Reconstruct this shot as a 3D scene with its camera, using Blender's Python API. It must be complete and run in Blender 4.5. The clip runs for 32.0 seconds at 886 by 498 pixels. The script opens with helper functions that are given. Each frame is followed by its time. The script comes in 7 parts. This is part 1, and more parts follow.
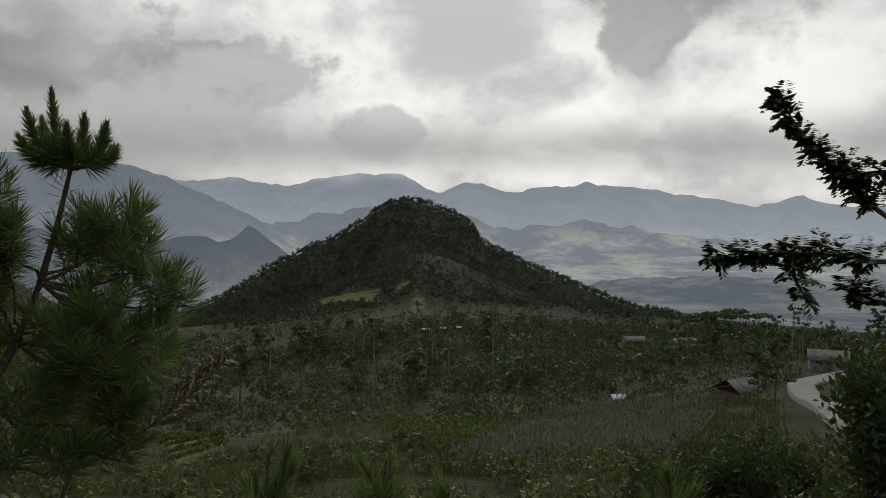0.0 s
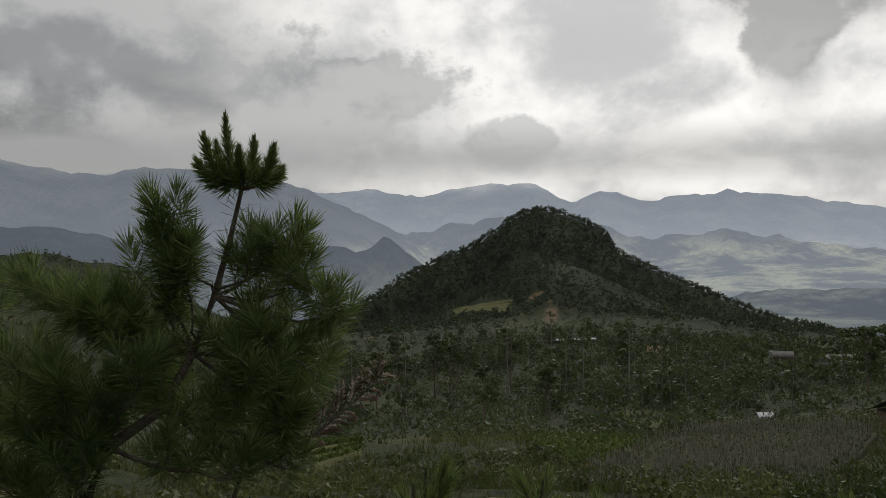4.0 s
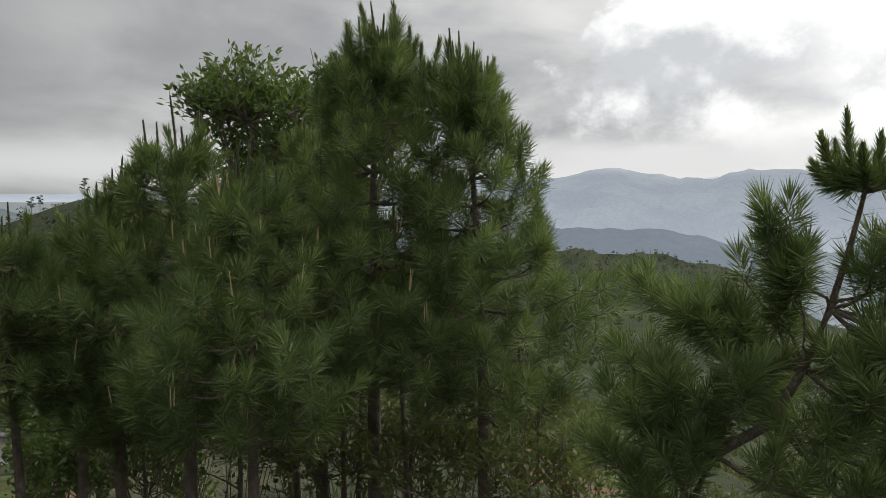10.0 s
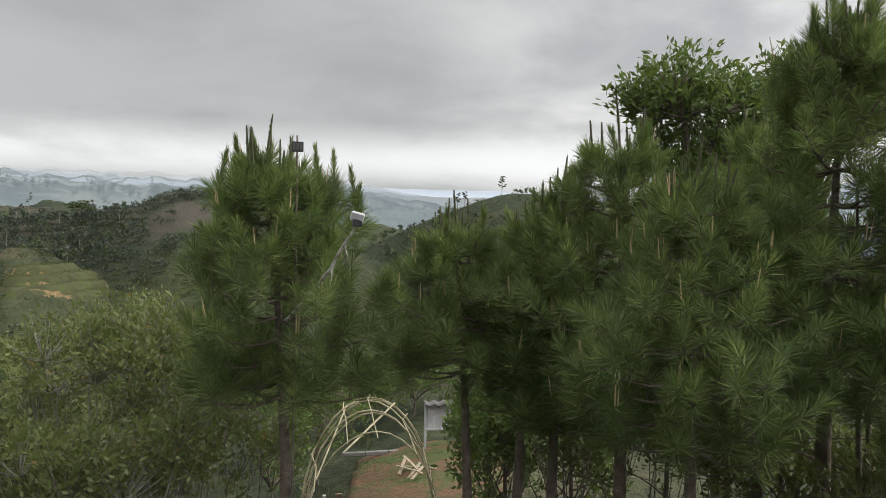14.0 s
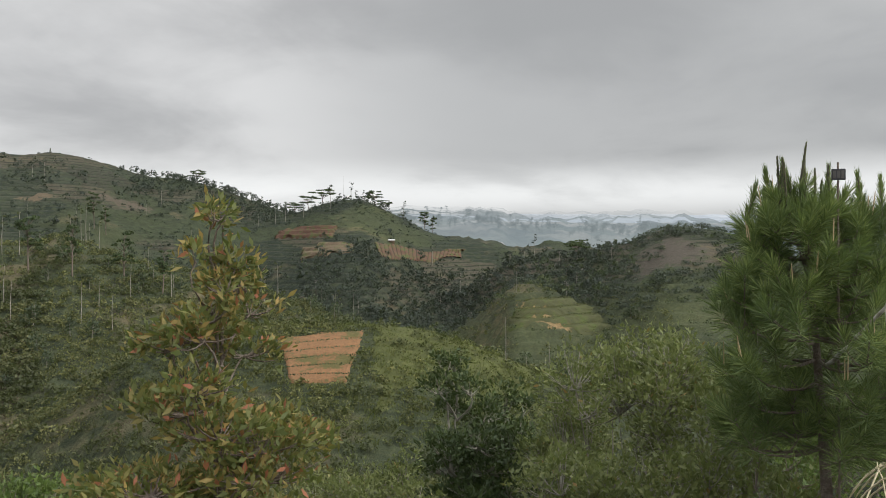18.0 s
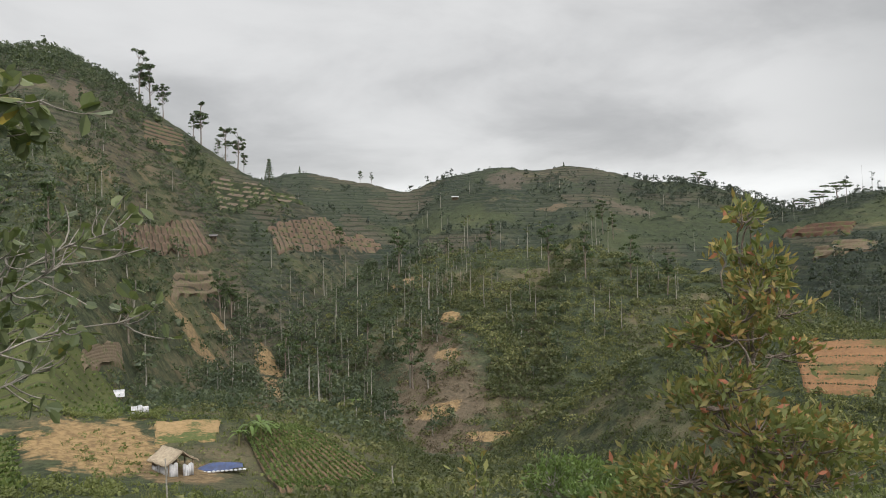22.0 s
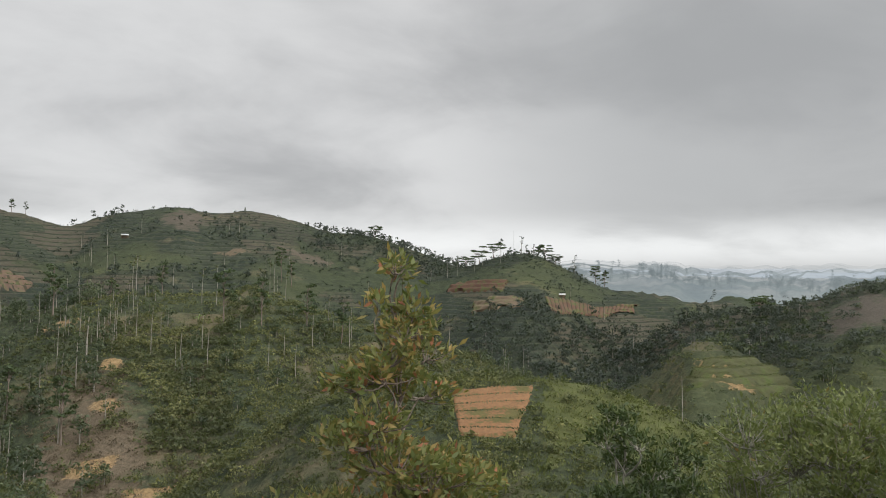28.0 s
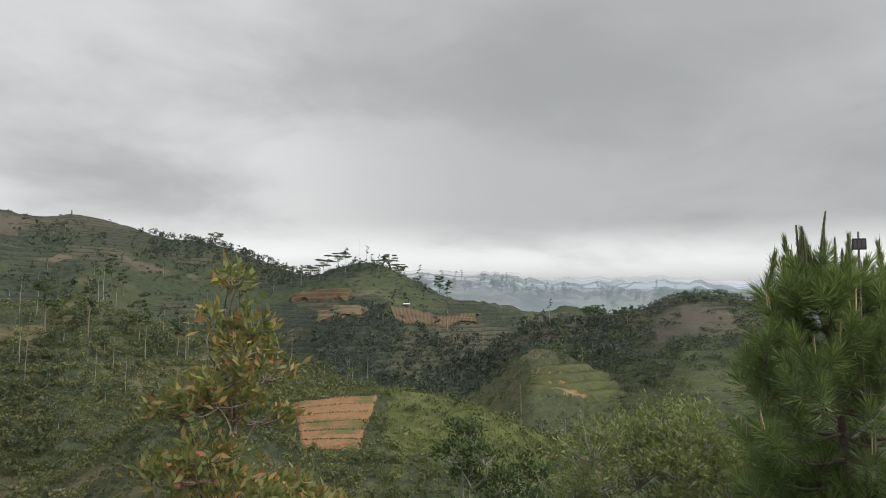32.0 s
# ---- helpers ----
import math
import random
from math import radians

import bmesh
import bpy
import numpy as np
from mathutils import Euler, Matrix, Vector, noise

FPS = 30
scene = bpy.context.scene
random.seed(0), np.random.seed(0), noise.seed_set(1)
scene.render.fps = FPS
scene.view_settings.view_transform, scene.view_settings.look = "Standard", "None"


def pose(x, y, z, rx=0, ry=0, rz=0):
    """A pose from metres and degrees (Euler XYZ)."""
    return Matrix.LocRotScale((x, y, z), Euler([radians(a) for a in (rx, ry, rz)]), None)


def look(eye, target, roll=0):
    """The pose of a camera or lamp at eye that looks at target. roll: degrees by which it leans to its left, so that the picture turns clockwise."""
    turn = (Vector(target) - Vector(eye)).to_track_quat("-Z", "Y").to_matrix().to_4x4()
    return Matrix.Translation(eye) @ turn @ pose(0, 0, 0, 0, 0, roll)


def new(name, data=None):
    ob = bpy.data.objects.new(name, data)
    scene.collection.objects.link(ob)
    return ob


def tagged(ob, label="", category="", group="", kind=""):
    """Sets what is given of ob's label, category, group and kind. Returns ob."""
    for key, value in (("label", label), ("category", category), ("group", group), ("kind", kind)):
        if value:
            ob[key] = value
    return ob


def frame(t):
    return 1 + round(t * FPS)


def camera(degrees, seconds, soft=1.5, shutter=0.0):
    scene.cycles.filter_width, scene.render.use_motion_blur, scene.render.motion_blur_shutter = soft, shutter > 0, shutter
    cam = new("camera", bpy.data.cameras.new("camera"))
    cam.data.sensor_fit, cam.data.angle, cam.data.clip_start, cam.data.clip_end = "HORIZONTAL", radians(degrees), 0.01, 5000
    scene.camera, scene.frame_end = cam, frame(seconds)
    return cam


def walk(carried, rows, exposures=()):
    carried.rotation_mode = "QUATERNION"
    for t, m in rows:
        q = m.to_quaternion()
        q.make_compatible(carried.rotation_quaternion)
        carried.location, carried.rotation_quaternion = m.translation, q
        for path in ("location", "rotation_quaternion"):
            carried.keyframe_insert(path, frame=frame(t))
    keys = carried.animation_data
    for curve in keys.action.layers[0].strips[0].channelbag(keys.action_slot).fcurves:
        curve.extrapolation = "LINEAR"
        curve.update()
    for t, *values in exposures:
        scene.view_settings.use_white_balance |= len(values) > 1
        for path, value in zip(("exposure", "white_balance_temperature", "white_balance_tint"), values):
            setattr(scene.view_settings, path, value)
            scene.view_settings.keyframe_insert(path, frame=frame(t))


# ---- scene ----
# the camera: a phone held at arm's length, turning on the spot on a hilltop; its eye is at about z = 0
cam = camera(57.5, 32.0, soft=0.6)
# seconds, place, turn to the left, tilt up, lean
PATH = [
    (0, 0.21, 0.18, -0.06, 0.01, -2.78, -0.02),
    (0.5, 0.20, 0.16, -0.06, 0.23, -2.78, -0.04),
    (1, 0.20, 0.15, -0.06, 0.38, -2.74, -0.02),
    (1.5, 0.21, 0.14, -0.06, 0.70, -2.60, -0.03),
    (2, 0.21, 0.13, -0.06, 1.19, -2.54, 0.05),
    (2.5, 0.20, 0.12, -0.06, 2.09, -2.48, -0.03),
    (4.5, 0.06, 0.27, -0.02, 12.53, -1.83, -0.48),
    (5, 0.06, 0.36, -0.02, 15.93, -1.79, -0.51),
    (5.5, 0.08, 0.38, -0.03, 20.32, -1.83, -0.89),
    (6, 0.09, 0.35, -0.03, 24.06, -1.59, -1.02),
    (6.5, 0.08, 0.34, -0.03, 28.32, -0.89, -0.85),
    (7, 0.05, 0.33, -0.02, 32.88, -1.01, -0.99),
    (7.5, 0.03, 0.31, -0.01, 36.18, -1.43, -0.89),
    (8, 0.03, 0.29, -0.01, 38.98, -1.34, -0.90),
    (8.5, 0.01, 0.28, -0.01, 41.40, -1.27, -0.76),
    (9, -0.01, 0.28, -0.00, 43.48, -1.35, -0.58),
    (9.5, -0.02, 0.29, 0.00, 46.89, -1.49, -0.61),
    (10, -0.01, 0.28, 0.00, 50.37, -1.49, -0.58),
    (10.5, 0.00, 0.27, 0.00, 53.66, -1.33, -0.39),
    (11, -0.02, 0.26, 0.01, 57.88, -1.25, -0.31),
    (11.5, -0.09, 0.24, 0.02, 61.64, -1.31, 0.12),
    (12, -0.14, 0.20, 0.02, 63.87, -1.20, 0.61),
    (12.5, -0.18, 0.17, 0.02, 67.91, -1.16, 1.15),
    (13, -0.21, 0.13, 0.02, 71.95, -1.47, 1.41),
    (13.5, -0.27, 0.08, 0.02, 75.69, -1.85, 1.28),
    (15.5, -0.34, -0.09, 0.03, 88.97, -1.18, 0.86),
    (16, -0.36, -0.14, 0.03, 96.69, -1.28, 0.36),
    (16.5, -0.40, -0.18, 0.03, 103.02, 0.26, 0.18),
    (17, -0.42, -0.23, 0.03, 107.40, 1.55, 0.49),
    (17.5, -0.41, -0.28, 0.03, 108.96, 1.04, 0.42),
    (18, -0.34, -0.32, 0.03, 111.85, 0.40, -0.03),
    (18.5, -0.22, -0.32, 0.02, 115.71, 0.11, -0.31),
    (19, -0.12, -0.29, 0.02, 121.24, 0.12, -0.07),
    (19.5, -0.05, -0.26, 0.02, 125.61, 0.31, 0.08),
    (20, -0.01, -0.24, 0.02, 129.26, 0.34, 0.08),
    (20.5, 0.02, -0.24, 0.02, 132.75, 0.36, -0.12),
    (21, 0.04, -0.24, 0.01, 136.43, 0.44, -0.51),
    (21.5, 0.05, -0.25, 0.02, 141.15, 0.61, -0.93),
    (22, 0.05, -0.26, 0.03, 146.41, 0.89, -1.13),
    (22.5, 0.05, -0.24, 0.05, 151.84, 1.48, -1.03),
    (23, 0.07, -0.20, 0.08, 154.72, 1.72, -0.87),
    (23.5, 0.10, -0.17, 0.12, 155.90, 1.98, -0.64),
    (24, 0.12, -0.15, 0.16, 155.83, 2.00, -0.37),
    (24.5, 0.11, -0.14, 0.19, 154.30, 1.95, -0.14),
    (25, 0.11, -0.14, 0.19, 150.04, 2.12, 0.07),
    (25.5, 0.12, -0.14, 0.14, 144.87, 2.67, 0.47),
    (26, 0.13, -0.12, 0.07, 140.75, 3.34, 0.63),
    (26.5, 0.13, -0.11, 0.01, 136.44, 3.59, 0.69),
    (28.5, -0.02, -0.08, 0.01, 120.39, 4.32, 0.34),
    (29, -0.10, -0.13, 0.02, 117.74, 4.25, 0.01),
    (29.5, -0.19, -0.20, 0.02, 116.76, 3.98, 0.29),
    (30, -0.27, -0.26, 0.02, 115.88, 4.12, 0.34),
    (30.5, -0.33, -0.31, 0.02, 114.86, 4.37, 0.30),
    (31, -0.36, -0.34, 0.03, 113.72, 4.99, 0.24),
    (31.5, -0.36, -0.35, 0.04, 113.32, 5.05, 0.22),
    (32, -0.35, -0.34, 0.05, 112.94, 4.94, 0.50),
]
walk(cam, [(t, pose(x, y, z, 90 + tilt, 0, turn) @ pose(0, 0, 0, 0, 0, lean)) for t, x, y, z, turn, tilt, lean in PATH],
     exposures=[(0, -1.35), (2.5, -1.3), (5, -1.18), (6, -0.92), (8, -0.62), (9, -0.38), (10.5, -0.02), (13, 0.35), (17, 0.28), (20, 0.3), (23, 0.38), (25, 0.36), (26, 0.25), (29, 0.28), (32, 0.28)])

# ---- world and sun: broken overcast, the sun behind cloud over the valley ----
SUN_BEARING, SUN_HEIGHT = -8.0, 30.0


class Nodes:
    """Short hand for node trees."""

    def __init__(self, tree):
        self.t = tree
        tree.nodes.clear()

    def add(self, kind, **kw):
        n = self.t.nodes.new(kind)
        for k, v in kw.items():
            if k == "blend":
                n.blend_type = v
            elif k == "op":
                n.operation = v
            elif k == "data":
                n.data_type = v
        return n

    def put(self, v, socket):
        if isinstance(v, bpy.types.NodeSocket):
            self.t.links.new(v, socket)
        elif isinstance(v, (tuple, list)) and len(v) == 3 and socket.type == "RGBA":
            socket.default_value = (*v, 1)
        else:
            socket.default_value = v

    def math(self, op, a, b=0.0, c=0.0, clamp=False):
        n = self.add("ShaderNodeMath", op=op)
        n.use_clamp = clamp
        for v, s in zip((a, b, c), n.inputs):
            self.put(v, s)
        return n.outputs[0]

    def vec(self, op, a, b=(0, 0, 0), out=0):
        n = self.add("ShaderNodeVectorMath", op=op)
        self.put(a, n.inputs[0])
        self.put(b, n.inputs[1])
        return n.outputs[out]

    def noise(self, co, scale, detail=4.0, rough=0.55, distort=0.0, colour=False):
        n = self.add("ShaderNodeTexNoise")
        self.put(co, n.inputs["Vector"])
        for k, v in (("Scale", scale), ("Detail", detail), ("Roughness", rough), ("Distortion", distort)):
            n.inputs[k].default_value = v
        return n.outputs[1 if colour else 0]

    def ramp(self, v, lo, hi, a=0.0, b=1.0):
        n = self.add("ShaderNodeMapRange")
        n.interpolation_type = "SMOOTHSTEP"
        for x, s in zip((v, lo, hi, a, b), n.inputs):
            self.put(x, s)
        return n.outputs[0]

    def mix(self, f, a, b, blend="MIX"):
        n = self.add("ShaderNodeMix", data="RGBA", blend=blend)
        self.put(f, n.inputs[0])
        self.put(a, n.inputs[6])
        self.put(b, n.inputs[7])
        return n.outputs[2]

    def split(self, v):
        n = self.add("ShaderNodeSeparateXYZ")
        self.put(v, n.inputs[0])
        return n.outputs

    def join(self, x, y, z):
        n = self.add("ShaderNodeCombineXYZ")
        for v, s in zip((x, y, z), n.inputs):
            self.put(v, s)
        return n.outputs[0]


def toward(bearing, height):
    a, e = radians(bearing), radians(height)
    return Vector((-math.sin(a) * math.cos(e), math.cos(a) * math.cos(e), math.sin(e)))


def make_world():
    w = bpy.data.worlds.new("world")
    scene.world = w
    w.use_nodes = True
    n = Nodes(w.node_tree)
    way = n.add("ShaderNodeTexCoord").outputs["Generated"]
    x, y, z = n.split(way)
    up = n.math("MAXIMUM", z, 0.0)
    # the cloud deck, seen in perspective
    far = n.math("DIVIDE", 1.0, n.math("ADD", up, 0.22))
    deck = n.join(n.math("MULTIPLY", x, far), n.math("MULTIPLY", y, far), 3.1)
    big = n.noise(deck, 0.7, 3.0, 0.5, 0.2)
    mid = n.noise(deck, 1.7, 6.0, 0.55, 0.3)
    sun = n.vec("DOT_PRODUCT", way, tuple(toward(SUN_BEARING, 24)), out=1)
    near_sun = n.ramp(sun, -0.3, 1.0)
    ahead = n.ramp(sun, 0.72, 0.975)
    # heaped clouds on the sun's side: soft lit edges and grey bellies
    heap = n.noise(n.vec("ADD", n.vec("MULTIPLY", way, (1, 1, 1.35)), (0.35, 0.1, 0.62)), 5.2, 8.0, 0.5, 0.15)
    fine = n.noise(n.vec("MULTIPLY", way, (1, 1, 1.6)), 13.0, 6.0, 0.55, 0.2)
    heap = n.math("ADD", heap, n.math("MULTIPLY", n.math("SUBTRACT", fine, 0.5), 0.2))
    calm = n.ramp(n.math("ADD", n.math("MULTIPLY", big, 0.55), n.math("MULTIPLY", mid, 0.45)), 0.36, 0.62)
    curls = n.noise(n.vec("MULTIPLY", way, (1, 1, 1.2)), 24.0, 7.0, 0.62, 0.1)
    low = n.mix(near_sun, (0.385, 0.387, 0.391), (0.42, 0.43, 0.45))
    high = n.mix(near_sun, (0.612, 0.613, 0.613), (1.02, 1.01, 0.98))
    sky = n.mix(calm, low, high)
    lit = n.mix(n.ramp(n.math("ADD", heap, n.math("MULTIPLY", n.math("SUBTRACT", curls, 0.5), 0.22)), 0.64, 0.38), (1.65, 1.65, 1.66), (3.1, 3.05, 2.95))
    sky = n.mix(n.math("MULTIPLY", ahead, 0.8), sky, lit)
    # single clouds before the bright part: bearing, height, half width, half height, tone
    for cb, ce, cw, ch, tone in ((17.0, 7.8, 8.0, 4.4, 0.82), (4.6, 5.0, 3.4, 1.8, 1.0), (-17.5, 15.5, 11.0, 4.2, 0.5), (-14.0, 11.0, 2.6, 4.0, 0.7), (34.0, 10.0, 11.0, 5.0, 0.85)):
        dx = n.math("DIVIDE", n.vec("DOT_PRODUCT", way, tuple(toward(cb - 90, 0)), out=1), math.sin(radians(cw)))
        dz = n.math("DIVIDE", n.math("SUBTRACT", z, math.sin(radians(ce))), math.sin(radians(ch)))
        dd = n.math("SQRT", n.math("ADD", n.math("MULTIPLY", dx, dx), n.math("MULTIPLY", dz, dz)))
        dd = n.math("ADD", dd, n.math("MULTIPLY", n.math("SUBTRACT", heap, 0.5), 3.2))
        dd = n.math("ADD", dd, n.math("MULTIPLY", n.math("SUBTRACT", curls, 0.5), 1.5))
        body = n.math("MULTIPLY", n.ramp(dd, 1.1, n.ramp(z, math.sin(radians(ce - 0.6 * ch)), math.sin(radians(ce + 0.3 * ch)), 0.1, 0.72)), n.ramp(n.vec("DOT_PRODUCT", way, tuple(toward(cb, ce)), out=1), 0.5, 0.8))
        grey = n.mix(n.ramp(n.math("ADD", heap, n.math("MULTIPLY", n.math("SUBTRACT", curls, 0.5), 0.25)), 0.40, 0.58), (tone * 1.5, tone * 1.5, tone * 1.48), (tone * 0.86, tone * 0.88, tone * 0.91))
        sky = n.mix(n.math("MULTIPLY", body, 0.9), sky, grey)
    # the heavy cloud over the far plateau
    heavy = n.ramp(n.vec("DOT_PRODUCT", way, tuple(toward(96, 13)), out=1), 0.87, 0.99)
    heavy = n.math("MULTIPLY", heavy, n.ramp(mid, 0.3, 0.6, 0.75, 1.0))
    sky = n.mix(n.math("MULTIPLY", heavy, 0.54), sky, (0.27, 0.28, 0.285))
    # an overcast sky grows brighter towards the zenith
    sky = n.vec("SCALE", sky)
    sky.node.inputs[3].default_value = 1.0
    n.put(n.ramp(z, 0.36, 0.95, 1.0, 3.2), sky.node.inputs[3])
    # the clear strip under the edge of the deck
    strip = n.math("MULTIPLY", n.ramp(z, 0.03, 0.075), n.ramp(z, 0.125, 0.075))
    strip = n.math("MULTIPLY", strip, n.ramp(mid, 0.30, 0.55, 0.65, 1.0))
    sky = n.mix(n.math("MULTIPLY", strip, 0.75), sky, (0.86, 0.87, 0.87))
    air = n.add("ShaderNodeTexSky")
    air.sky_type, air.sun_disc = "NISHITA", False
    air.sun_elevation, air.sun_rotation = radians(SUN_HEIGHT), radians(-SUN_BEARING)
    bg_air, bg_cloud = n.add("ShaderNodeBackground"), n.add("ShaderNodeBackground")
    n.put(air.outputs[0], bg_air.inputs[0])
    bg_air.inputs[1].default_value = 0.05
    n.put(sky, bg_cloud.inputs[0])
    bg_cloud.inputs[1].default_value = 1.0
    mixed = n.add("ShaderNodeMixShader")
    mixed.inputs[0].default_value = 0.93
    n.put(bg_air.outputs[0], mixed.inputs[1])
    n.put(bg_cloud.outputs[0], mixed.inputs[2])
    n.put(mixed.outputs[0], n.add("ShaderNodeOutputWorld").inputs[0])


make_world()
lamp = bpy.data.lights.new("sun", "SUN")
lamp.energy, lamp.angle, lamp.color = 1.5, radians(14), (1.0, 0.95, 0.87)
sun_ob = new("sun", lamp)
sun_ob.matrix_world = look(toward(SUN_BEARING, SUN_HEIGHT) * 300, (0, 0, 0))


# ---- materials ----
def material(name, build, rough=0.9, spec=0.2):
    m = bpy.data.materials.new(name)
    m.use_nodes = True
    n = Nodes(m.node_tree)
    out = n.add("ShaderNodeOutputMaterial")
    bsdf = n.add("ShaderNodeBsdfPrincipled")
    bsdf.inputs["Roughness"].default_value = rough
    bsdf.inputs["Specular IOR Level"].default_value = spec
    n.put(bsdf.outputs[0], out.inputs[0])
    build(n, bsdf, out)
    return m


def coords(n):
    return n.add("ShaderNodeTexCoord").outputs["Object"]


def bump(n, bsdf, height, strength=0.5, distance=0.05):
    b = n.add("ShaderNodeBump")
    b.inputs["Strength"].default_value = strength
    b.inputs["Distance"].default_value = distance
    n.put(height, b.inputs["Height"])
    n.put(b.outputs[0], bsdf.inputs["Normal"])


def plain(name, a, b, scale, rough=0.85, spec=0.2, metal=0.0, relief=0.3, size=0.02, fine=6.0):
    """Two tones of one surface, mottled at two scales, with a fine relief."""
    def build(n, bsdf, out):
        co = coords(n)
        f = n.noise(co, scale, 4.0)
        g = n.noise(co, scale * fine, 3.0, 0.6)
        c = n.mix(n.ramp(f, 0.35, 0.65), a, b)
        c = n.mix(n.ramp(g, 0.3, 0.7, 0.0, 0.45), c, tuple(0.6 * v for v in a))
        n.put(c, bsdf.inputs["Base Color"])
        bsdf.inputs["Metallic"].default_value = metal
        bump(n, bsdf, g, relief, size)
    return material(name, build, rough, spec)


def leaves(name, a, b, c, share=0.3, rough=0.6, accent=None, part_of=0.85, clump=0.35, depth=0.5):
    """Foliage: each leaf or card has its own tone between three, and lets some light through."""
    def build(n, bsdf, out):
        r = n.add("ShaderNodeNewGeometry").outputs["Random Per Island"]
        col = n.mix(n.ramp(r, 0.0, 0.5), a, b)
        col = n.mix(n.ramp(r, 0.5, 1.0), col, c)
        big = n.noise(coords(n), clump, 3.0)
        col = n.mix(n.ramp(big, 0.38, 0.62, 0.0, depth), col, a)
        if accent:
            r2 = n.math("FRACT", n.math("MULTIPLY", r, 37.7))
            col = n.mix(n.ramp(r2, part_of, part_of + 0.02), col, accent)
        n.put(col, bsdf.inputs["Base Color"])
        tr = n.add("ShaderNodeBsdfTranslucent")
        n.put(n.mix(0.5, col, (0.16, 0.22, 0.03)), tr.inputs[0])
        mixed = n.add("ShaderNodeMixShader")
        mixed.inputs[0].default_value = share
        n.put(bsdf.outputs[0], mixed.inputs[1])
        n.put(tr.outputs[0], mixed.inputs[2])
        n.put(mixed.outputs[0], out.inputs[0])
    return material(name, build, rough, 0.25)


# bare scars and trodden places: bearing, distance, half width, half depth, fresh (0 brown to 1 tan)
SCARS = ((147.4, 160, 10, 32, -0.15), (158.4, 186, 2.8, 38, 0.75), (159.0, 226, 3.0, 10, 0.8), (162.4, 195, 9, 5, 0.5), (161.8, 223, 3.5, 3, 0.7), (169.9, 85, 6.2, 9.5, 1.0), (179.5, 91, 7, 3.0, 0.7), (3.0, 572, 6, 7, 0.35), (1.8, 500, 4.5, 45, 0.1),
         (141.8, 575, 15, 36, -0.35), (138.5, 494, 9, 5, -0.1), (133.5, 520, 16, 14, -0.3), (164.4, 77, 4.5, 4, 0.4), (145.9, 205, 2.5, 5, 0.9), (142.6, 145, 6, 3, 0.9), (147.2, 158, 4, 3, 0.8), (146.3, 181, 3.5, 3, 0.7), (151.2, 300, 15, 5, 0.3), (155.0, 262, 5, 3, 0.5), (149.0, 240, 5, 3, 0.6),
         (126.5, 150, 14, 12, 0.1), (170.5, 330, 5, 26, -0.2), (96.0, 330, 14, 26, -0.4), (104.8, 262, 8, 7, 0.8))


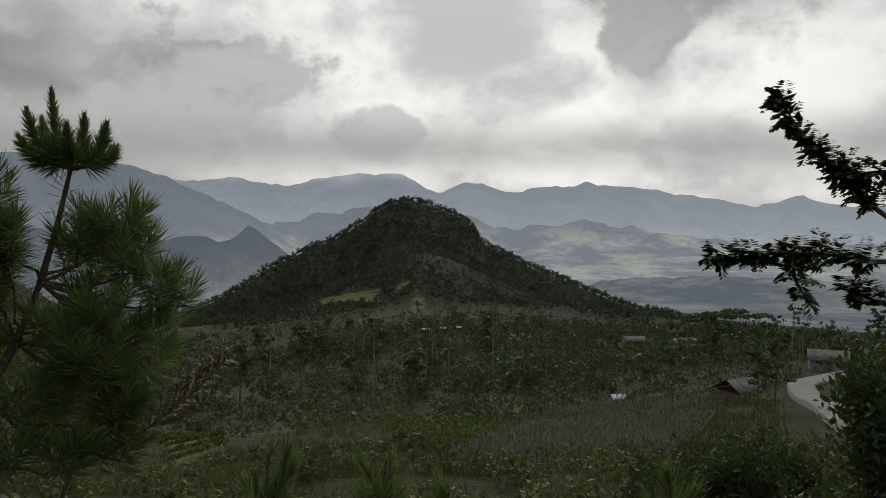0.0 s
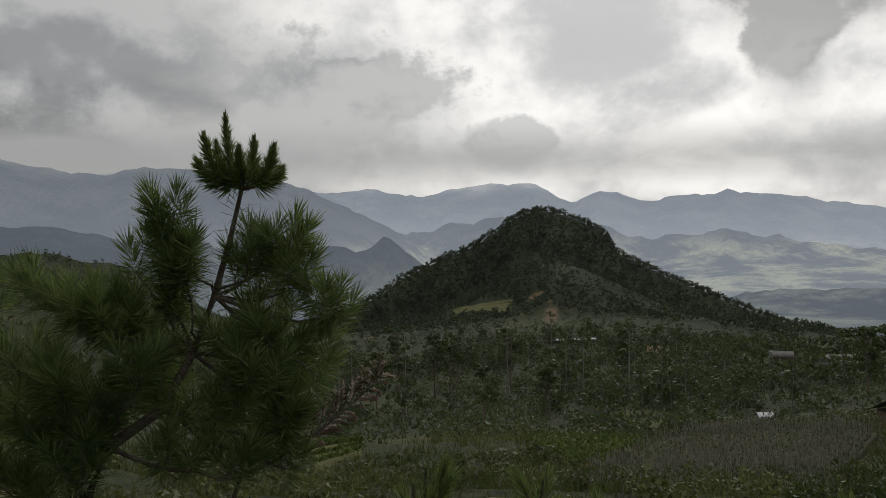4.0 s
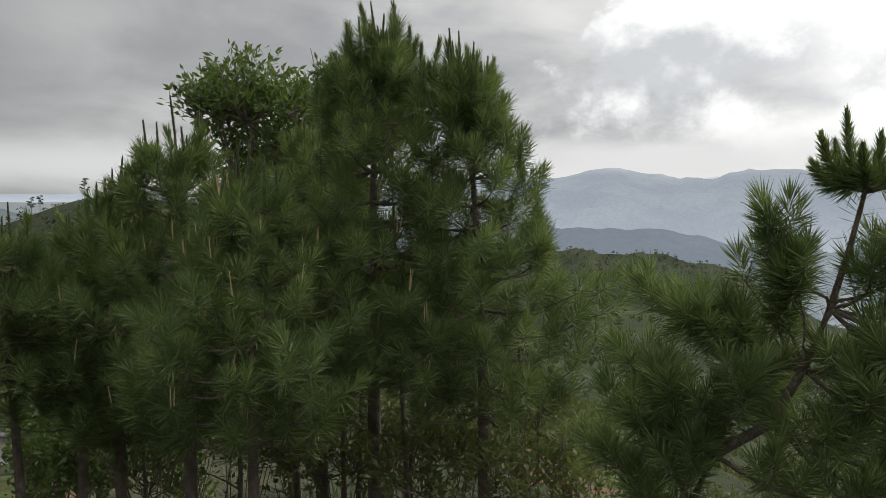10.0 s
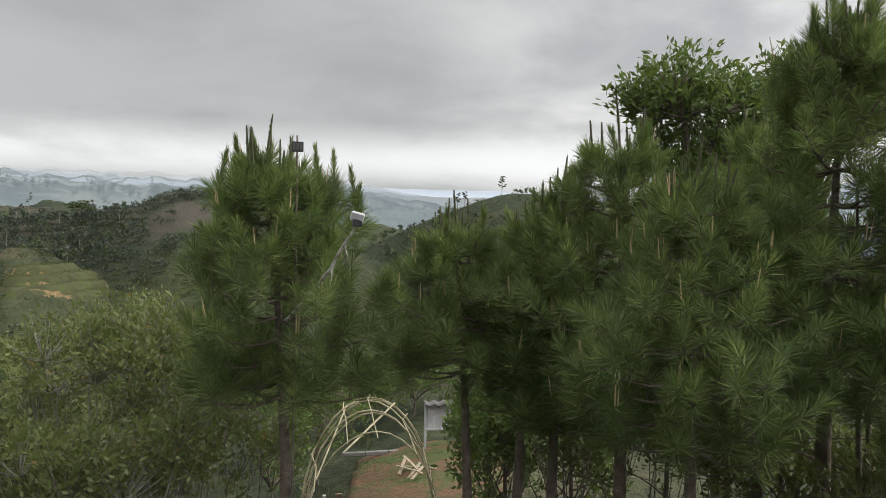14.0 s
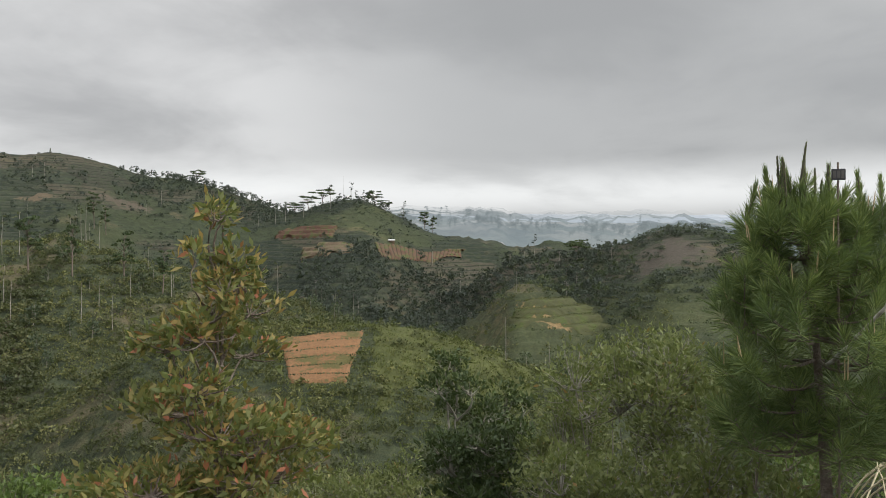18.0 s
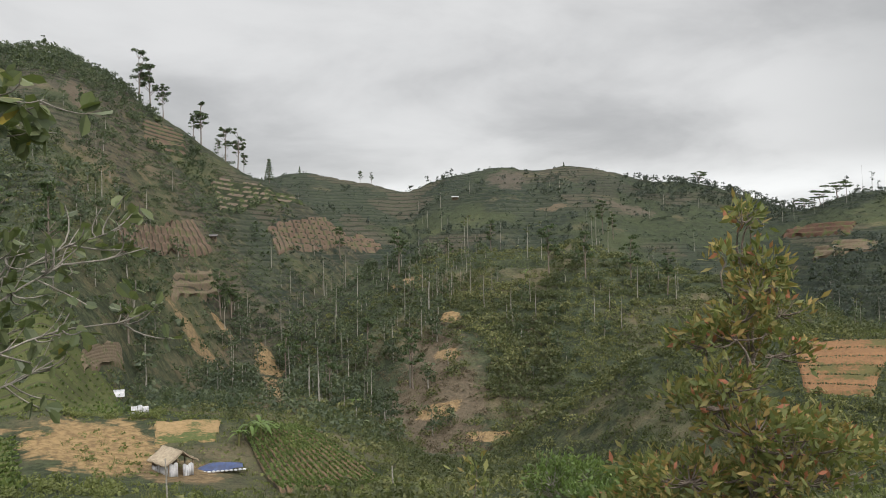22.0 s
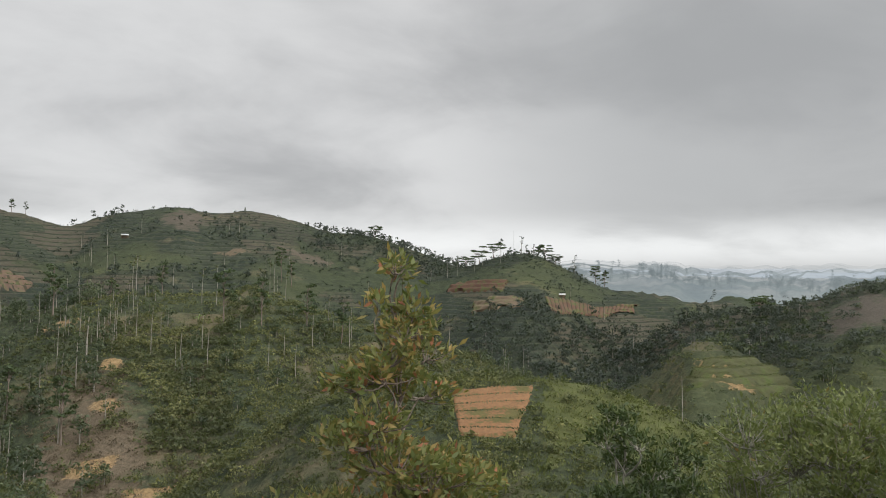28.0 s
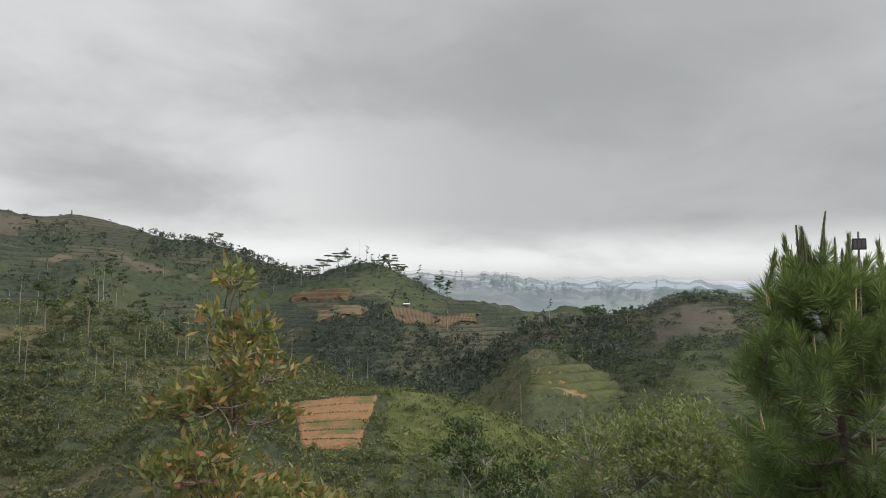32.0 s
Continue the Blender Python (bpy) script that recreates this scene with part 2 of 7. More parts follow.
def ground_build(n, bsdf, out):
    co = coords(n)
    nz = n.split(n.add("ShaderNodeNewGeometry").outputs["Normal"])[2]
    a = n.noise(co, 0.006, 4.0, 0.6)
    b = n.noise(co, 0.035, 6.0, 0.65)
    c = n.noise(co, 0.25, 6.0, 0.7)
    d = n.noise(co, 1.3, 6.0, 0.75)
    x, y, z = n.split(co)
    reach = n.math("SQRT", n.math("ADD", n.math("MULTIPLY", x, x), n.math("MULTIPLY", y, y)))
    south = n.math("DIVIDE", y, n.math("ADD", reach, 1.0))
    grass = n.mix(n.ramp(b, 0.35, 0.65), (0.044, 0.052, 0.026), (0.074, 0.082, 0.038))
    scrub = n.mix(n.ramp(c, 0.35, 0.65), (0.022, 0.029, 0.018), (0.046, 0.056, 0.030))
    col = n.mix(n.ramp(a, 0.32, 0.52), grass, scrub)
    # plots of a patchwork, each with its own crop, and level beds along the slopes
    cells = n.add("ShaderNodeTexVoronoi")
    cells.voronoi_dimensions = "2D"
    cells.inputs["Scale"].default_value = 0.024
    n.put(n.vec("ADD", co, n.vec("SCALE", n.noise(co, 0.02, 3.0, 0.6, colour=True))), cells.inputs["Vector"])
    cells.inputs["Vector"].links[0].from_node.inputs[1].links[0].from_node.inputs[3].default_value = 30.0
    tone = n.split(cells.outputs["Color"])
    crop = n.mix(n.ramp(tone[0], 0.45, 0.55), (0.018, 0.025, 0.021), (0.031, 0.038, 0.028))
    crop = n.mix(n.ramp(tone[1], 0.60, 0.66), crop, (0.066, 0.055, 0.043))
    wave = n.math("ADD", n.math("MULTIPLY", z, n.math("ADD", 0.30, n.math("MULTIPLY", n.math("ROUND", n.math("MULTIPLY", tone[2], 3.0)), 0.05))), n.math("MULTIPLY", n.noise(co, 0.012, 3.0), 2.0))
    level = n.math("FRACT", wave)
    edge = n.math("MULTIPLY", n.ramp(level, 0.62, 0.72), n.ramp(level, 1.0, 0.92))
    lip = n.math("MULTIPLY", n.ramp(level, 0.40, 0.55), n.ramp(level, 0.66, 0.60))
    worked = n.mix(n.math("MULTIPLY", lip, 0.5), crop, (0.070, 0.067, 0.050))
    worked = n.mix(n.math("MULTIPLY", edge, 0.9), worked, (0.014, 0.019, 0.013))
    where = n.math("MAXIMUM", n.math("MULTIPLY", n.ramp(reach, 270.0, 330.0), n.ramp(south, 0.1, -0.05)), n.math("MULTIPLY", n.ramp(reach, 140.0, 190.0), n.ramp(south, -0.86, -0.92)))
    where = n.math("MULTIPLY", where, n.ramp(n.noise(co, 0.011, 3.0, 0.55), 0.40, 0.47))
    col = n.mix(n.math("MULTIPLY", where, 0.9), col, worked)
    col = n.mix(n.ramp(c, 0.52, 0.60, 0.0, 0.7), col, scrub)
    dry = n.mix(n.ramp(d, 0.3, 0.7), (0.12, 0.095, 0.06), (0.19, 0.15, 0.095))
    col = n.mix(n.math("MULTIPLY", n.math("ADD", n.ramp(b, 0.58, 0.68, 0.0, 0.4), n.math("MULTIPLY", n.math("MULTIPLY", n.ramp(b, 0.52, 0.60, 0.0, 0.3), n.ramp(reach, 320.0, 260.0)), n.ramp(south, -0.35, -0.5))), 1.0), col, dry)
    soil = n.mix(n.ramp(c, 0.3, 0.7), (0.15, 0.095, 0.062), (0.24, 0.16, 0.105))
    steep = n.math("MULTIPLY", n.ramp(nz, 0.86, 0.72), n.ramp(c, 0.45, 0.6))
    col = n.mix(n.math("MULTIPLY", steep, n.ramp(south, 0.3, 0.0, 0.03, 0.22)), col, soil)
    col = n.mix(n.ramp(d, 0.47, 0.6, 0.0, 0.6), col, (0.02, 0.026, 0.014))
    col = n.mix(n.math("MULTIPLY", n.ramp(n.noise(co, 0.8, 4.0, 0.65), 0.5, 0.62, 0.0, 0.35), n.ramp(reach, 360.0, 260.0, 0.25, 1.0)), col, (0.085, 0.092, 0.046))
    rag = n.math("ADD", n.math("MULTIPLY", n.math("SUBTRACT", c, 0.5), 2.6), n.math("MULTIPLY", n.math("SUBTRACT", n.noise(co, 0.09, 3.0), 0.5), 1.6))
    clods = n.ramp(d, 0.38, 0.62)
    for sb, sr, sw, sd, fresh in SCARS:
        sn, cs = math.sin(radians(sb)), math.cos(radians(sb))
        px, py = -sn * sr, cs * sr
        u = n.math("DIVIDE", n.math("ADD", n.math("MULTIPLY", n.math("SUBTRACT", x, px), cs), n.math("MULTIPLY", n.math("SUBTRACT", y, py), sn)), sw)
        v = n.math("DIVIDE", n.math("SUBTRACT", n.math("MULTIPLY", n.math("SUBTRACT", y, py), cs), n.math("MULTIPLY", n.math("SUBTRACT", x, px), sn)), sd)
        dd = n.math("ADD", n.math("SQRT", n.math("ADD", n.math("MULTIPLY", u, u), n.math("MULTIPLY", v, v))), rag)
        dark = tuple(p + (q - p) * fresh for p, q in zip((0.08, 0.061, 0.04), (0.16, 0.108, 0.056)))
        pale = tuple(p + (q - p) * fresh for p, q in zip((0.14, 0.107, 0.07), (0.29, 0.20, 0.10)))
        col = n.mix(n.ramp(dd, 1.05, 0.75, 0.0, 0.92), col, n.mix(clods, dark, pale))
    n.put(col, bsdf.inputs["Base Color"])
    bump(n, bsdf, n.math("ADD", c, n.math("MULTIPLY", d, 0.4)), 1.0, 0.8)


def haze_glow_mat(name, low, high, fields, cover, glow):
    """Far hills, the plain distance behind the place, with aerial haze painted as glow."""
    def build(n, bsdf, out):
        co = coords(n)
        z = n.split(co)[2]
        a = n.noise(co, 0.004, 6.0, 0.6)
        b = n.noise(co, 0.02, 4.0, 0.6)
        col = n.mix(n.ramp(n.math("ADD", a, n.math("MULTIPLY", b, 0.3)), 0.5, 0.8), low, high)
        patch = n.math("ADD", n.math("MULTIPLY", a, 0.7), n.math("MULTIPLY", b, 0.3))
        # bright valley fields, their sunlight put into the colour
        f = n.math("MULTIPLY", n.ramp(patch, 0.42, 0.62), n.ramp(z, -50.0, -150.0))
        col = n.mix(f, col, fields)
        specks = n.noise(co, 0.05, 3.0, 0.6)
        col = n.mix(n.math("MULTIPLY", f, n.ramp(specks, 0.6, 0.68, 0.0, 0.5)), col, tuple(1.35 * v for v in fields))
        # tree tops, and haze painted paler towards the valley
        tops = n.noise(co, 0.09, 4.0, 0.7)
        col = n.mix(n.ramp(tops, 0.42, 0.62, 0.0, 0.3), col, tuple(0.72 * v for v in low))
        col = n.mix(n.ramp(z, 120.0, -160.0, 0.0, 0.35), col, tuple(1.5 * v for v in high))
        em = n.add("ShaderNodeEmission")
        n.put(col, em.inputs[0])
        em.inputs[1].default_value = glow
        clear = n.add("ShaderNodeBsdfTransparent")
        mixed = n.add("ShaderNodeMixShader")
        # the tops fade out, imitating low cloud by transparency
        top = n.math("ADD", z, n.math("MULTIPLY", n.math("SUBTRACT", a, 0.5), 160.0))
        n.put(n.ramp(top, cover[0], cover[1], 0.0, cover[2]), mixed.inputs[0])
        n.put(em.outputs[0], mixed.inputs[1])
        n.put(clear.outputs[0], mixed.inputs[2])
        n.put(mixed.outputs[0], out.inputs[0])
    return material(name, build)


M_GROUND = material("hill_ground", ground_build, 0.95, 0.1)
# glowing far hills: haze and mist are painted into these colours
M_FAR1 = haze_glow_mat("haze_glow_wooded_hills", (0.165, 0.195, 0.235), (0.205, 0.235, 0.27), (0.50, 0.55, 0.48), (400, 500, 0.0), 1.2)
M_FAR2 = haze_glow_mat("haze_glow_valley_and_mountain", (0.30, 0.34, 0.395), (0.35, 0.39, 0.435), (0.82, 0.85, 0.70), (130, 280, 0.75), 1.22)
M_FAR3 = haze_glow_mat("haze_glow_range", (0.48, 0.54, 0.62), (0.56, 0.62, 0.69), (0.74, 0.78, 0.77), (110, 260, 0.7), 1.15)
M_MIST1 = haze_glow_mat("haze_glow_plateau_edge", (0.185, 0.22, 0.235), (0.24, 0.28, 0.28), (0.29, 0.345, 0.29), (15, 75, 0.6), 1.0)
M_MIST2 = haze_glow_mat("haze_glow_plateau", (0.30, 0.335, 0.355), (0.36, 0.395, 0.405), (0.43, 0.48, 0.43), (25, 150, 0.96), 1.0)
M_BARK = plain("pine_bark", (0.20, 0.165, 0.14), (0.11, 0.085, 0.066), 9.0, relief=0.9, size=0.03)
M_PALE = plain("pale_bark", (0.28, 0.265, 0.23), (0.145, 0.133, 0.112), 5.0, relief=0.5)
M_NEEDLE = leaves("pine_needles", (0.066, 0.102, 0.042), (0.165, 0.22, 0.080), (0.27, 0.325, 0.115), 0.36, clump=2.4, depth=0.75)
M_CANDLE = plain("pine_buds", (0.45, 0.36, 0.22), (0.33, 0.25, 0.13), 20.0)
M_WOODS = leaves("woodland_leaves", (0.028, 0.039, 0.026), (0.057, 0.073, 0.043), (0.098, 0.115, 0.062), 0.25, clump=0.05, depth=0.85)
# dark forest, with bluish distance haze mixed into the leaf colour
M_FOREST = leaves("dark_hazed_forest_leaves", (0.025, 0.033, 0.031), (0.034, 0.043, 0.039), (0.047, 0.057, 0.050), 0.2, clump=0.02, depth=0.7)
M_SCRUB = leaves("scrub_leaves", (0.036, 0.044, 0.020), (0.090, 0.096, 0.038), (0.175, 0.168, 0.066), 0.25, clump=0.06, depth=0.85)

# ---- the lie of the land ----
# Places are given by bearing (degrees to the left of the first view) and distance from the viewpoint.
RANGES = (2, 10, 30, 75, 150, 300, 600, 1200, 2500, 4900)
LAND = {
    -110: (-1.7, -4, -6, -10, -15, -20, -30, -30, 0, 0),
    -30: (-1.7, -4, -9, -17, -25, -45, -90, -170, -230, -120),
    0: (-1.7, -4.5, -10, -20.5, -36, -52, -66, -150, -240, -120),
    20: (-1.7, -4.7, -10, -21, -38, -60, -85, -150, -220, -100),
    45: (-1.7, -5, -6.4, -14, -28, -50, -70, -90, -100, -50),
    75: (-1.7, -5, -6, -12, -25, -40, -60, -80, -10, 205),
    100: (-1.7, -5, -9, -20, -30, -40, -30, -40, 0, 235),
    120: (-1.7, -5, -9, -21, -32, -36, -10, -30, 50, 250),
    152: (-1.7, -5, -9, -21, -34, -42, -10, 0, 0, 0),
    175: (-1.7, -5, -9, -17.5, -18, -20, 0, 0, 0, 0),
}
# crest lines: distance, fall to the near side, fall to the far side, then bearing and height of the crest in degrees
RIDGES = {
    "cone": (800, 0.36, 0.4, (25, -9), (17.3, -6.9), (14.3, -5.5), (12, -4), (9.7, -2.9), (7.3, -1.9), (5.8, -1.0), (4.8, -0.2), (2.2, 0.6), (-0.2, -0.2), (-1.8, -1.0), (-2.8, -2.3), (-4, -3.0), (-8.6, -5.0), (-13.7, -6.9), (-15.9, -7.3), (-26, -8.3)),
    "cone_spur": (640, 0.22, 0.3, (9, -6.5), (5, -4.9), (1.2, -3.2), (-2, -4.2), (-5, -5.6), (-9, -7.5)),
    "range": (4550, 0.3, 0.3, (34, 3.0), (28.7, 3.2), (21.8, 3.0), (18.7, 2.1), (13.5, 2.1), (11.2, 1.7), (8.9, 2.1), (5.7, 2.5), (2.8, 2.5), (0.8, 1.3), (-2.1, 2.0), (-4.8, 1.3), (-8.2, 1.8), (-10.5, 1.8), (-14.3, 1.3), (-18, 0.8), (-22.3, 0.5), (-23.6, 1.0), (-24.9, 0.6), (-28.5, 0.2), (-60, 1)),
    "mountain": (3200, 0.3, 0.3, (12, -1), (15.5, 0.6), (18.8, 2.1), (22, 3.0), (26.9, 3.4), (29.8, 3.6), (32.5, 3.1), (35.6, 3.4), (38, 4.0), (41.6, 3.6), (44, 3.5), (50, 3.3), (58, 2.3), (66, 1.2)),
    "wooded_hill": (1500, 0.25, 0.3, (27, -3), (30.6, -1.3), (33, -0.7), (36.4, -0.1), (40, -0.2), (42.7, 0.1), (48, 0.2), (55, -0.5), (62, -2)),
    "hillock": (1450, 1.3, 0.35, (25, -2.9), (20.2, -2.1), (17, -1.8), (14.7, -2.0), (13.4, -1.2), (12.2, -2.1), (10.8, -3.1), (8, -5)),
    "bluff": (2100, 0.2, 0.25, (-8, -6), (-12.5, -4.7), (-16.3, -4.5), (-20.6, -4.5), (-28.6, -4.5), (-50, -4)),
    "plateau_edge": (1650, 0.15, 0.1, (124, 0.0), (118, 0.6), (112, 1.3), (108, 1.5), (104, 1.0), (100, 0.5), (95, 1.1), (88, 0.5), (80, 0.9), (70, 0.2), (60, -1)),
    "plateau": (2700, 0.1, 0.1, (122, 2.9), (115, 3.4), (110, 3.3), (104, 3.0), (98, 3.0), (90, 2.4), (84, 2.5), (76, 1.5), (66, 1.8), (58, 1)),
    "dark_knoll": (450, 0.2, 0.3, (50, -5.5), (42.9, -4.5), (39.3, -3.9), (37.3, -4.4), (34, -5.6), (29, -8)),
    "east_knoll": (420, 0.3, 0.3, (84, -2), (78.9, 0.4), (77.4, 1.0), (75.4, 1.8), (73, 2.3), (70.2, 2.1), (64, 1), (56, -2)),
    "west_knoll": (380, 0.26, 0.3, (107, -0.6), (101, 0.3), (98.6, 1.0), (96.6, 1.7), (94.6, 1.8), (92.5, 1.5), (90, 0.6), (85, -1.5)),
    "main_ridge": (640, 0.3, 0.3, (162, 4.2), (158, 6.2), (156.4, 6.4), (154, 6.0), (151.6, 5.6), (148.8, 5.0), (146.8, 5.7), (144.1, 6.3), (142.1, 6.6), (139.9, 6.3), (137.7, 6.5), (135.1, 6.2), (132.5, 5.4), (128.6, 4.9), (126.6, 4.3), (124.6, 3.6), (122.6, 2.9), (118, 1.7), (110, 0.2)),
    "tree_knoll": (540, 0.3, 0.3, (126, 1.8), (122, 3.0), (119.8, 3.7), (117.8, 3.8), (115.4, 2.9), (113, 1.7), (110.7, 1.1), (107.6, 0.5), (105, 0), (101, -1.5)),
    "high_hill": (430, 0.37, 0.35, (215, 9), (190, 12.6), (178.6, 12.9), (174.8, 13.4), (172.7, 13.6), (170.4, 12.9), (168.6, 12.1), (166.7, 10.7), (164.7, 9.5), (162.8, 8.2), (160.4, 6.6), (158, 5.5), (155, 3.5), (152, 1)),
    "spur": (260, 0.32, 0.2, (157, -4), (152, -1), (148.9, -0.1), (145.7, 0.5), (142.6, 0.5), (139.2, 0.6), (137, 1.0), (134.9, 0.2), (131.4, -0.8), (128.2, -1.4), (124.6, -2.4), (119, -4.4)),
    "green_mound": (130, 0.28, 0.25, (133, -7), (127, -5.4), (122.2, -5.0), (116.6, -5.0), (112.7, -5.6), (109.5, -6.7), (105.8, -8.1), (102.1, -9.1), (97, -11)),
    "bare_mound": (290, 0.33, 0.3, (114, -6.3), (110.3, -4.7), (108.8, -3.6), (106.9, -2.0), (105, -2.1), (102.1, -3.5), (100, -4.9), (95, -6.5)),
    "field_shelf": (95, 0.16, 0.1, (190, -8.0), (183, -8.3), (173.5, -9.4), (166.8, -10.0), (162.2, -10.4), (158.3, -11.1), (154.3, -12.5), (150.4, -14.4), (147, -17)),
}


def value_noise(x, y, seed):
    """Smooth noise from -1 to 1 on a unit lattice."""
    ix, iy = np.floor(x).astype(np.int64), np.floor(y).astype(np.int64)
    fx, fy = x - ix, y - iy
    fx, fy = fx * fx * (3 - 2 * fx), fy * fy * (3 - 2 * fy)

    def at(a, b):
        h = (a * 374761393 + b * 668265263 + seed * 974634777) & 0xFFFFFFFF
        h = ((h ^ (h >> 13)) * 1274126177) & 0xFFFFFFFF
        return ((h ^ (h >> 16)) & 0xFFFF) / 32767.5 - 1
    return (at(ix, iy) * (1 - fx) + at(ix + 1, iy) * fx) * (1 - fy) + (at(ix, iy + 1) * (1 - fx) + at(ix + 1, iy + 1) * fx) * fy


def fbm(x, y, seed, octaves=4):
    total, gain = 0.0, 1.0
    for k in range(octaves):
        total = total + gain * value_noise(x * 2 ** k, y * 2 ** k, seed + k)
        gain *= 0.5
    return total / 2


def smooth(v, a, b):
    t = np.clip((v - a) / (b - a), 0, 1)
    return t * t * (3 - 2 * t)


def hermite(x, xs, ys):
    """A smooth line through the knots."""
    xs, ys = np.array(xs, float), np.array(ys, float)
    slopes = np.gradient(ys, xs)
    k = np.clip(np.searchsorted(xs, x) - 1, 0, len(xs) - 2)
    h = xs[k + 1] - xs[k]
    t = np.clip((x - xs[k]) / h, 0, 1)
    return (ys[k] * (1 + 2 * t) * (1 - t) ** 2 + slopes[k] * h * t * (1 - t) ** 2 + ys[k + 1] * t * t * (3 - 2 * t) + slopes[k + 1] * h * t * t * (t - 1))


def land(bearing, r):
    """The height of the ground at bearings and distances (arrays)."""
    bearing, r = np.broadcast_arrays(np.asarray(bearing, float), np.asarray(r, float))
    keys = sorted(LAND)
    stations = keys + [keys[0] + 360]
    b = (bearing - keys[0]) % 360 + keys[0]
    lr = np.log(np.maximum(r, 2))
    table = np.array([np.interp(lr.ravel(), np.log(RANGES), LAND[k]) for k in keys + keys[:1]])
    pos = np.interp(b.ravel(), stations, np.arange(len(stations)))
    k = np.minimum(pos.astype(int), len(stations) - 2)
    f = pos - k
    f = f * f * (3 - 2 * f)
    idx = np.arange(lr.size)
    z = (table[k, idx] * (1 - f) + table[k + 1, idx] * f).reshape(r.shape)
    x, y = -np.sin(np.radians(bearing)) * r, np.cos(np.radians(bearing)) * r
    warp = 0.06 * r * value_noise(x / (0.12 * 400), y / (0.12 * 400), 77) * smooth(r, 60, 200)
    for name, (dist, near, back, *line) in RIDGES.items():
        line = sorted(line)
        bs = np.array([p[0] for p in line], float)
        b2 = (bearing - bs.mean() + 180) % 360 + bs.mean() - 180
        el = hermite(b2, bs, [p[1] for p in line])
        out = np.maximum(bs[0] - b2, b2 - bs[-1])
        if dist > 1000:
            el = el + 0.22 * fbm(b2 * 0.9, b2 * 0 + dist, 15, 5) + 0.05 * value_noise(b2 * 5, b2 * 0, 16)
        crest = dist * np.tan(np.radians(el)) - np.maximum(out, 0) * dist * 0.012
        gap = r - dist
        soft = 0.02 * dist
        fall = np.where(gap < 0, near, back) * (np.sqrt(gap ** 2 + soft ** 2) - soft)
        rough = warp * 0.12 * np.minimum(np.abs(gap) / (0.25 * dist), 1)
        h = crest - fall + rough
        k2 = 0.006 * dist + 0.2
        d = (h - z) / k2
        z = np.where(d > 8, h, np.where(d < -8, z, z + k2 * np.log1p(np.exp(np.clip(d, -8, 8)))))
    amp = smooth(r, 8, 150)
    z = z + amp * (0.9 * fbm(x / 45, y / 45, 5) + 0.35 * fbm(x / 9, y / 9, 9, 3)) * np.clip(r / 250, 0.25, 1.6)
    z = z + 0.004 * np.maximum(r - 900, 0) * fbm(x / 260, y / 260, 31)
    # terraced slopes
    steps = smooth(r, 170, 240) * (1 - smooth(r, 680, 760)) * smooth(fbm(x / 120, y / 120, 51, 2), -0.28, 0.0) * smooth(bearing, 86, 96)
    rise = 2.6
    q = z / rise + 0.25 * fbm(x / 60, y / 60, 61, 2)
    stepped = rise * (np.floor(q) + smooth(q - np.floor(q), 0.72, 1.0) - (q - z / rise))
    return z + steps * 0.85 * (stepped - z)


def terrace_phase(bearing, r):
    """How far up its small terrace a place lies, 0 to 1."""
    x, y = -np.sin(np.radians(bearing)) * r, np.cos(np.radians(bearing)) * r
    q = land(bearing, r) / 2.6 + 0.25 * fbm(x / 60, y / 60, 61, 2)
    return q - np.floor(q)


def put_at(bearing, r, sink=0.0):
    a = radians(bearing)
    return Vector((-math.sin(a) * r, math.cos(a) * r, float(land(bearing, r)) - sink))


# ---- mesh helpers ----
def mesh_of(name, verts, quads, mat, smooth_faces=False):
    """A mesh of quads, or of triangles, from arrays."""
    verts, quads = np.asarray(verts, np.float32), np.asarray(quads, np.int32)
    me = bpy.data.meshes.new(name)
    me.vertices.add(len(verts))
    me.vertices.foreach_set("co", verts.ravel())
    me.loops.add(quads.size)
    me.loops.foreach_set("vertex_index", quads.ravel())
    me.polygons.add(len(quads))
    me.polygons.foreach_set("loop_start", np.arange(0, quads.size, quads.shape[1], dtype=np.int32))
    if smooth_faces:
        me.polygons.foreach_set("use_smooth", np.ones(len(quads), bool))
    me.update(calc_edges=True)
    me.materials.append(mat)
    return me


def child(name, me, parent, label=""):
    ob = new(name, me)
    ob.parent = parent
    if label:
        ob["label"] = label
    return ob


def part(name, bm, mat, parent, label=""):
    me = bpy.data.meshes.new(name)
    bm.to_mesh(me)
    bm.free()
    me.materials.append(mat)
    return child(name, me, parent, label)


def thing(name, at, label, category, group="", kind="", turn=0.0):
    ob = new(name)
    ob.matrix_world = Matrix.Translation(at) @ Matrix.Rotation(radians(turn), 4, "Z")
    return tagged(ob, label, category, group, kind)


def sheet(name, bearings, ranges, mat, label):
    b, r = np.meshgrid(np.asarray(bearings, float), np.asarray(ranges, float), indexing="ij")
    z = land(b, r)
    v = np.stack([-np.sin(np.radians(b)) * r, np.cos(np.radians(b)) * r, z], -1).reshape(-1, 3)
    nb, nr = b.shape
    i = np.arange(nb * nr).reshape(nb, nr)
    q = np.stack([i[:-1, :-1], i[:-1, 1:], i[1:, 1:], i[1:, :-1]], -1).reshape(-1, 4)[:, ::-1]
    ob = new(name, mesh_of(name, v, q, mat, True))
    return tagged(ob, label, "terrain", kind="structure")


def steps_of(a, b, share):
    n = int(math.log(b / a) / share) + 1
    return list(np.geomspace(a, b, n + 1)[:-1])


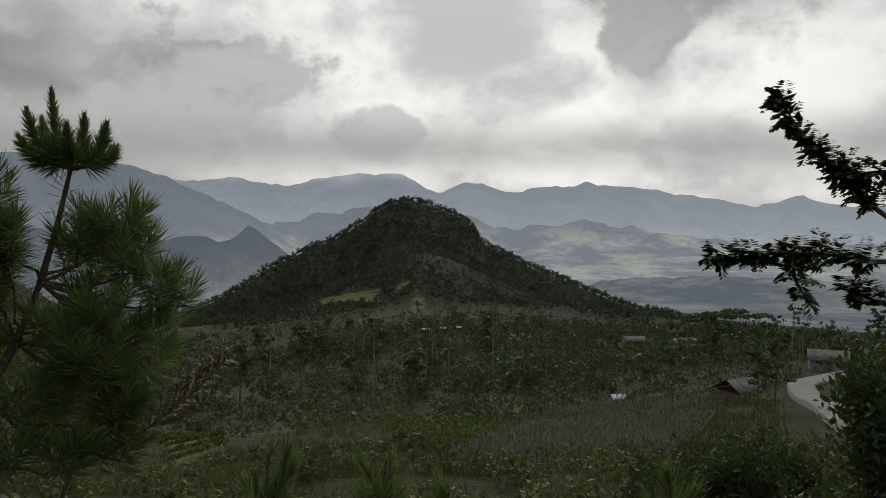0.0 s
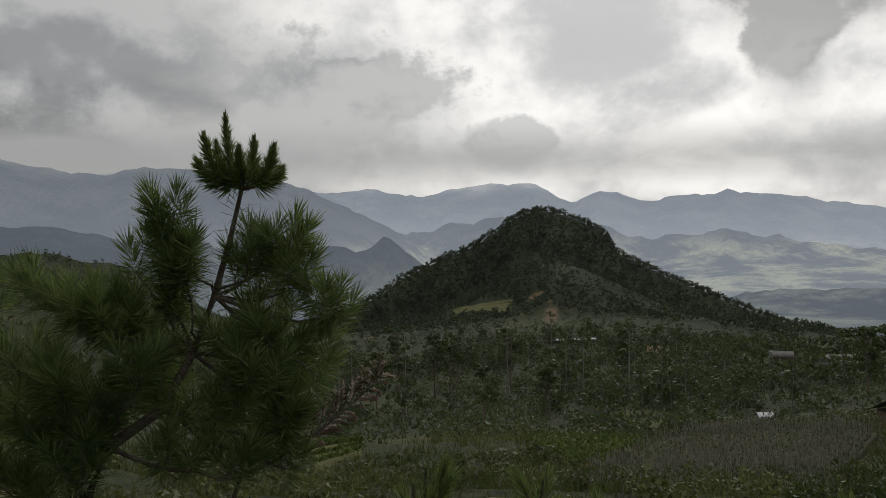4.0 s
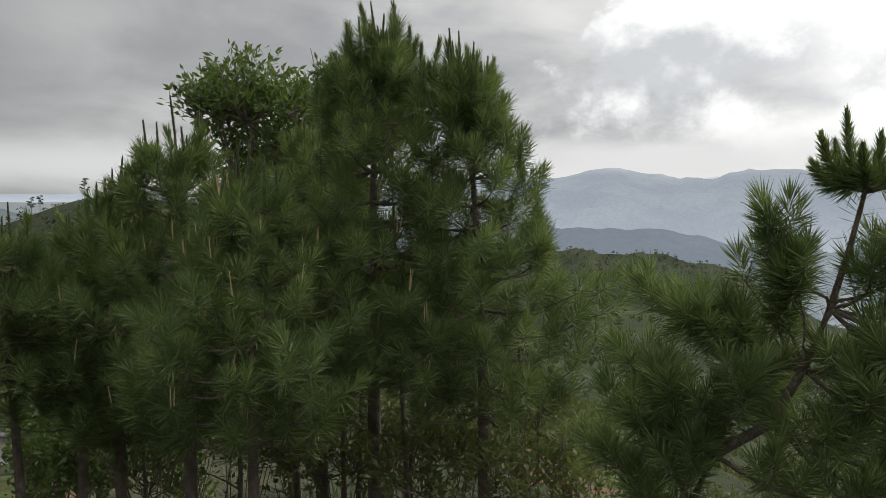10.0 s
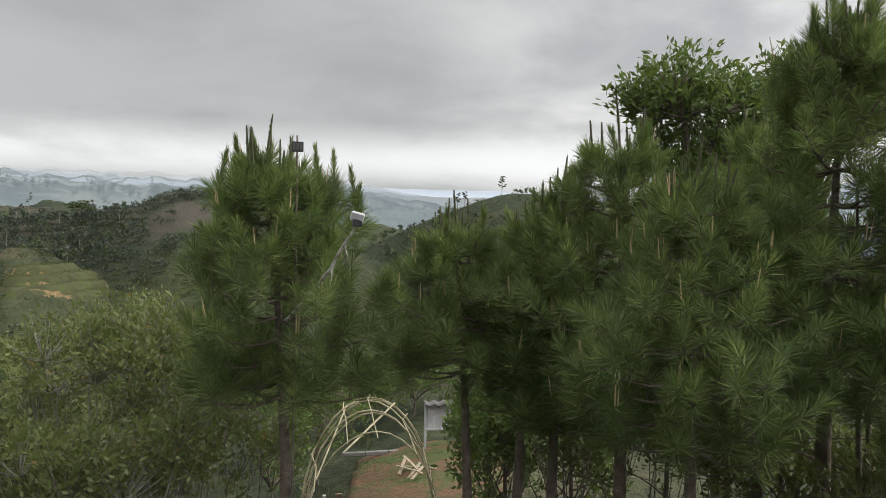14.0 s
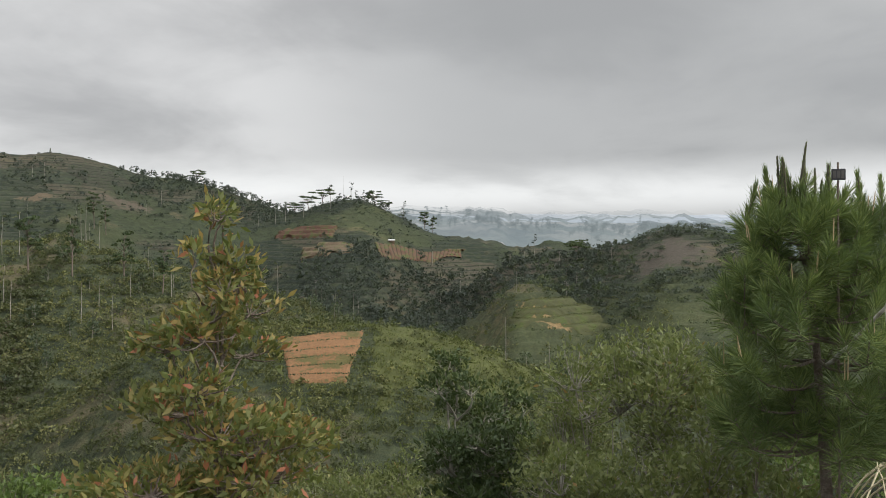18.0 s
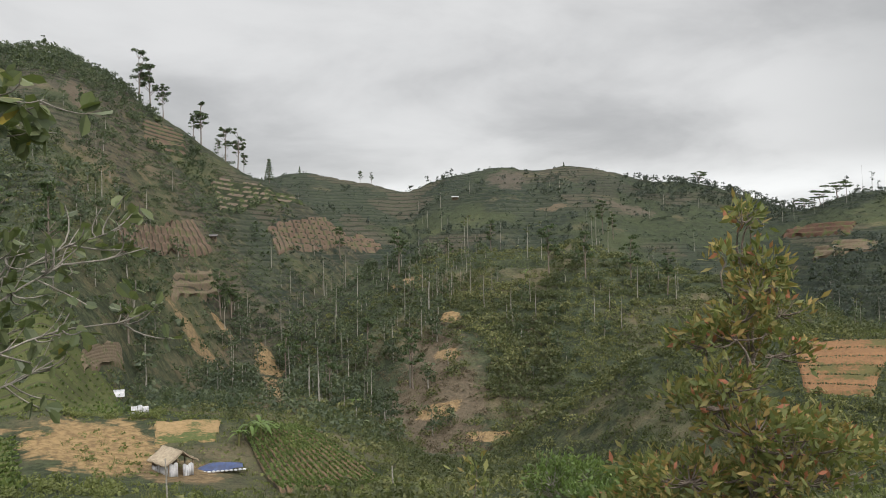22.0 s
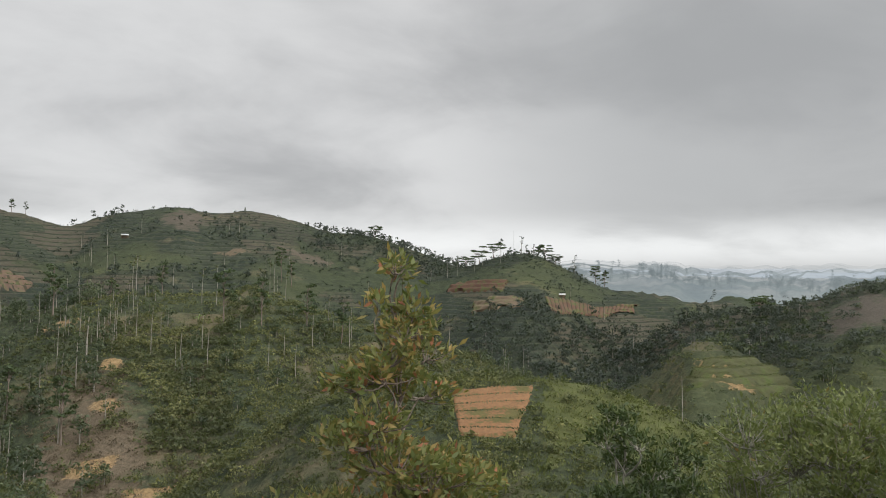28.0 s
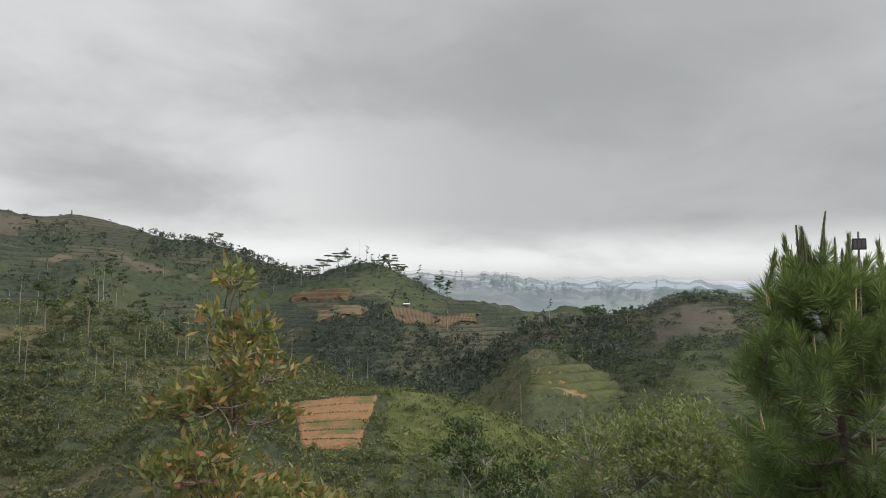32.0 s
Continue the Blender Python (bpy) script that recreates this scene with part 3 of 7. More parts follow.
SEEN = list(np.arange(-34, 190, 0.38))
BEHIND = list(np.arange(190, 326.1, 2.0))
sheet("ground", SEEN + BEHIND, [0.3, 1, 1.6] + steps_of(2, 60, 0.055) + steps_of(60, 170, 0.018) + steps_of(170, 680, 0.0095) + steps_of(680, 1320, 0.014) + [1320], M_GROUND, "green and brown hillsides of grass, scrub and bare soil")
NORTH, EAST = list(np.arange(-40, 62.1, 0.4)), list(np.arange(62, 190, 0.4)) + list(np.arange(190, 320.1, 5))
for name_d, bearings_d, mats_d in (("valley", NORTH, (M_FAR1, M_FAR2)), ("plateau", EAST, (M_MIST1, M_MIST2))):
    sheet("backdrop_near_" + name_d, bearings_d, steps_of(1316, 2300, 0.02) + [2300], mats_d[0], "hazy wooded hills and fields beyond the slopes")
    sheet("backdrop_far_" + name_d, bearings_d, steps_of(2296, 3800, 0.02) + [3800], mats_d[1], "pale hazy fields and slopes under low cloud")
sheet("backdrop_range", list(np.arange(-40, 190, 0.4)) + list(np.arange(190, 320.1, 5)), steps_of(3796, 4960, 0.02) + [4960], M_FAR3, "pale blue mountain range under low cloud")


# ---- plants ----
def rng_of(seed):
    return np.random.default_rng(seed)


def unit(v):
    return v / np.maximum(np.linalg.norm(v, axis=-1, keepdims=True), 1e-9)


def cards(centres, along, across, length, width, fold=0.0, tri=False):
    """Pointed leaf shapes: one at each centre, with its long and cross axes."""
    n = len(centres)
    length, width = np.broadcast_to(length, n)[:, None], np.broadcast_to(width, n)[:, None]
    if tri:
        foot = centres - along * length / 2
        v = np.stack([foot - across * width / 2, foot + across * width / 2, centres + along * length / 2], 1).reshape(-1, 3)
        return v, np.arange(3 * n).reshape(n, 3)
    nor = unit(np.cross(along, across))
    v = np.stack([centres - along * length / 2, centres + across * width / 2 + nor * width * fold, centres + along * length / 2, centres - across * width / 2 + nor * width * fold], 1).reshape(-1, 3)
    return v, np.arange(4 * n).reshape(n, 4)


def tube(points, radii, sides=6):
    """A tapering tube along points, as quads."""
    p, rad = np.asarray(points, float), np.asarray(radii, float)
    d = unit(np.gradient(p, axis=0))
    ref = np.where(np.abs(d[:, 2:3]) > 0.9, [[1.0, 0, 0]], [[0, 0, 1.0]])
    a = unit(np.cross(d, ref))
    b = np.cross(d, a)
    t = np.arange(sides) / sides * 2 * np.pi
    v = p[:, None] + rad[:, None, None] * (a[:, None] * np.cos(t)[None, :, None] + b[:, None] * np.sin(t)[None, :, None])
    i = np.arange(len(p) * sides).reshape(len(p), sides)
    j = np.roll(i, -1, 1)
    q = np.stack([i[:-1], j[:-1], j[1:], i[1:]], -1).reshape(-1, 4)
    return v.reshape(-1, 3), q


class Heap:
    """Gathers quads of many pieces."""

    def __init__(self):
        self.v, self.q, self.n = [], [], 0

    def add(self, vq):
        v, q = vq
        self.v.append(np.asarray(v))
        self.q.append(np.asarray(q) + self.n)
        self.n += len(v)

    def mesh(self, name, mat, round_faces=False):
        return mesh_of(name, np.concatenate(self.v), np.concatenate(self.q), mat, round_faces)


def scatter_dirs(rng, n):
    return unit(rng.normal(size=(n, 3)))


def crown_cards(rng, n, blobs, size):
    """Leaf clumps over the outsides of several lumps (x, y, z, rx, rz)."""
    blobs = np.asarray(blobs, float)
    w = blobs[:, 3] ** 2
    k = rng.choice(len(blobs), n, p=w / w.sum())
    d = scatter_dirs(rng, n)
    d[:, 2] = np.where(d[:, 2] < -0.3, -d[:, 2], d[:, 2])
    rad = np.stack([blobs[k, 3], blobs[k, 3], blobs[k, 4]], 1)
    c = blobs[k, :3] + d * rad * rng.uniform(0.55, 1.08, (n, 1))
    along = unit(d * 0.5 + scatter_dirs(rng, n))
    across = unit(np.cross(along, d + 0.3 * scatter_dirs(rng, n)))
    s = size * rng.uniform(0.6, 1.4, n)
    return cards(c, along, across, s, s * rng.uniform(0.55, 0.95, n), tri=True)


def tree_kind(seed, kind):
    """A small tree of unit height as two heaps: crown cards and trunk."""
    rng = rng_of(seed)
    leaf, wood = Heap(), Heap()
    if kind == "bush":
        blobs = [(rng.uniform(-0.45, 0.45), rng.uniform(-0.45, 0.45), rng.uniform(0.25, 0.6), rng.uniform(0.3, 0.5), rng.uniform(0.25, 0.42)) for _ in range(4)]
        leaf.add(crown_cards(rng, 64, blobs, 0.18))
    elif kind == "grass":
        n = 15
        d = unit(np.stack([rng.normal(size=n) * 0.55, rng.normal(size=n) * 0.55, np.ones(n)], 1))
        root = np.stack([rng.normal(size=n) * 0.3, rng.normal(size=n) * 0.3, np.zeros(n)], 1)
        l = rng.uniform(0.5, 1.1, n)
        leaf.add(cards(root + d * (l / 2)[:, None], d, unit(np.cross(d, scatter_dirs(rng, n))), l, rng.uniform(0.06, 0.14, n), tri=True))
    elif kind == "brush":
        blobs = [(rng.uniform(-0.45, 0.45), rng.uniform(-0.45, 0.45), rng.uniform(0.2, 0.65), rng.uniform(0.25, 0.42), rng.uniform(0.22, 0.4)) for _ in range(6)]
        leaf.add(crown_cards(rng, 130, blobs, 0.12))
    elif kind == "scrub":
        blobs = [(rng.uniform(-0.5, 0.5), rng.uniform(-0.5, 0.5), rng.uniform(0.2, 0.6), rng.uniform(0.3, 0.5), rng.uniform(0.25, 0.42)) for _ in range(4)]
        leaf.add(crown_cards(rng, 36, blobs, 0.21))
    elif kind == "tuft":
        blobs = [(rng.uniform(-0.5, 0.5), rng.uniform(-0.5, 0.5), rng.uniform(0.15, 0.5), rng.uniform(0.3, 0.5), rng.uniform(0.2, 0.4)) for _ in range(3)]
        leaf.add(crown_cards(rng, 13, blobs, 0.34))
    elif kind == "wood":
        blobs = [(rng.uniform(-0.2, 0.2), rng.uniform(-0.2, 0.2), rng.uniform(0.35, 0.85), rng.uniform(0.16, 0.28), rng.uniform(0.14, 0.24)) for _ in range(5)]
        leaf.add(crown_cards(rng, 30, blobs, 0.19))
    elif kind == "round":
        blobs = [(rng.uniform(-0.2, 0.2), rng.uniform(-0.2, 0.2), rng.uniform(0.25, 0.82), rng.uniform(0.15, 0.27), rng.uniform(0.12, 0.22)) for _ in range(7)]
        leaf.add(crown_cards(rng, 120, blobs, 0.105))
        wood.add(tube([(0, 0, -0.05), (0.02, 0, 0.3), (0, 0.02, 0.75)], [0.025, 0.02, 0.008], 4))
    elif kind == "tall":
        blobs = [(rng.uniform(-0.08, 0.08), rng.uniform(-0.08, 0.08), z, rng.uniform(0.05, 0.11), rng.uniform(0.035, 0.06)) for z in (0.6, 0.7, 0.78, 0.86, 0.93, 0.99)]
        leaf.add(crown_cards(rng, 70, blobs, 0.055))
        wood.add(tube([(0, 0, -0.05), (0.01, 0, 0.4), (0, 0.01, 0.97)], [0.014, 0.011, 0.004], 4))
    elif kind == "thin":
        blobs = [(rng.uniform(-0.1, 0.1), rng.uniform(-0.1, 0.1), z, 0.06, 0.04) for z in (0.82, 0.9, 0.98)]
        leaf.add(crown_cards(rng, 30, blobs, 0.045))
        wood.add(tube([(0, 0, -0.05), (0.015, 0, 0.5), (0, 0.02, 1.0)], [0.011, 0.009, 0.003], 4))
    else:  # flat: layered, spreading top
        wood.add(tube([(0, 0, -0.05), (0.03, 0, 0.45), (0.0, 0.03, 0.9)], [0.022, 0.018, 0.006], 4))
        for z in (0.62, 0.75, 0.86, 0.95):
            for _ in range(3):
                a, l = rng.uniform(0, 6.28), rng.uniform(0.2, 0.42) * (1.25 - 0.5 * z)
                e = np.array([math.cos(a) * l, math.sin(a) * l, z])
                wood.add(tube([(0, 0, z - 0.1), e * (0.6, 0.6, 1) - (0, 0, 0.03), e], [0.01, 0.006, 0.003], 3))
                leaf.add(crown_cards(rng, 16, [(*e, 0.15, 0.035)], 0.1))
    return leaf, wood


KINDS = {}
for name_k, count_k in (("bush", 8), ("scrub", 10), ("brush", 6), ("tuft", 10), ("grass", 10), ("wood", 10), ("round", 8), ("tall", 6), ("thin", 5), ("flat", 5)):
    protos = []
    for s_k in range(count_k):
        lf, wd = tree_kind(100 + 10 * s_k + len(name_k), name_k)
        protos.append([(np.concatenate(h.v), np.concatenate(h.q)) if h.v else None for h in (lf, wd)])
    KINDS[name_k] = protos


def plant(heaps, kind, bearing, r, height, rng, sink=0.3, wide=1.0):
    """Sets plants of one kind at bearings and distances into heaps (crowns, trunks)."""
    bearing, r = np.atleast_1d(bearing), np.atleast_1d(r)
    z = land(bearing, r)
    a = np.radians(bearing)
    base = np.stack([-np.sin(a) * r, np.cos(a) * r, z - sink], 1)
    height = np.broadcast_to(height, len(r)) * rng.uniform(0.7, 1.3, len(r))
    pick = rng.integers(0, len(KINDS[kind]), len(r))
    turn = rng.uniform(0, 6.28, len(r))
    for k, proto in enumerate(KINDS[kind]):
        on = np.flatnonzero(pick == k)
        if not len(on):
            continue
        c, s = np.cos(turn[on]), np.sin(turn[on])
        for vq, heap in zip(proto, heaps):
            if vq is None:
                continue
            v, q = vq
            w = height[on] * wide
            x = (v[None, :, 0] * c[:, None] - v[None, :, 1] * s[:, None]) * w[:, None]
            y = (v[None, :, 0] * s[:, None] + v[None, :, 1] * c[:, None]) * w[:, None]
            zz = v[None, :, 2] * height[on][:, None]
            p = np.stack([x, y, zz], -1) + base[on][:, None]
            qq = q[None] + (np.arange(len(on)) * len(v))[:, None, None]
            heap.add((p.reshape(-1, 3), qq.reshape(-1, q.shape[1])))


PLOTS = [("wild", [(sb - math.degrees(1.15 * sw / sr), sr - 1.1 * sd), (sb + math.degrees(1.15 * sw / sr), sr - 1.1 * sd), (sb + math.degrees(1.15 * sw / sr), sr + 0.9 * sd), (sb - math.degrees(1.15 * sw / sr), sr + 0.9 * sd)]) for sb, sr, sw, sd, fresh in SCARS]


def off_plots(b, r):
    """True where no plot, road or house lies."""
    free = np.ones(len(b), bool)
    x, y = -np.sin(np.radians(b)) * r, np.cos(np.radians(b)) * r
    weedy = value_noise(x / 3.5, y / 3.5, 41) > 0.3
    for kind, data in PLOTS:
        if kind == "spots":
            px, py, rad = data
            near = np.flatnonzero((x > px.min() - rad) & (x < px.max() + rad) & (y > py.min() - rad) & (y < py.max() + rad))
            for k in near:
                if free[k]:
                    free[k] = np.min((px - x[k]) ** 2 + (py - y[k]) ** 2) > rad * rad
            continue
        inside = np.zeros(len(b), bool)
        for (b0, r0), (b1, r1) in zip(data, data[1:] + data[:1]):
            cross = ((r0 > r) != (r1 > r)) & (b < (b1 - b0) * (r - r0) / (r1 - r0 + 1e-9) + b0)
            inside ^= cross
        free &= ~inside | (weedy if kind == "wild" else False)
    return free


def wood_of(name, label, spec, seed, crown_mat, trunk_mat):
    """A wood: plants of some kinds strewn over a stretch of bearings and distances."""
    rng = rng_of(seed)
    crowns, trunks = Heap(), Heap()
    for kind, n, b0, b1, r0, r1, height, patch, *hedge in spec:
        b = rng.uniform(b0, b1, n * 5)
        r = np.sqrt(rng.uniform(r0 * r0, r1 * r1, n * 5))
        x, y = -np.sin(np.radians(b)) * r, np.cos(np.radians(b)) * r
        good = (fbm(x / 38, y / 38, seed + 3, 3) > patch) & off_plots(b, r)
        if hedge:
            # along the risers of the terraces
            f = terrace_phase(b, r)
            good &= (f > 0.3) & (f < 0.85)
        keep = np.flatnonzero(good)[:n]
        plant((crowns, trunks), kind, b[keep], r[keep], height, rng)
    top = tagged(new(name), label, "trees", kind="stuff")
    child("foliage", crowns.mesh("foliage", crown_mat), top)
    if trunks.v:
        child("trunks", trunks.mesh("trunks", trunk_mat), top)
    return top


# ---- the plants close to the viewpoint ----
def spot(bearing, height, d):
    """The place at a bearing, a height angle and a distance from the viewpoint."""
    return toward(bearing, height) * d


def bend(a, b, lift, n=6):
    """A bowed line from a to b."""
    a, b = np.asarray(a, float), np.asarray(b, float)
    t = np.linspace(0, 1, n)[:, None]
    return a + (b - a) * t + np.asarray(lift, float) * (4 * t * (1 - t)) * 0.5


def needles_on(rng, heap, base, way, length, count, needle, open_angle, wide=0.006):
    """One shoot: a burst of needles round a short axis, the lower ones spreading and drooping."""
    way = way / np.linalg.norm(way)
    s = rng.uniform(0, 1, count)
    side = scatter_dirs(rng, count)
    side = unit(side - (side @ way)[:, None] * way)
    ang = np.radians(open_angle * (1.55 - 1.25 * s) * rng.uniform(0.75, 1.2, count))[:, None]
    d = unit(way * np.cos(ang) + side * np.sin(ang) + np.array([0, 0, -0.1]) * rng.uniform(0, 1.6, (count, 1)))
    root = base + way * (s * length)[:, None]
    l = needle * rng.uniform(0.7, 1.12, count)
    across = unit(np.cross(d, scatter_dirs(rng, count)))
    heap.add(cards(root + d * (l / 2)[:, None], d, across, l, wide, 0.0))


def along_line(path, f):
    return np.array([np.interp(f, np.linspace(0, 1, len(path)), path[:, i]) for i in range(3)])


def stuff(ob):
    ob["kind"] = "stuff"
    return ob


def pine(seed, foot, tip, spread, low, whorls=11, density=1.0, buds=20, needle=0.2, label="young green pine with long needles on the slope", via=(), leaders=6, crown_top=0.95, dark_tips=8, shoots=1.0, fan=0.2, brushes=(), boughs=(), tuft=()):
    """A young long-needled pine: whorls of rising limbs, each ending in bursts of needles round an upright shoot."""
    rng = rng_of(seed)
    top = thing("pine_tree", foot, label, "pine tree", "pines round the viewpoint")
    o = np.array(foot)
    end = np.array(tip) - o
    end = end - np.array([0, 0, 0.34])
    knots = np.array([(0, 0, -0.4)] + [tuple(np.array(v) - o) for v in via] + [tuple(end)])
    if len(knots) == 2:
        axis = bend(knots[0], knots[1], (rng.uniform(-0.15, 0.15), rng.uniform(-0.15, 0.15), 0), 14)
    else:
        along = np.linspace(0, 1, len(knots))
        axis = np.stack([hermite(np.linspace(0, 1, 60), along, knots[:, c]) for c in range(3)], 1)
        walked = np.concatenate([[0], np.cumsum(np.linalg.norm(np.diff(axis, axis=0), axis=1))])
        axis = np.stack([np.interp(np.linspace(0, walked[-1], 14), walked, axis[:, c]) for c in range(3)], 1)
    height = end[2]
    wood, limbs, leaf, bud, spikes = Heap(), Heap(), Heap(), Heap(), Heap()
    wood.add(tube(axis, np.linspace(0.017 * height + 0.005, 0.011, 14), 9))
    shoots_at = []
    for k in range(whorls):
        f = low + (crown_top - low) * min(max((k + rng.uniform(-0.3, 0.3)) / (whorls - 1), 0), 1)
        p = along_line(axis, f)
        u = (f - low) / (1 - low)
        reach = spread * (0.75 + 0.8 * u if u < 0.3 else 0.1 + 0.89 * ((1 - u) / 0.7)) * rng.uniform(0.8, 1.15)
        n = int(round(rng.integers(4, 7) * density))
        a0 = rng.uniform(0, 6.28)
        for j in range(n):
            a = a0 + j * 6.28 / n + rng.uniform(-0.35, 0.35)
            out = np.array([math.cos(a), math.sin(a), 0.0])
            far = reach * rng.uniform(0.75, 1.1)
            q = p + out * far + np.array([0, 0, far * (0.05 + 0.35 * u) * rng.uniform(0.3, 1.3)])
            q[2] = min(q[2], end[2] - 0.05 - 0.6 * far)
            path = bend(p, q, (0, 0, -0.2 * far), 5)
            limbs.add(tube(path, np.linspace(0.01 + 0.01 * far, 0.005, 5), 5))
            shoots_at.append((path[-1], unit(out * 0.45 + np.array([0, 0, 1.0])), 1.0, u))
            for s in range(int((1.4 + 3.3 * far) * density * shoots)):
                m = along_line(path, rng.uniform(0.3, 0.97))
                w = unit(out * rng.uniform(0.0, 0.7) + np.array([rng.normal() * 0.45, rng.normal() * 0.45, 0.9]))
                e = m + w * rng.uniform(0.1, 0.3) + np.array([rng.normal(), rng.normal(), 0]) * 0.1 * far
                e[2] = min(e[2], end[2] - 0.02 - 0.8 * np.hypot(e[0] - p[0], e[1] - p[1]))
                limbs.add(tube([m, (m + e) / 2 - (0, 0, 0.02), e], [0.006, 0.005, 0.004], 4))
                shoots_at.append((e, w, rng.uniform(0.75, 1.0), u))
    for tip_b in boughs:
        # a long limb, bare near the trunk, with whorled shoots on its outer part
        e = np.array(tip_b) - o - np.array([0, 0, 0.24])
        root = min(axis[3:], key=lambda a: abs(np.linalg.norm(e - a) - 0.55 - 0.5 * max(0.0, a[2] - e[2])) + 0.35 * abs(a[2] - e[2] + 0.25))
        far = float(np.linalg.norm(e - root))
        path = bend(root, e, (0, 0, -0.10 * far), 7) + np.concatenate([np.zeros((1, 3)), np.cumsum(rng.normal(size=(6, 3)) * 0.02, 0)])
        limbs.add(tube(path, np.linspace(0.006 + 0.011 * far, 0.005, 7), 6))
        out = unit(path[-1] - path[-3])
        shoots_at.append((path[-1], unit(out * 0.5 + np.array([0, 0, 0.8])), 1.0, 0.3))
        for _ in range(int(4 + 6 * far)):
            m = along_line(path, rng.uniform(0.35, 0.97))
            w = unit(out * 0.35 + np.array([rng.normal() * 0.6, rng.normal() * 0.6, 0.75]))
            q = m + w * rng.uniform(0.06, 0.17)
            limbs.add(tube([m, (m + q) / 2 - (0, 0, 0.015), q], [0.006, 0.005, 0.004], 4))
            shoots_at.append((q, unit(w + np.array([0, 0, 0.4])), rng.uniform(0.8, 1.0), 0.3))
    for e, w, size, u in shoots_at:
        needles_on(rng, leaf, e - w * 0.1, w, 0.24 * size, int(150 * size), needle * (1.0 - 0.25 * u), 62 - 14 * u, 0.0068)
    for tip_b in tuft:
        # the brushes of the topmost tuft, fanning out of the stem's end
        e = np.array(tip_b) - o
        path = bend(axis[-1] - (0, 0, 0.06), e, (e - axis[-1]) * np.array([0.35, 0.35, -0.35]), 7)
        limbs.add(tube(path, np.linspace(0.010, 0.005, 7), 5))
        for k in range(1, 6):
            needles_on(rng, leaf, path[k], path[k + 1] - path[k], float(np.linalg.norm(path[k + 1] - path[k])), 105, 0.15 - 0.015 * k, 54 - 6 * k, 0.0058)
        spikes.add(tube([path[-2], e, e + unit(path[-1] - path[-2]) * 0.05], [0.011, 0.01, 0.006], 5))
    pick = rng.permutation(len(shoots_at))
    for i in pick[:buds]:
        e, w, size, u = shoots_at[i]
        for _ in range(int(rng.integers(1, 3))):
            b = unit(w * 0.3 + np.array([rng.normal() * 0.06, rng.normal() * 0.06, 1.0]))
            r = e + w * 0.16 + np.array([rng.normal(), rng.normal(), 0]) * 0.015
            bud.add(tube([r, r + b * 0.08, r + b * rng.uniform(0.13, 0.2)], [0.0055, 0.005, 0.003], 5))
    # long dark new shoots standing out of the top
    ranked = sorted(range(len(shoots_at)), key=lambda i: -shoots_at[i][0][2])[:dark_tips]
    tops = [] if tuft else [(axis[-1], 0.38)] + [(shoots_at[i][0], rng.uniform(0.22, 0.46)) for i in ranked]
    for e, l in tops:
        l = l * (0.35 + 0.65 * min(1.0, spread))
        w = unit(np.array([rng.normal() * 0.07, rng.normal() * 0.07, 1.0]))
        spikes.add(tube([e, e + w * l * 0.6, e + w * l], [0.012, 0.011, 0.007], 5))
        needles_on(rng, leaf, e, w, l * 0.9, 100, 0.06, 24, 0.0045)
    for k in range(leaders):
        e = axis[-1] + np.array([rng.normal() * 0.16, rng.normal() * 0.16, -rng.uniform(0.05, 0.4)]) * min(1.0, spread)
        w = unit(np.array([rng.normal() * fan, rng.normal() * fan, 1.0]))
        if fan > 0.3:
            e = axis[-1] + w * rng.uniform(0.0, 0.12) - np.array([0, 0, 0.12])
        l = rng.uniform(0.22, 0.4)
        l = min(l, end[2] + 0.3 - e[2])
        limbs.add(tube([axis[-3] if fan < 0.3 else axis[-1] - (0, 0, 0.15), (axis[-2] + e) / 2 if fan < 0.3 else axis[-1] - (0, 0, 0.08), e, e + w * l], [0.012, 0.01, 0.009, 0.006], 5))
        needles_on(rng, leaf, e - w * 0.05, w, l, 230, 0.15 if fan < 0.3 else 0.12, 34)
    if fan > 0.3:
        # sparse old needles along the bare stem below the tip
        for k in (-4, -3, -2):
            needles_on(rng, leaf, axis[k], unit(axis[k + 1] - axis[k]), float(np.linalg.norm(axis[k + 1] - axis[k])), 60, 0.16, 80, 0.004)
    for tip_b in brushes:
        # an upright brush on its own curved limb
        e = np.array(tip_b) - o
        root = min(axis[2:-1], key=lambda a: abs(a[2] - (e[2] - 0.75)))
        mid = np.array([e[0] * 0.75 + root[0] * 0.25, e[1] * 0.75 + root[1] * 0.25, e[2] - 0.5])
        w = unit(np.array([rng.normal() * 0.12, rng.normal() * 0.12, 1.0]))
        limbs.add(tube([root, (root + mid) / 2 - (0, 0, 0.05), mid, e - w * 0.3, e], [0.018, 0.014, 0.011, 0.009, 0.006], 5))
        needles_on(rng, leaf, e - w * 0.34, w, 0.32, 300, 0.11, 28, 0.0048)
        needles_on(rng, leaf, e - w * 0.5, w, 0.2, 190, needle, 58, 0.0052)
        for _ in range(2):
            side = unit(np.array([rng.normal(), rng.normal(), 0.8]))
            needles_on(rng, leaf, mid + side * 0.08, side, 0.2, 165, needle, 58, 0.0052)
    child("trunk", wood.mesh("trunk", M_BARK, True), top)
    stuff(child("limb_framework", limbs.mesh("limb_framework", M_BARK, True), top))
    stuff(child("needles", leaf.mesh("needles", M_NEEDLE), top))
    stuff(child("shoot_growth", spikes.mesh("shoot_growth", M_SPIKE, True), top))
    if buds:
        stuff(child("bud_growth", bud.mesh("bud_growth", M_CANDLE, True), top, "pale upright shoot buds"))
    return top


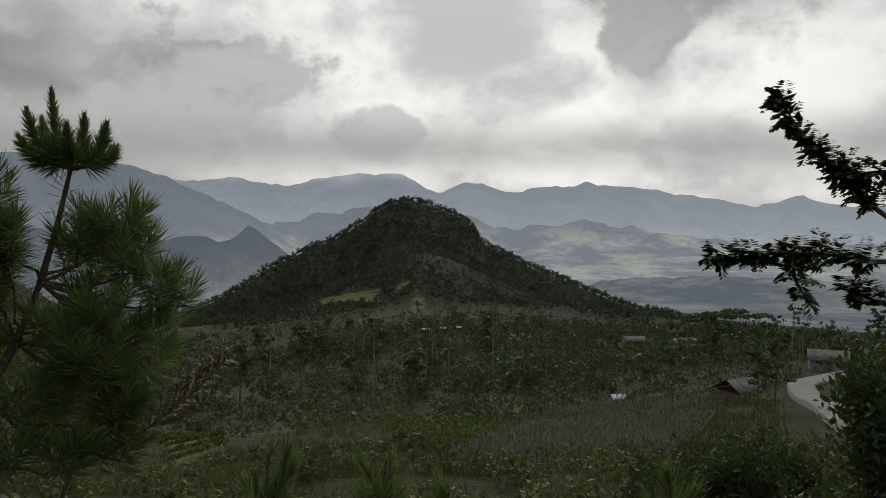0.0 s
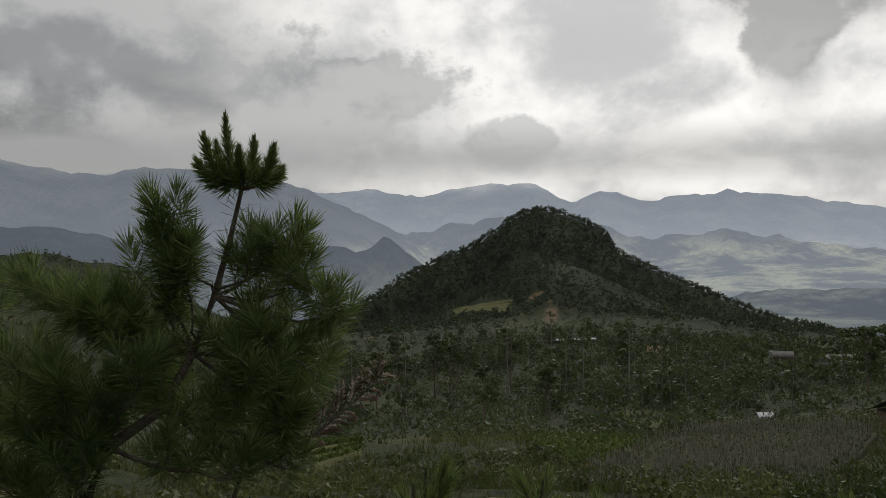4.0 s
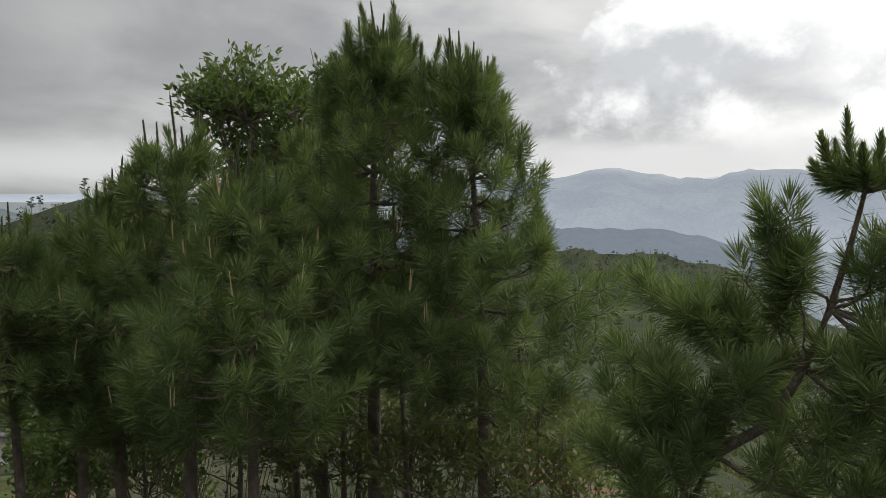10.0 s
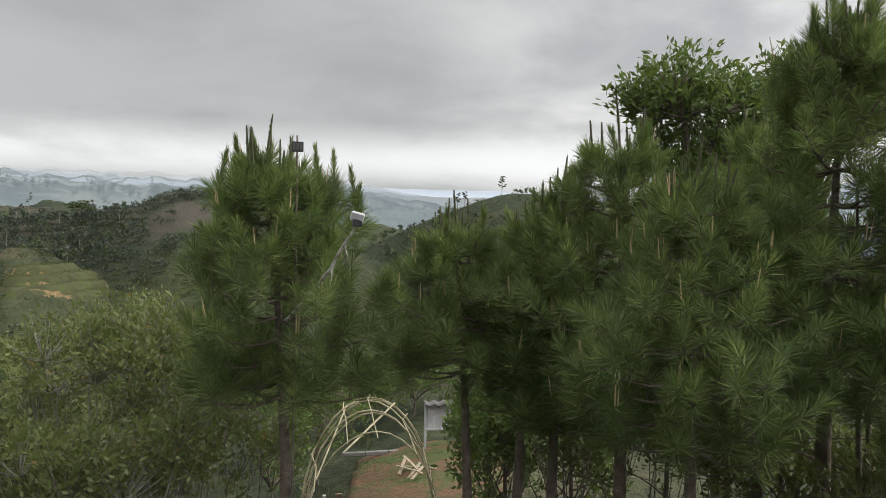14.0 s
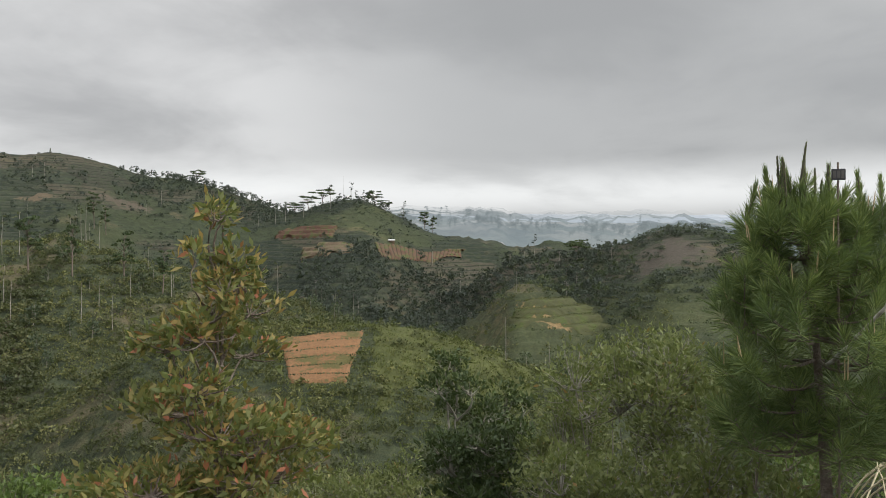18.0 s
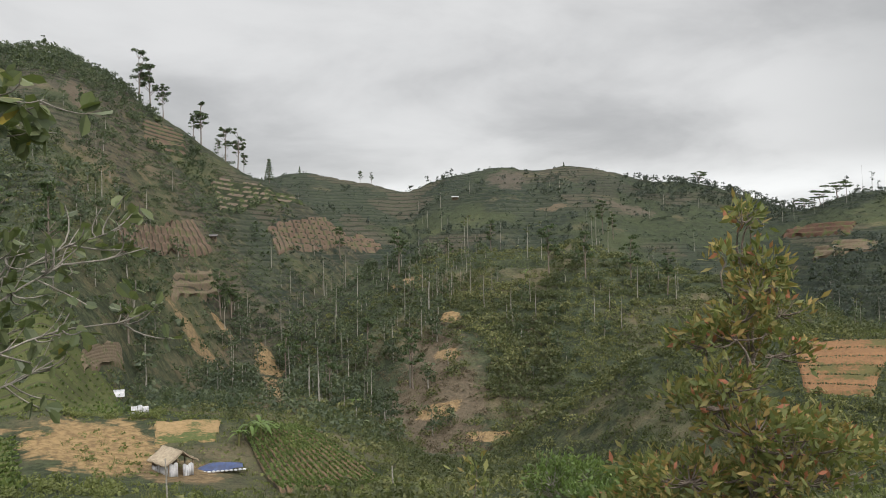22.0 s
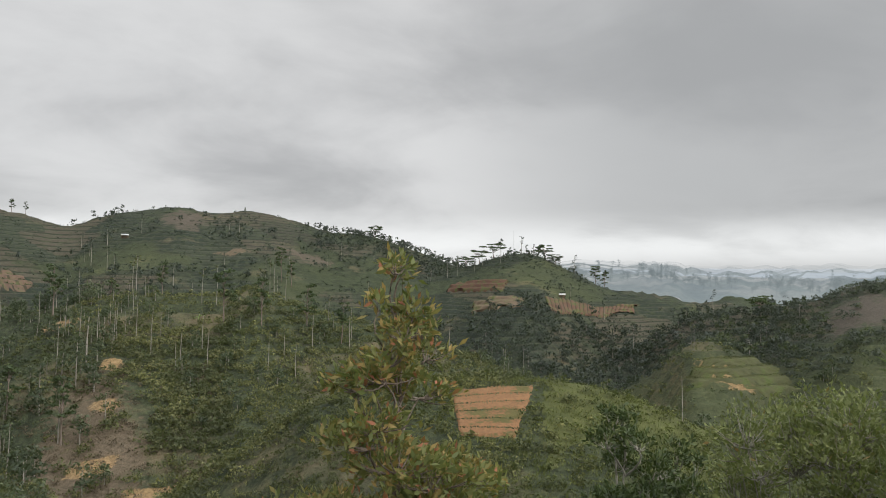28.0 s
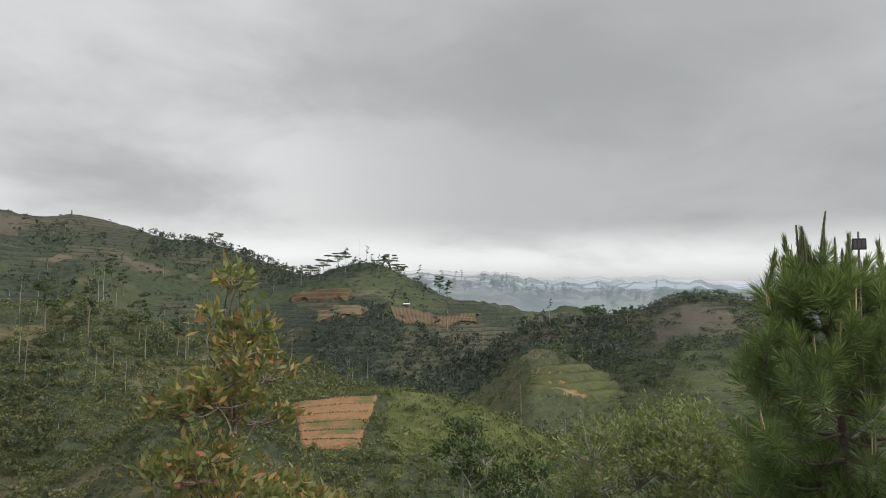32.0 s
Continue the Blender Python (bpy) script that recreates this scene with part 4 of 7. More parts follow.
M_SPIKE = plain("dark_new_shoots", (0.10, 0.09, 0.06), (0.05, 0.055, 0.035), 30.0)
# the leaning pine in front of the valley
def lean_spot(bearing, height, d):
    return spot(bearing, height, d) + Vector((-0.01, 0.28, 0.0))


pine(1, put_at(35.5, 5.2), lean_spot(22.6, 2.7, 4.75) + Vector((0, 0, 0.34)), 0.8, 0.30, 0, 1.0, 0, label="leaning dark pine with a bare-stemmed tip",
     via=(lean_spot(33.4, -18.3, 4.9), lean_spot(28.8, -13.6, 4.85), lean_spot(25.8, -8.3, 4.83), lean_spot(24.0, -2.9, 4.8)), leaders=0, dark_tips=0, needle=0.17, fan=0.42,
     tuft=[lean_spot(b, e, d) for b, e, d in ((23.8, 6.7, 4.75), (25.2, 5.4, 4.7), (21.9, 5.2, 4.8), (20.6, 4.7, 4.72), (24.4, 4.9, 4.9), (22.9, 4.5, 4.62), (25.6, 3.7, 4.8), (20.2, 3.2, 4.8))],
     boughs=[lean_spot(b, e, d) for b, e, d in ((18.8, 0.3, 4.7), (17.6, -1.4, 4.75), (20.2, -1.2, 4.9), (16.3, -5.2, 4.8), (17.0, -7.8, 4.6), (19.2, -5.0, 4.7), (18.4, -10.2, 4.9), (21.2, -8.0, 4.5), (20.2, -12.5, 4.7), (22.6, -11.5, 4.6), (19.4, -15.5, 4.8), (23.2, -16.0, 4.7), (21.5, -4.0, 5.0),
                                             (27.9, 1.2, 4.75), (26.6, 0.4, 4.7), (29.2, -1.6, 4.85), (25.8, -1.6, 4.6), (36.3, -2.8, 4.8), (34.6, -4.2, 4.7), (32.8, -3.4, 4.9), (31.0, -4.0, 4.8), (37.4, -6.4, 4.75), (35.2, -7.2, 4.6), (38.6, -10.6, 4.8), (36.2, -11.0, 4.9), (33.0, -9.2, 4.7), (30.4, -7.4, 4.6), (37.0, -15.0, 4.8), (34.2, -13.6, 4.6), (39.6, -14.0, 4.9), (28.2, -5.6, 4.9), (27.0, -9.4, 5.1))])
# the clump of tall pines
pine(2, put_at(46.1, 7.6), spot(48.0, 13.3, 7.7), 0.95, 0.5, 13, 1.15, 8, label="tall pine with upright brushes at its top", via=(spot(46.1, -10, 7.7), spot(46.8, 4.8, 7.6)), leaders=6, brushes=[spot(b, e, 7.7) for b, e in ((48.9, 12.6), (47.0, 12.0), (45.2, 11.2), (44.6, 9.0), (43.4, 5.6), (42.4, 3.0), (50.0, 11.4), (46.2, 10.4))])
pine(3, put_at(53.3, 8.2), spot(53.3, 15.0, 8.1), 1.1, 0.54, 13, 1.2, 10, label="tallest pine of the clump", leaders=6, dark_tips=10, brushes=[spot(b, e, 8.1) for b, e in ((54.3, 14.9), (52.1, 15.0), (51.0, 13.4), (55.2, 12.8), (56.4, 11.6), (50.2, 12.2), (57.4, 10.4))])
pine(4, put_at(62.2, 6.9), spot(61.9, 6.0, 7.1), 1.05, 0.57, 10, 1.2, 44, label="broad light-green pine with pale buds", leaders=3)
pine(5, put_at(66.4, 8.0), spot(66.8, 8.6, 8.3), 1.0, 0.54, 10, 1.15, 30, leaders=4)
pine(6, put_at(70.6, 8.6), spot(70.4, 5.0, 8.7), 0.75, 0.56, 9, 1.0, 16, leaders=3)
pine(10, put_at(57.5, 8.8), spot(57.6, 9.0, 8.8), 1.0, 0.55, 10, 1.1, 12, leaders=4)
# the pines beside the bamboo arch
pine(7, put_at(76.2, 8.6), spot(77.6, 2.2, 8.7), 1.0, 0.7, 9, 1.2, 12, leaders=4)
pine(9, put_at(73.4, 8.8), spot(72.3, 2.8, 8.8), 0.75, 0.62, 8, 1.0, 8, leaders=3)
pine(8, put_at(88.5, 7.7), spot(90.4, 6.9, 7.9), 0.98, 0.6, 12, 1.2, 30, label="bushy bright-green pine beside the bamboo arch", leaders=4, dark_tips=12, brushes=[spot(b, e, 7.9) for b, e in ((92.4, 5.4), (91.4, 5.9), (87.2, 5.0), (86.0, 4.7), (84.8, 3.6), (93.0, 4.6), (88.8, 5.4), (84.2, 2.6))])
# low pines under the viewpoint
for seed_p, b_p, e_p, d_p in ((21, 9.5, -15.3, 4.75), (22, 1.5, -16.0, 4.78), (23, -2.8, -17.5, 4.79), (24, -17.5, -16.2, 4.84)):
    pine(seed_p, put_at(b_p + 1, d_p + 0.1), spot(b_p, e_p, d_p), 0.3, 0.25, 5, 0.8, 0, label="low young pine below the viewpoint", leaders=2, dark_tips=5, needle=0.17, shoots=0.6)


def leafy(name, foot, blobs, count, size, leaf_mat, wood_mat, seed, label, category, trunk=0.06, slim=0.45, clusters=None, group="", droop=0.0, forks=None, mast=False, tuft=1.8):
    """A broad-leaved tree or shrub. blobs: centre (from the foot), radius, half height; leaves grow in small tufts."""
    rng = rng_of(seed)
    top = thing(name, foot, label, category, group)
    wood, leaf = Heap(), Heap()
    blobs = np.asarray(blobs, float)
    mid = blobs[:, :3].mean(0)
    fork = np.array([mid[0] * 0.35, mid[1] * 0.35, max(0.25, blobs[:, 2].min() * 0.45)]) if forks is None else np.array(forks, float)
    wood.add(tube(bend((0, 0, -0.4), fork, (0.05, 0.03, 0), 5), np.linspace(trunk, trunk * 0.75, 5), 7))
    clusters = clusters or max(8, count // 14)
    w = blobs[:, 3] ** 1.3
    pick = np.concatenate([np.arange(len(blobs)), rng.choice(len(blobs), clusters, p=w / w.sum())])[:clusters]
    hubs = {}
    if mast:
        peak = blobs[blobs[:, 2].argmax()]
        wood.add(tube(bend(fork, peak[:3], (0.03, 0.03, 0), 6), np.linspace(trunk * 0.75, 0.006, 6), 6))
    for b in range(len(blobs)):
        hub = blobs[b, :3] - (0, 0, blobs[b, 4] * 0.3)
        hubs[b] = hub
        start = np.array([0, 0, max(0.2, hub[2] - 0.45)]) if mast else fork
        wood.add(tube(bend(start, hub, (rng.normal() * 0.1, rng.normal() * 0.1, 0.08), 5), np.linspace(trunk * (0.25 if mast else 0.55), trunk * 0.15, 5), 5))
    per = max(4, count // clusters)
    for b in pick:
        d = scatter_dirs(rng, 1)[0]
        d[2] = abs(d[2]) if rng.uniform() < 0.75 else d[2]
        c = blobs[b, :3] + d * (blobs[b, 3], blobs[b, 3], blobs[b, 4]) * rng.uniform(0.35, 1.05) ** 0.7
        if rng.uniform() < 0.6:
            wood.add(tube(bend(hubs[b], c, (0, 0, -0.05), 4), np.linspace(trunk * 0.14 + 0.003, 0.003, 4), 4))
        n = per
        dirs = unit(scatter_dirs(rng, n) + d * 0.7 + np.array([0, 0, 0.35 - droop]))
        l = size * rng.uniform(0.6, 1.25, n)
        root = c + scatter_dirs(rng, n) * size * tuft * rng.uniform(0.1, 0.9, (n, 1))
        across = unit(np.cross(dirs, scatter_dirs(rng, n)))
        leaf.add(cards(root + dirs * (l / 2)[:, None], dirs, across, l, l * slim, 0.12))
    child("trunk", wood.mesh("trunk", wood_mat, True), top)
    stuff(child("leaves", leaf.mesh("leaves", leaf_mat), top))
    return top


M_BROAD = leaves("glossy_green_leaves", (0.05, 0.08, 0.026), (0.09, 0.14, 0.04), (0.15, 0.20, 0.062), 0.36, 0.45, clump=1.2)
M_RUSTY = leaves("turning_leaves", (0.080, 0.098, 0.034), (0.15, 0.155, 0.05), (0.30, 0.20, 0.07), 0.36, 0.55, (0.30, 0.11, 0.065), 0.93, clump=1.6)
M_DARK = leaves("dark_green_leaves", (0.02, 0.034, 0.014), (0.036, 0.056, 0.022), (0.062, 0.086, 0.03), 0.2, 0.5)
M_OLIVE = leaves("olive_leaves", (0.085, 0.10, 0.042), (0.14, 0.16, 0.062), (0.20, 0.22, 0.09), 0.38, 0.55, (0.30, 0.17, 0.07), 0.985, clump=1.2, depth=0.6)


def cone_blobs(rng, height, base, wide, n, full=0.8):
    """Lumps stacked as a narrow, uneven cone."""
    out = []
    for k in range(n):
        u = (k + 0.5) / n
        z = base + (height - base) * u
        r = wide * (1 - u) ** full + 0.12
        for _ in range(max(2, int(4.2 * (1 - u) + 0.6))):
            a = rng.uniform(0, 6.28)
            out.append((math.cos(a) * r * 0.6, math.sin(a) * r * 0.6, z + rng.uniform(-0.15, 0.15), r * 0.55, (height - base) / n * 0.75))
    return out


def round_blobs(rng, cx, cy, cz, r, h, n):
    out = [(cx, cy, cz, r * 0.7, h * 0.7)]
    for _ in range(n):
        a, e = rng.uniform(0, 6.28), rng.uniform(-0.5, 0.9)
        out.append((cx + math.cos(a) * r * 0.62, cy + math.sin(a) * r * 0.62, cz + e * h * 0.6, r * rng.uniform(0.3, 0.48), h * rng.uniform(0.3, 0.45)))
    return out


def standing(bearing, d, top_angle):
    """The foot of a plant on the ground, and its height if its top shows at that angle."""
    foot = put_at(bearing, d)
    return foot, d * math.tan(radians(top_angle)) - foot.z


rg = rng_of(400)
# the broad-leaved tree behind the pines
foot_b, h_b = standing(60.2, 11.5, 11.9)
leafy("broadleaf_tree", foot_b, round_blobs(rg, 0, 0, h_b - 1.15, 1.4, 1.15, 18) + round_blobs(rg, -0.2, 0.1, h_b - 2.5, 1.5, 1.1, 12) + round_blobs(rg, 0.1, 0.0, h_b - 1.9, 1.2, 0.8, 8) + round_blobs(rg, 0.5, 0.85, h_b - 1.1, 0.95, 0.9, 10), 27000, 0.12, M_BROAD, M_BARK, 41, "leafy bright-green tree rising behind the pines", "tree", 0.1, 0.36)
# the tree with turning leaves
foot_b, h_b = standing(127.8, 6.9, 3.0)
leafy("young_tree", foot_b, cone_blobs(rng_of(401), h_b - 0.05, 1.2, 1.4, 20, 0.95), 24000, 0.095, M_RUSTY, M_BARK, 42, "slender young tree with green, orange and red leaves", "tree", 0.045, 0.34, forks=(0, 0, 0.6), mast=True, tuft=1.3)
foot_b, h_b = standing(145.6, 7.6, -14.0)
leafy("young_tree", foot_b, cone_blobs(rg, h_b, 0.3, 0.8, 6), 1300, 0.11, M_RUSTY, M_BARK, 43, "small young tree with yellowing leaves below the viewpoint", "tree", 0.03, 0.36, mast=True)
foot_b, h_b = standing(137.0, 7.8, -15.0)
leafy("young_tree", foot_b, cone_blobs(rg, h_b, 0.3, 0.5, 5), 800, 0.11, M_RUSTY, M_BARK, 44, "small young tree with yellowing leaves below the viewpoint", "tree", 0.03, 0.36, mast=True)
# dark conical trees and pale-stemmed shrubs
foot_b, h_b = standing(111.6, 13.5, -6.9)
leafy("dark_tree", foot_b, cone_blobs(rg, h_b, 0.4, 1.5, 11, 0.65), 28000, 0.10, M_DARK, M_PALE, 45, "dense dark-green conical tree", "tree", 0.08, 0.4, mast=True)
foot_b, h_b = standing(107.6, 14.0, -9.3)
leafy("dark_tree", foot_b, cone_blobs(rg, h_b, 0.3, 1.2, 6, 0.6), 12000, 0.10, M_DARK, M_PALE, 46, "lower dark-green tree beside the conical one", "tree", 0.06, 0.4, mast=True)
for s_s, (b_s, d_s, e_s, r_s) in enumerate(((104.5, 12.5, -8.5, 0.7), (101.0, 10.5, -4.6, 1.0), (97.5, 10.8, -4.4, 1.0), (95.6, 9.5, -7.0, 0.8), (99.2, 8.2, -10.5, 0.8), (103.2, 9.2, -11.5, 0.8), (116.5, 11.0, -13.5, 0.9), (120.5, 12.0, -13.8, 0.9), (132.0, 13.0, -15.0, 0.8))):
    foot_b, h_b = standing(b_s, d_s, e_s)
    leafy("shrub", foot_b, round_blobs(rg, 0, 0, h_b - 0.9, r_s, 0.95, 10), 3600, 0.08, M_OLIVE, M_PALE, 50 + s_s, "open olive-green shrub with pale forked stems", "shrub", 0.035, 0.4, group="shrubs below the viewpoint", forks=(0, 0, 0.4), tuft=2.2)
foot_b, h_b = standing(136.4, 17.0, -13.2)
leafy("round_bush", foot_b, round_blobs(rg, 0, 0, h_b - 1.1, 1.6, 1.15, 16), 9000, 0.13, M_BROAD, M_PALE, 61, "wide round glossy green bush", "bush", 0.07, 0.4)
foot_b, h_b = standing(180.4, 52.0, -9.3)
leafy("round_tree", foot_b, round_blobs(rg, 0, 0, h_b - 2.4, 2.7, 2.5, 16), 17000, 0.26, M_DARK, M_PALE, 62, "dense dark round tree at the field's edge", "tree", 0.14, 0.5)
# undergrowth under the pines
for s_s, (b_s, d_s, e_s, r_s) in enumerate(((46.5, 9.5, -12.5, 0.6), (50.5, 8.0, -13.0, 0.6), (57.5, 8.6, -12.0, 0.7), (60.0, 9.5, -11.5, 0.8), (66.5, 9.0, -11.0, 0.7), (43.0, 7.5, -12.0, 0.45), (40.5, 9.5, -11.0, 0.5), (48.5, 9.0, -11.0, 0.6), (53.0, 9.8, -10.0, 0.7), (55.5, 9.0, -12.0, 0.6), (63.8, 9.0, -10.5, 0.7), (68.5, 10.0, -9.8, 0.8), (92.0, 9.0, -12.0, 0.7), (38.0, 8.0, -14.0, 0.5))):
    foot_b, h_b = standing(b_s, d_s, e_s)
    leafy("undergrowth", foot_b, round_blobs(rg, 0, 0, h_b - 0.6, r_s * 1.35, 0.8, 8), 1300, 0.085, M_OLIVE, M_BARK, 70 + s_s, "thin-stemmed leafy undergrowth below the pines", "shrub", 0.02, 0.42, group="undergrowth", forks=(0, 0, 0.3))
for s_s, (b_s, d_s, e_s, r_s) in enumerate(((73.6, 13.0, -8.6, 1.0), (74.9, 14.0, -9.2, 0.8), (69.5, 12.5, -8.0, 1.0), (80.3, 26.0, -7.6, 1.6), (84.5, 25.0, -8.4, 1.5), (86.8, 20.5, -9.0, 1.3), (82.6, 27.0, -8.2, 1.6), (90.0, 19.0, -9.5, 1.3))):
    foot_b, h_b = standing(b_s, d_s, e_s)
    leafy("green_shrub", foot_b, round_blobs(rg, 0, 0, h_b * 0.5, r_s, h_b * 0.5, 12), 3600, 0.12, M_BROAD, M_BARK, 140 + s_s, "dense dark-green shrub behind the pines", "shrub", 0.04, 0.4, group="shrubs behind the pines")
# big bushes under the first view
for s_s, (b_s, d_s, e_s, r_s) in enumerate(((-20.5, 13.0, -14.2, 1.3), (-24.0, 12.0, -14.8, 1.2), (-17.0, 12.5, -15.6, 1.0), (-31.5, 8.0, -8.5, 0.7), (-30.2, 8.0, -14.5, 0.8))):
    foot_b, h_b = standing(b_s, d_s, e_s)
    leafy("bush", foot_b, round_blobs(rg, 0, 0, h_b - 1.0, r_s, 1.0, 14), 5200, 0.09, M_DARK, M_BARK, 85 + s_s, "dense dark-green bush beside the road", "bush", 0.05, 0.45, group="bushes by the road", tuft=2.5)


def long_leaf(rng, heap, stalk, n, leaflet, slim, hang):
    """A feathered leaf: leaflets in two rows along a stalk."""
    stalk = np.asarray(stalk)
    t = np.linspace(0.12, 1.0, n)
    p = np.stack([np.interp(t, np.linspace(0, 1, len(stalk)), stalk[:, i]) for i in range(3)], 1)
    d = unit(np.gradient(p, axis=0))
    side = unit(np.cross(d, [0, 0, 1.0]))
    for sign in (-1, 1):
        way = unit(side * sign + d * 0.45 + np.array([0, 0, -hang]) + rng.normal(size=(n, 3)) * 0.12)
        l = leaflet * (1 - 0.5 * np.abs(2 * t - 0.9)) * rng.uniform(0.8, 1.15, n)
        heap.add(cards(p + way * (l / 2)[:, None], way, unit(np.cross(way, side + [0.2, 0.1, 0.9])), l, l * slim, 0.1))


def feather_tree():
    """The tree beside the first view: only its outer boughs reach into it."""
    rng = rng_of(91)
    foot = put_at(-37, 3.6)
    top = thing("feathery_tree", foot, "dark feathery-leaved tree reaching out over the road", "tree")
    o = np.array(foot)
    wood, leaf = Heap(), Heap()
    crown = np.array(spot(-35.5, 4, 3.6)) - o
    wood.add(tube(bend((0, 0, -0.4), crown, (0.1, 0, 0), 8), np.linspace(0.07, 0.035, 8), 7))
    lines = [((-33.5, -3.0), (-30.3, -4.0), (-27, -3.6), (-24, -3.7), (-20.6, -4.1)), ((-34, -3.0), (-30.2, -1.3), (-28.2, 1.06), (-26.05, 3.1), (-24.4, 6.0)), ((-25.6, -4.0), (-25.5, -5.0), (-26.2, -6.3)), ((-33.5, -7.0), (-30.4, -6.4), (-28.2, -5.6)), ((-34, 1.5), (-30, 1.2), (-27.8, 1.0))]
    for k, line in enumerate(lines):
        path = np.array([np.array(spot(b, e, 3.55)) - o for b, e in line])
        t = np.linspace(0, 1, len(path))
        path = np.stack([hermite(np.linspace(0, 1, 14), t, path[:, c]) for c in range(3)], 1)
        if k != 2:
            wood.add(tube(bend(crown * np.array([1, 1, 0.9]), path[0], (0, 0, 0), 4), np.linspace(0.03, 0.014, 4), 5))
        wood.add(tube(path, np.linspace(0.012, 0.003, 14), 5))
        step = 0.008
        count = int(np.linalg.norm(np.diff(path, axis=0), axis=1).sum() / step)
        for s in np.linspace(0.28 if k < 2 else 0.1, 1.0, count):
            p = along_line(path, s)
            d = unit(path[-1] - path[0])
            w = unit(d * 0.6 + scatter_dirs(rng, 1)[0] * 0.9 + np.array([0, 0, 0.05]))
            l = rng.uniform(0.04, 0.11) * (1.1 - 0.3 * s)
            long_leaf(rng, leaf, bend(p, p + w * l, (0, 0, 0.02), 4), 9, 0.05, 0.42, 0.25)
    child("trunk", wood.mesh("trunk", M_BARK, True), top)
    stuff(child("leaves", leaf.mesh("leaves", M_DARK), top))


feather_tree()

M_DRY = leaves("dry_fronds", (0.16, 0.10, 0.07), (0.22, 0.14, 0.095), (0.11, 0.085, 0.055), 0.2, 0.7)


def dry_frond():
    """A dry feathered bough below the leaning pine."""
    rng = rng_of(92)
    foot = put_at(31, 5.5)
    top = thing("dry_bough", foot, "dry brown feathered bough rising from the slope", "branch")
    o = np.array(foot)
    wood, leaf = Heap(), Heap()
    path = bend(np.array(spot(22, -17.0, 5.2)) - o, np.array(spot(12.6, -10.9, 5.25)) - o, (0, 0, -0.12), 12)
    wood.add(tube(np.concatenate([[(0, 0, -0.3)], path]), np.linspace(0.013, 0.004, 13), 6))
    for s in np.linspace(0.25, 1.0, 17):
        p = along_line(path, s)
        d = unit(path[-1] - path[0])
        for sign in (-1, 1):
            w = unit(np.array([0, 0, 1.0]) * (0.9 if sign > 0 else -0.35) + d * 0.35 - d * 0.2 * sign + rng.normal(size=3) * 0.08)
            l = (0.30 - 0.15 * s) * (1 if sign > 0 else 0.5)
            stalk = bend(p, p + w * l, d * 0.04, 5)
            wood.add(tube(stalk, np.linspace(0.004, 0.002, 5), 3))
            long_leaf(rng, leaf, stalk, 18, 0.07, 0.3, 0.1)
    child("stem", wood.mesh("stem", M_BARK, True), top)
    stuff(child("leaflet_mass", leaf.mesh("leaflet_mass", M_DRY), top))


dry_frond()

M_LICHEN = plain("lichened_bark", (0.25, 0.23, 0.20), (0.11, 0.10, 0.085), 14.0, relief=0.5)
M_BIGLEAF = leaves("large_leaves", (0.05, 0.066, 0.034), (0.095, 0.115, 0.052), (0.15, 0.17, 0.08), 0.3, 0.45, (0.40, 0.28, 0.04), 0.988)


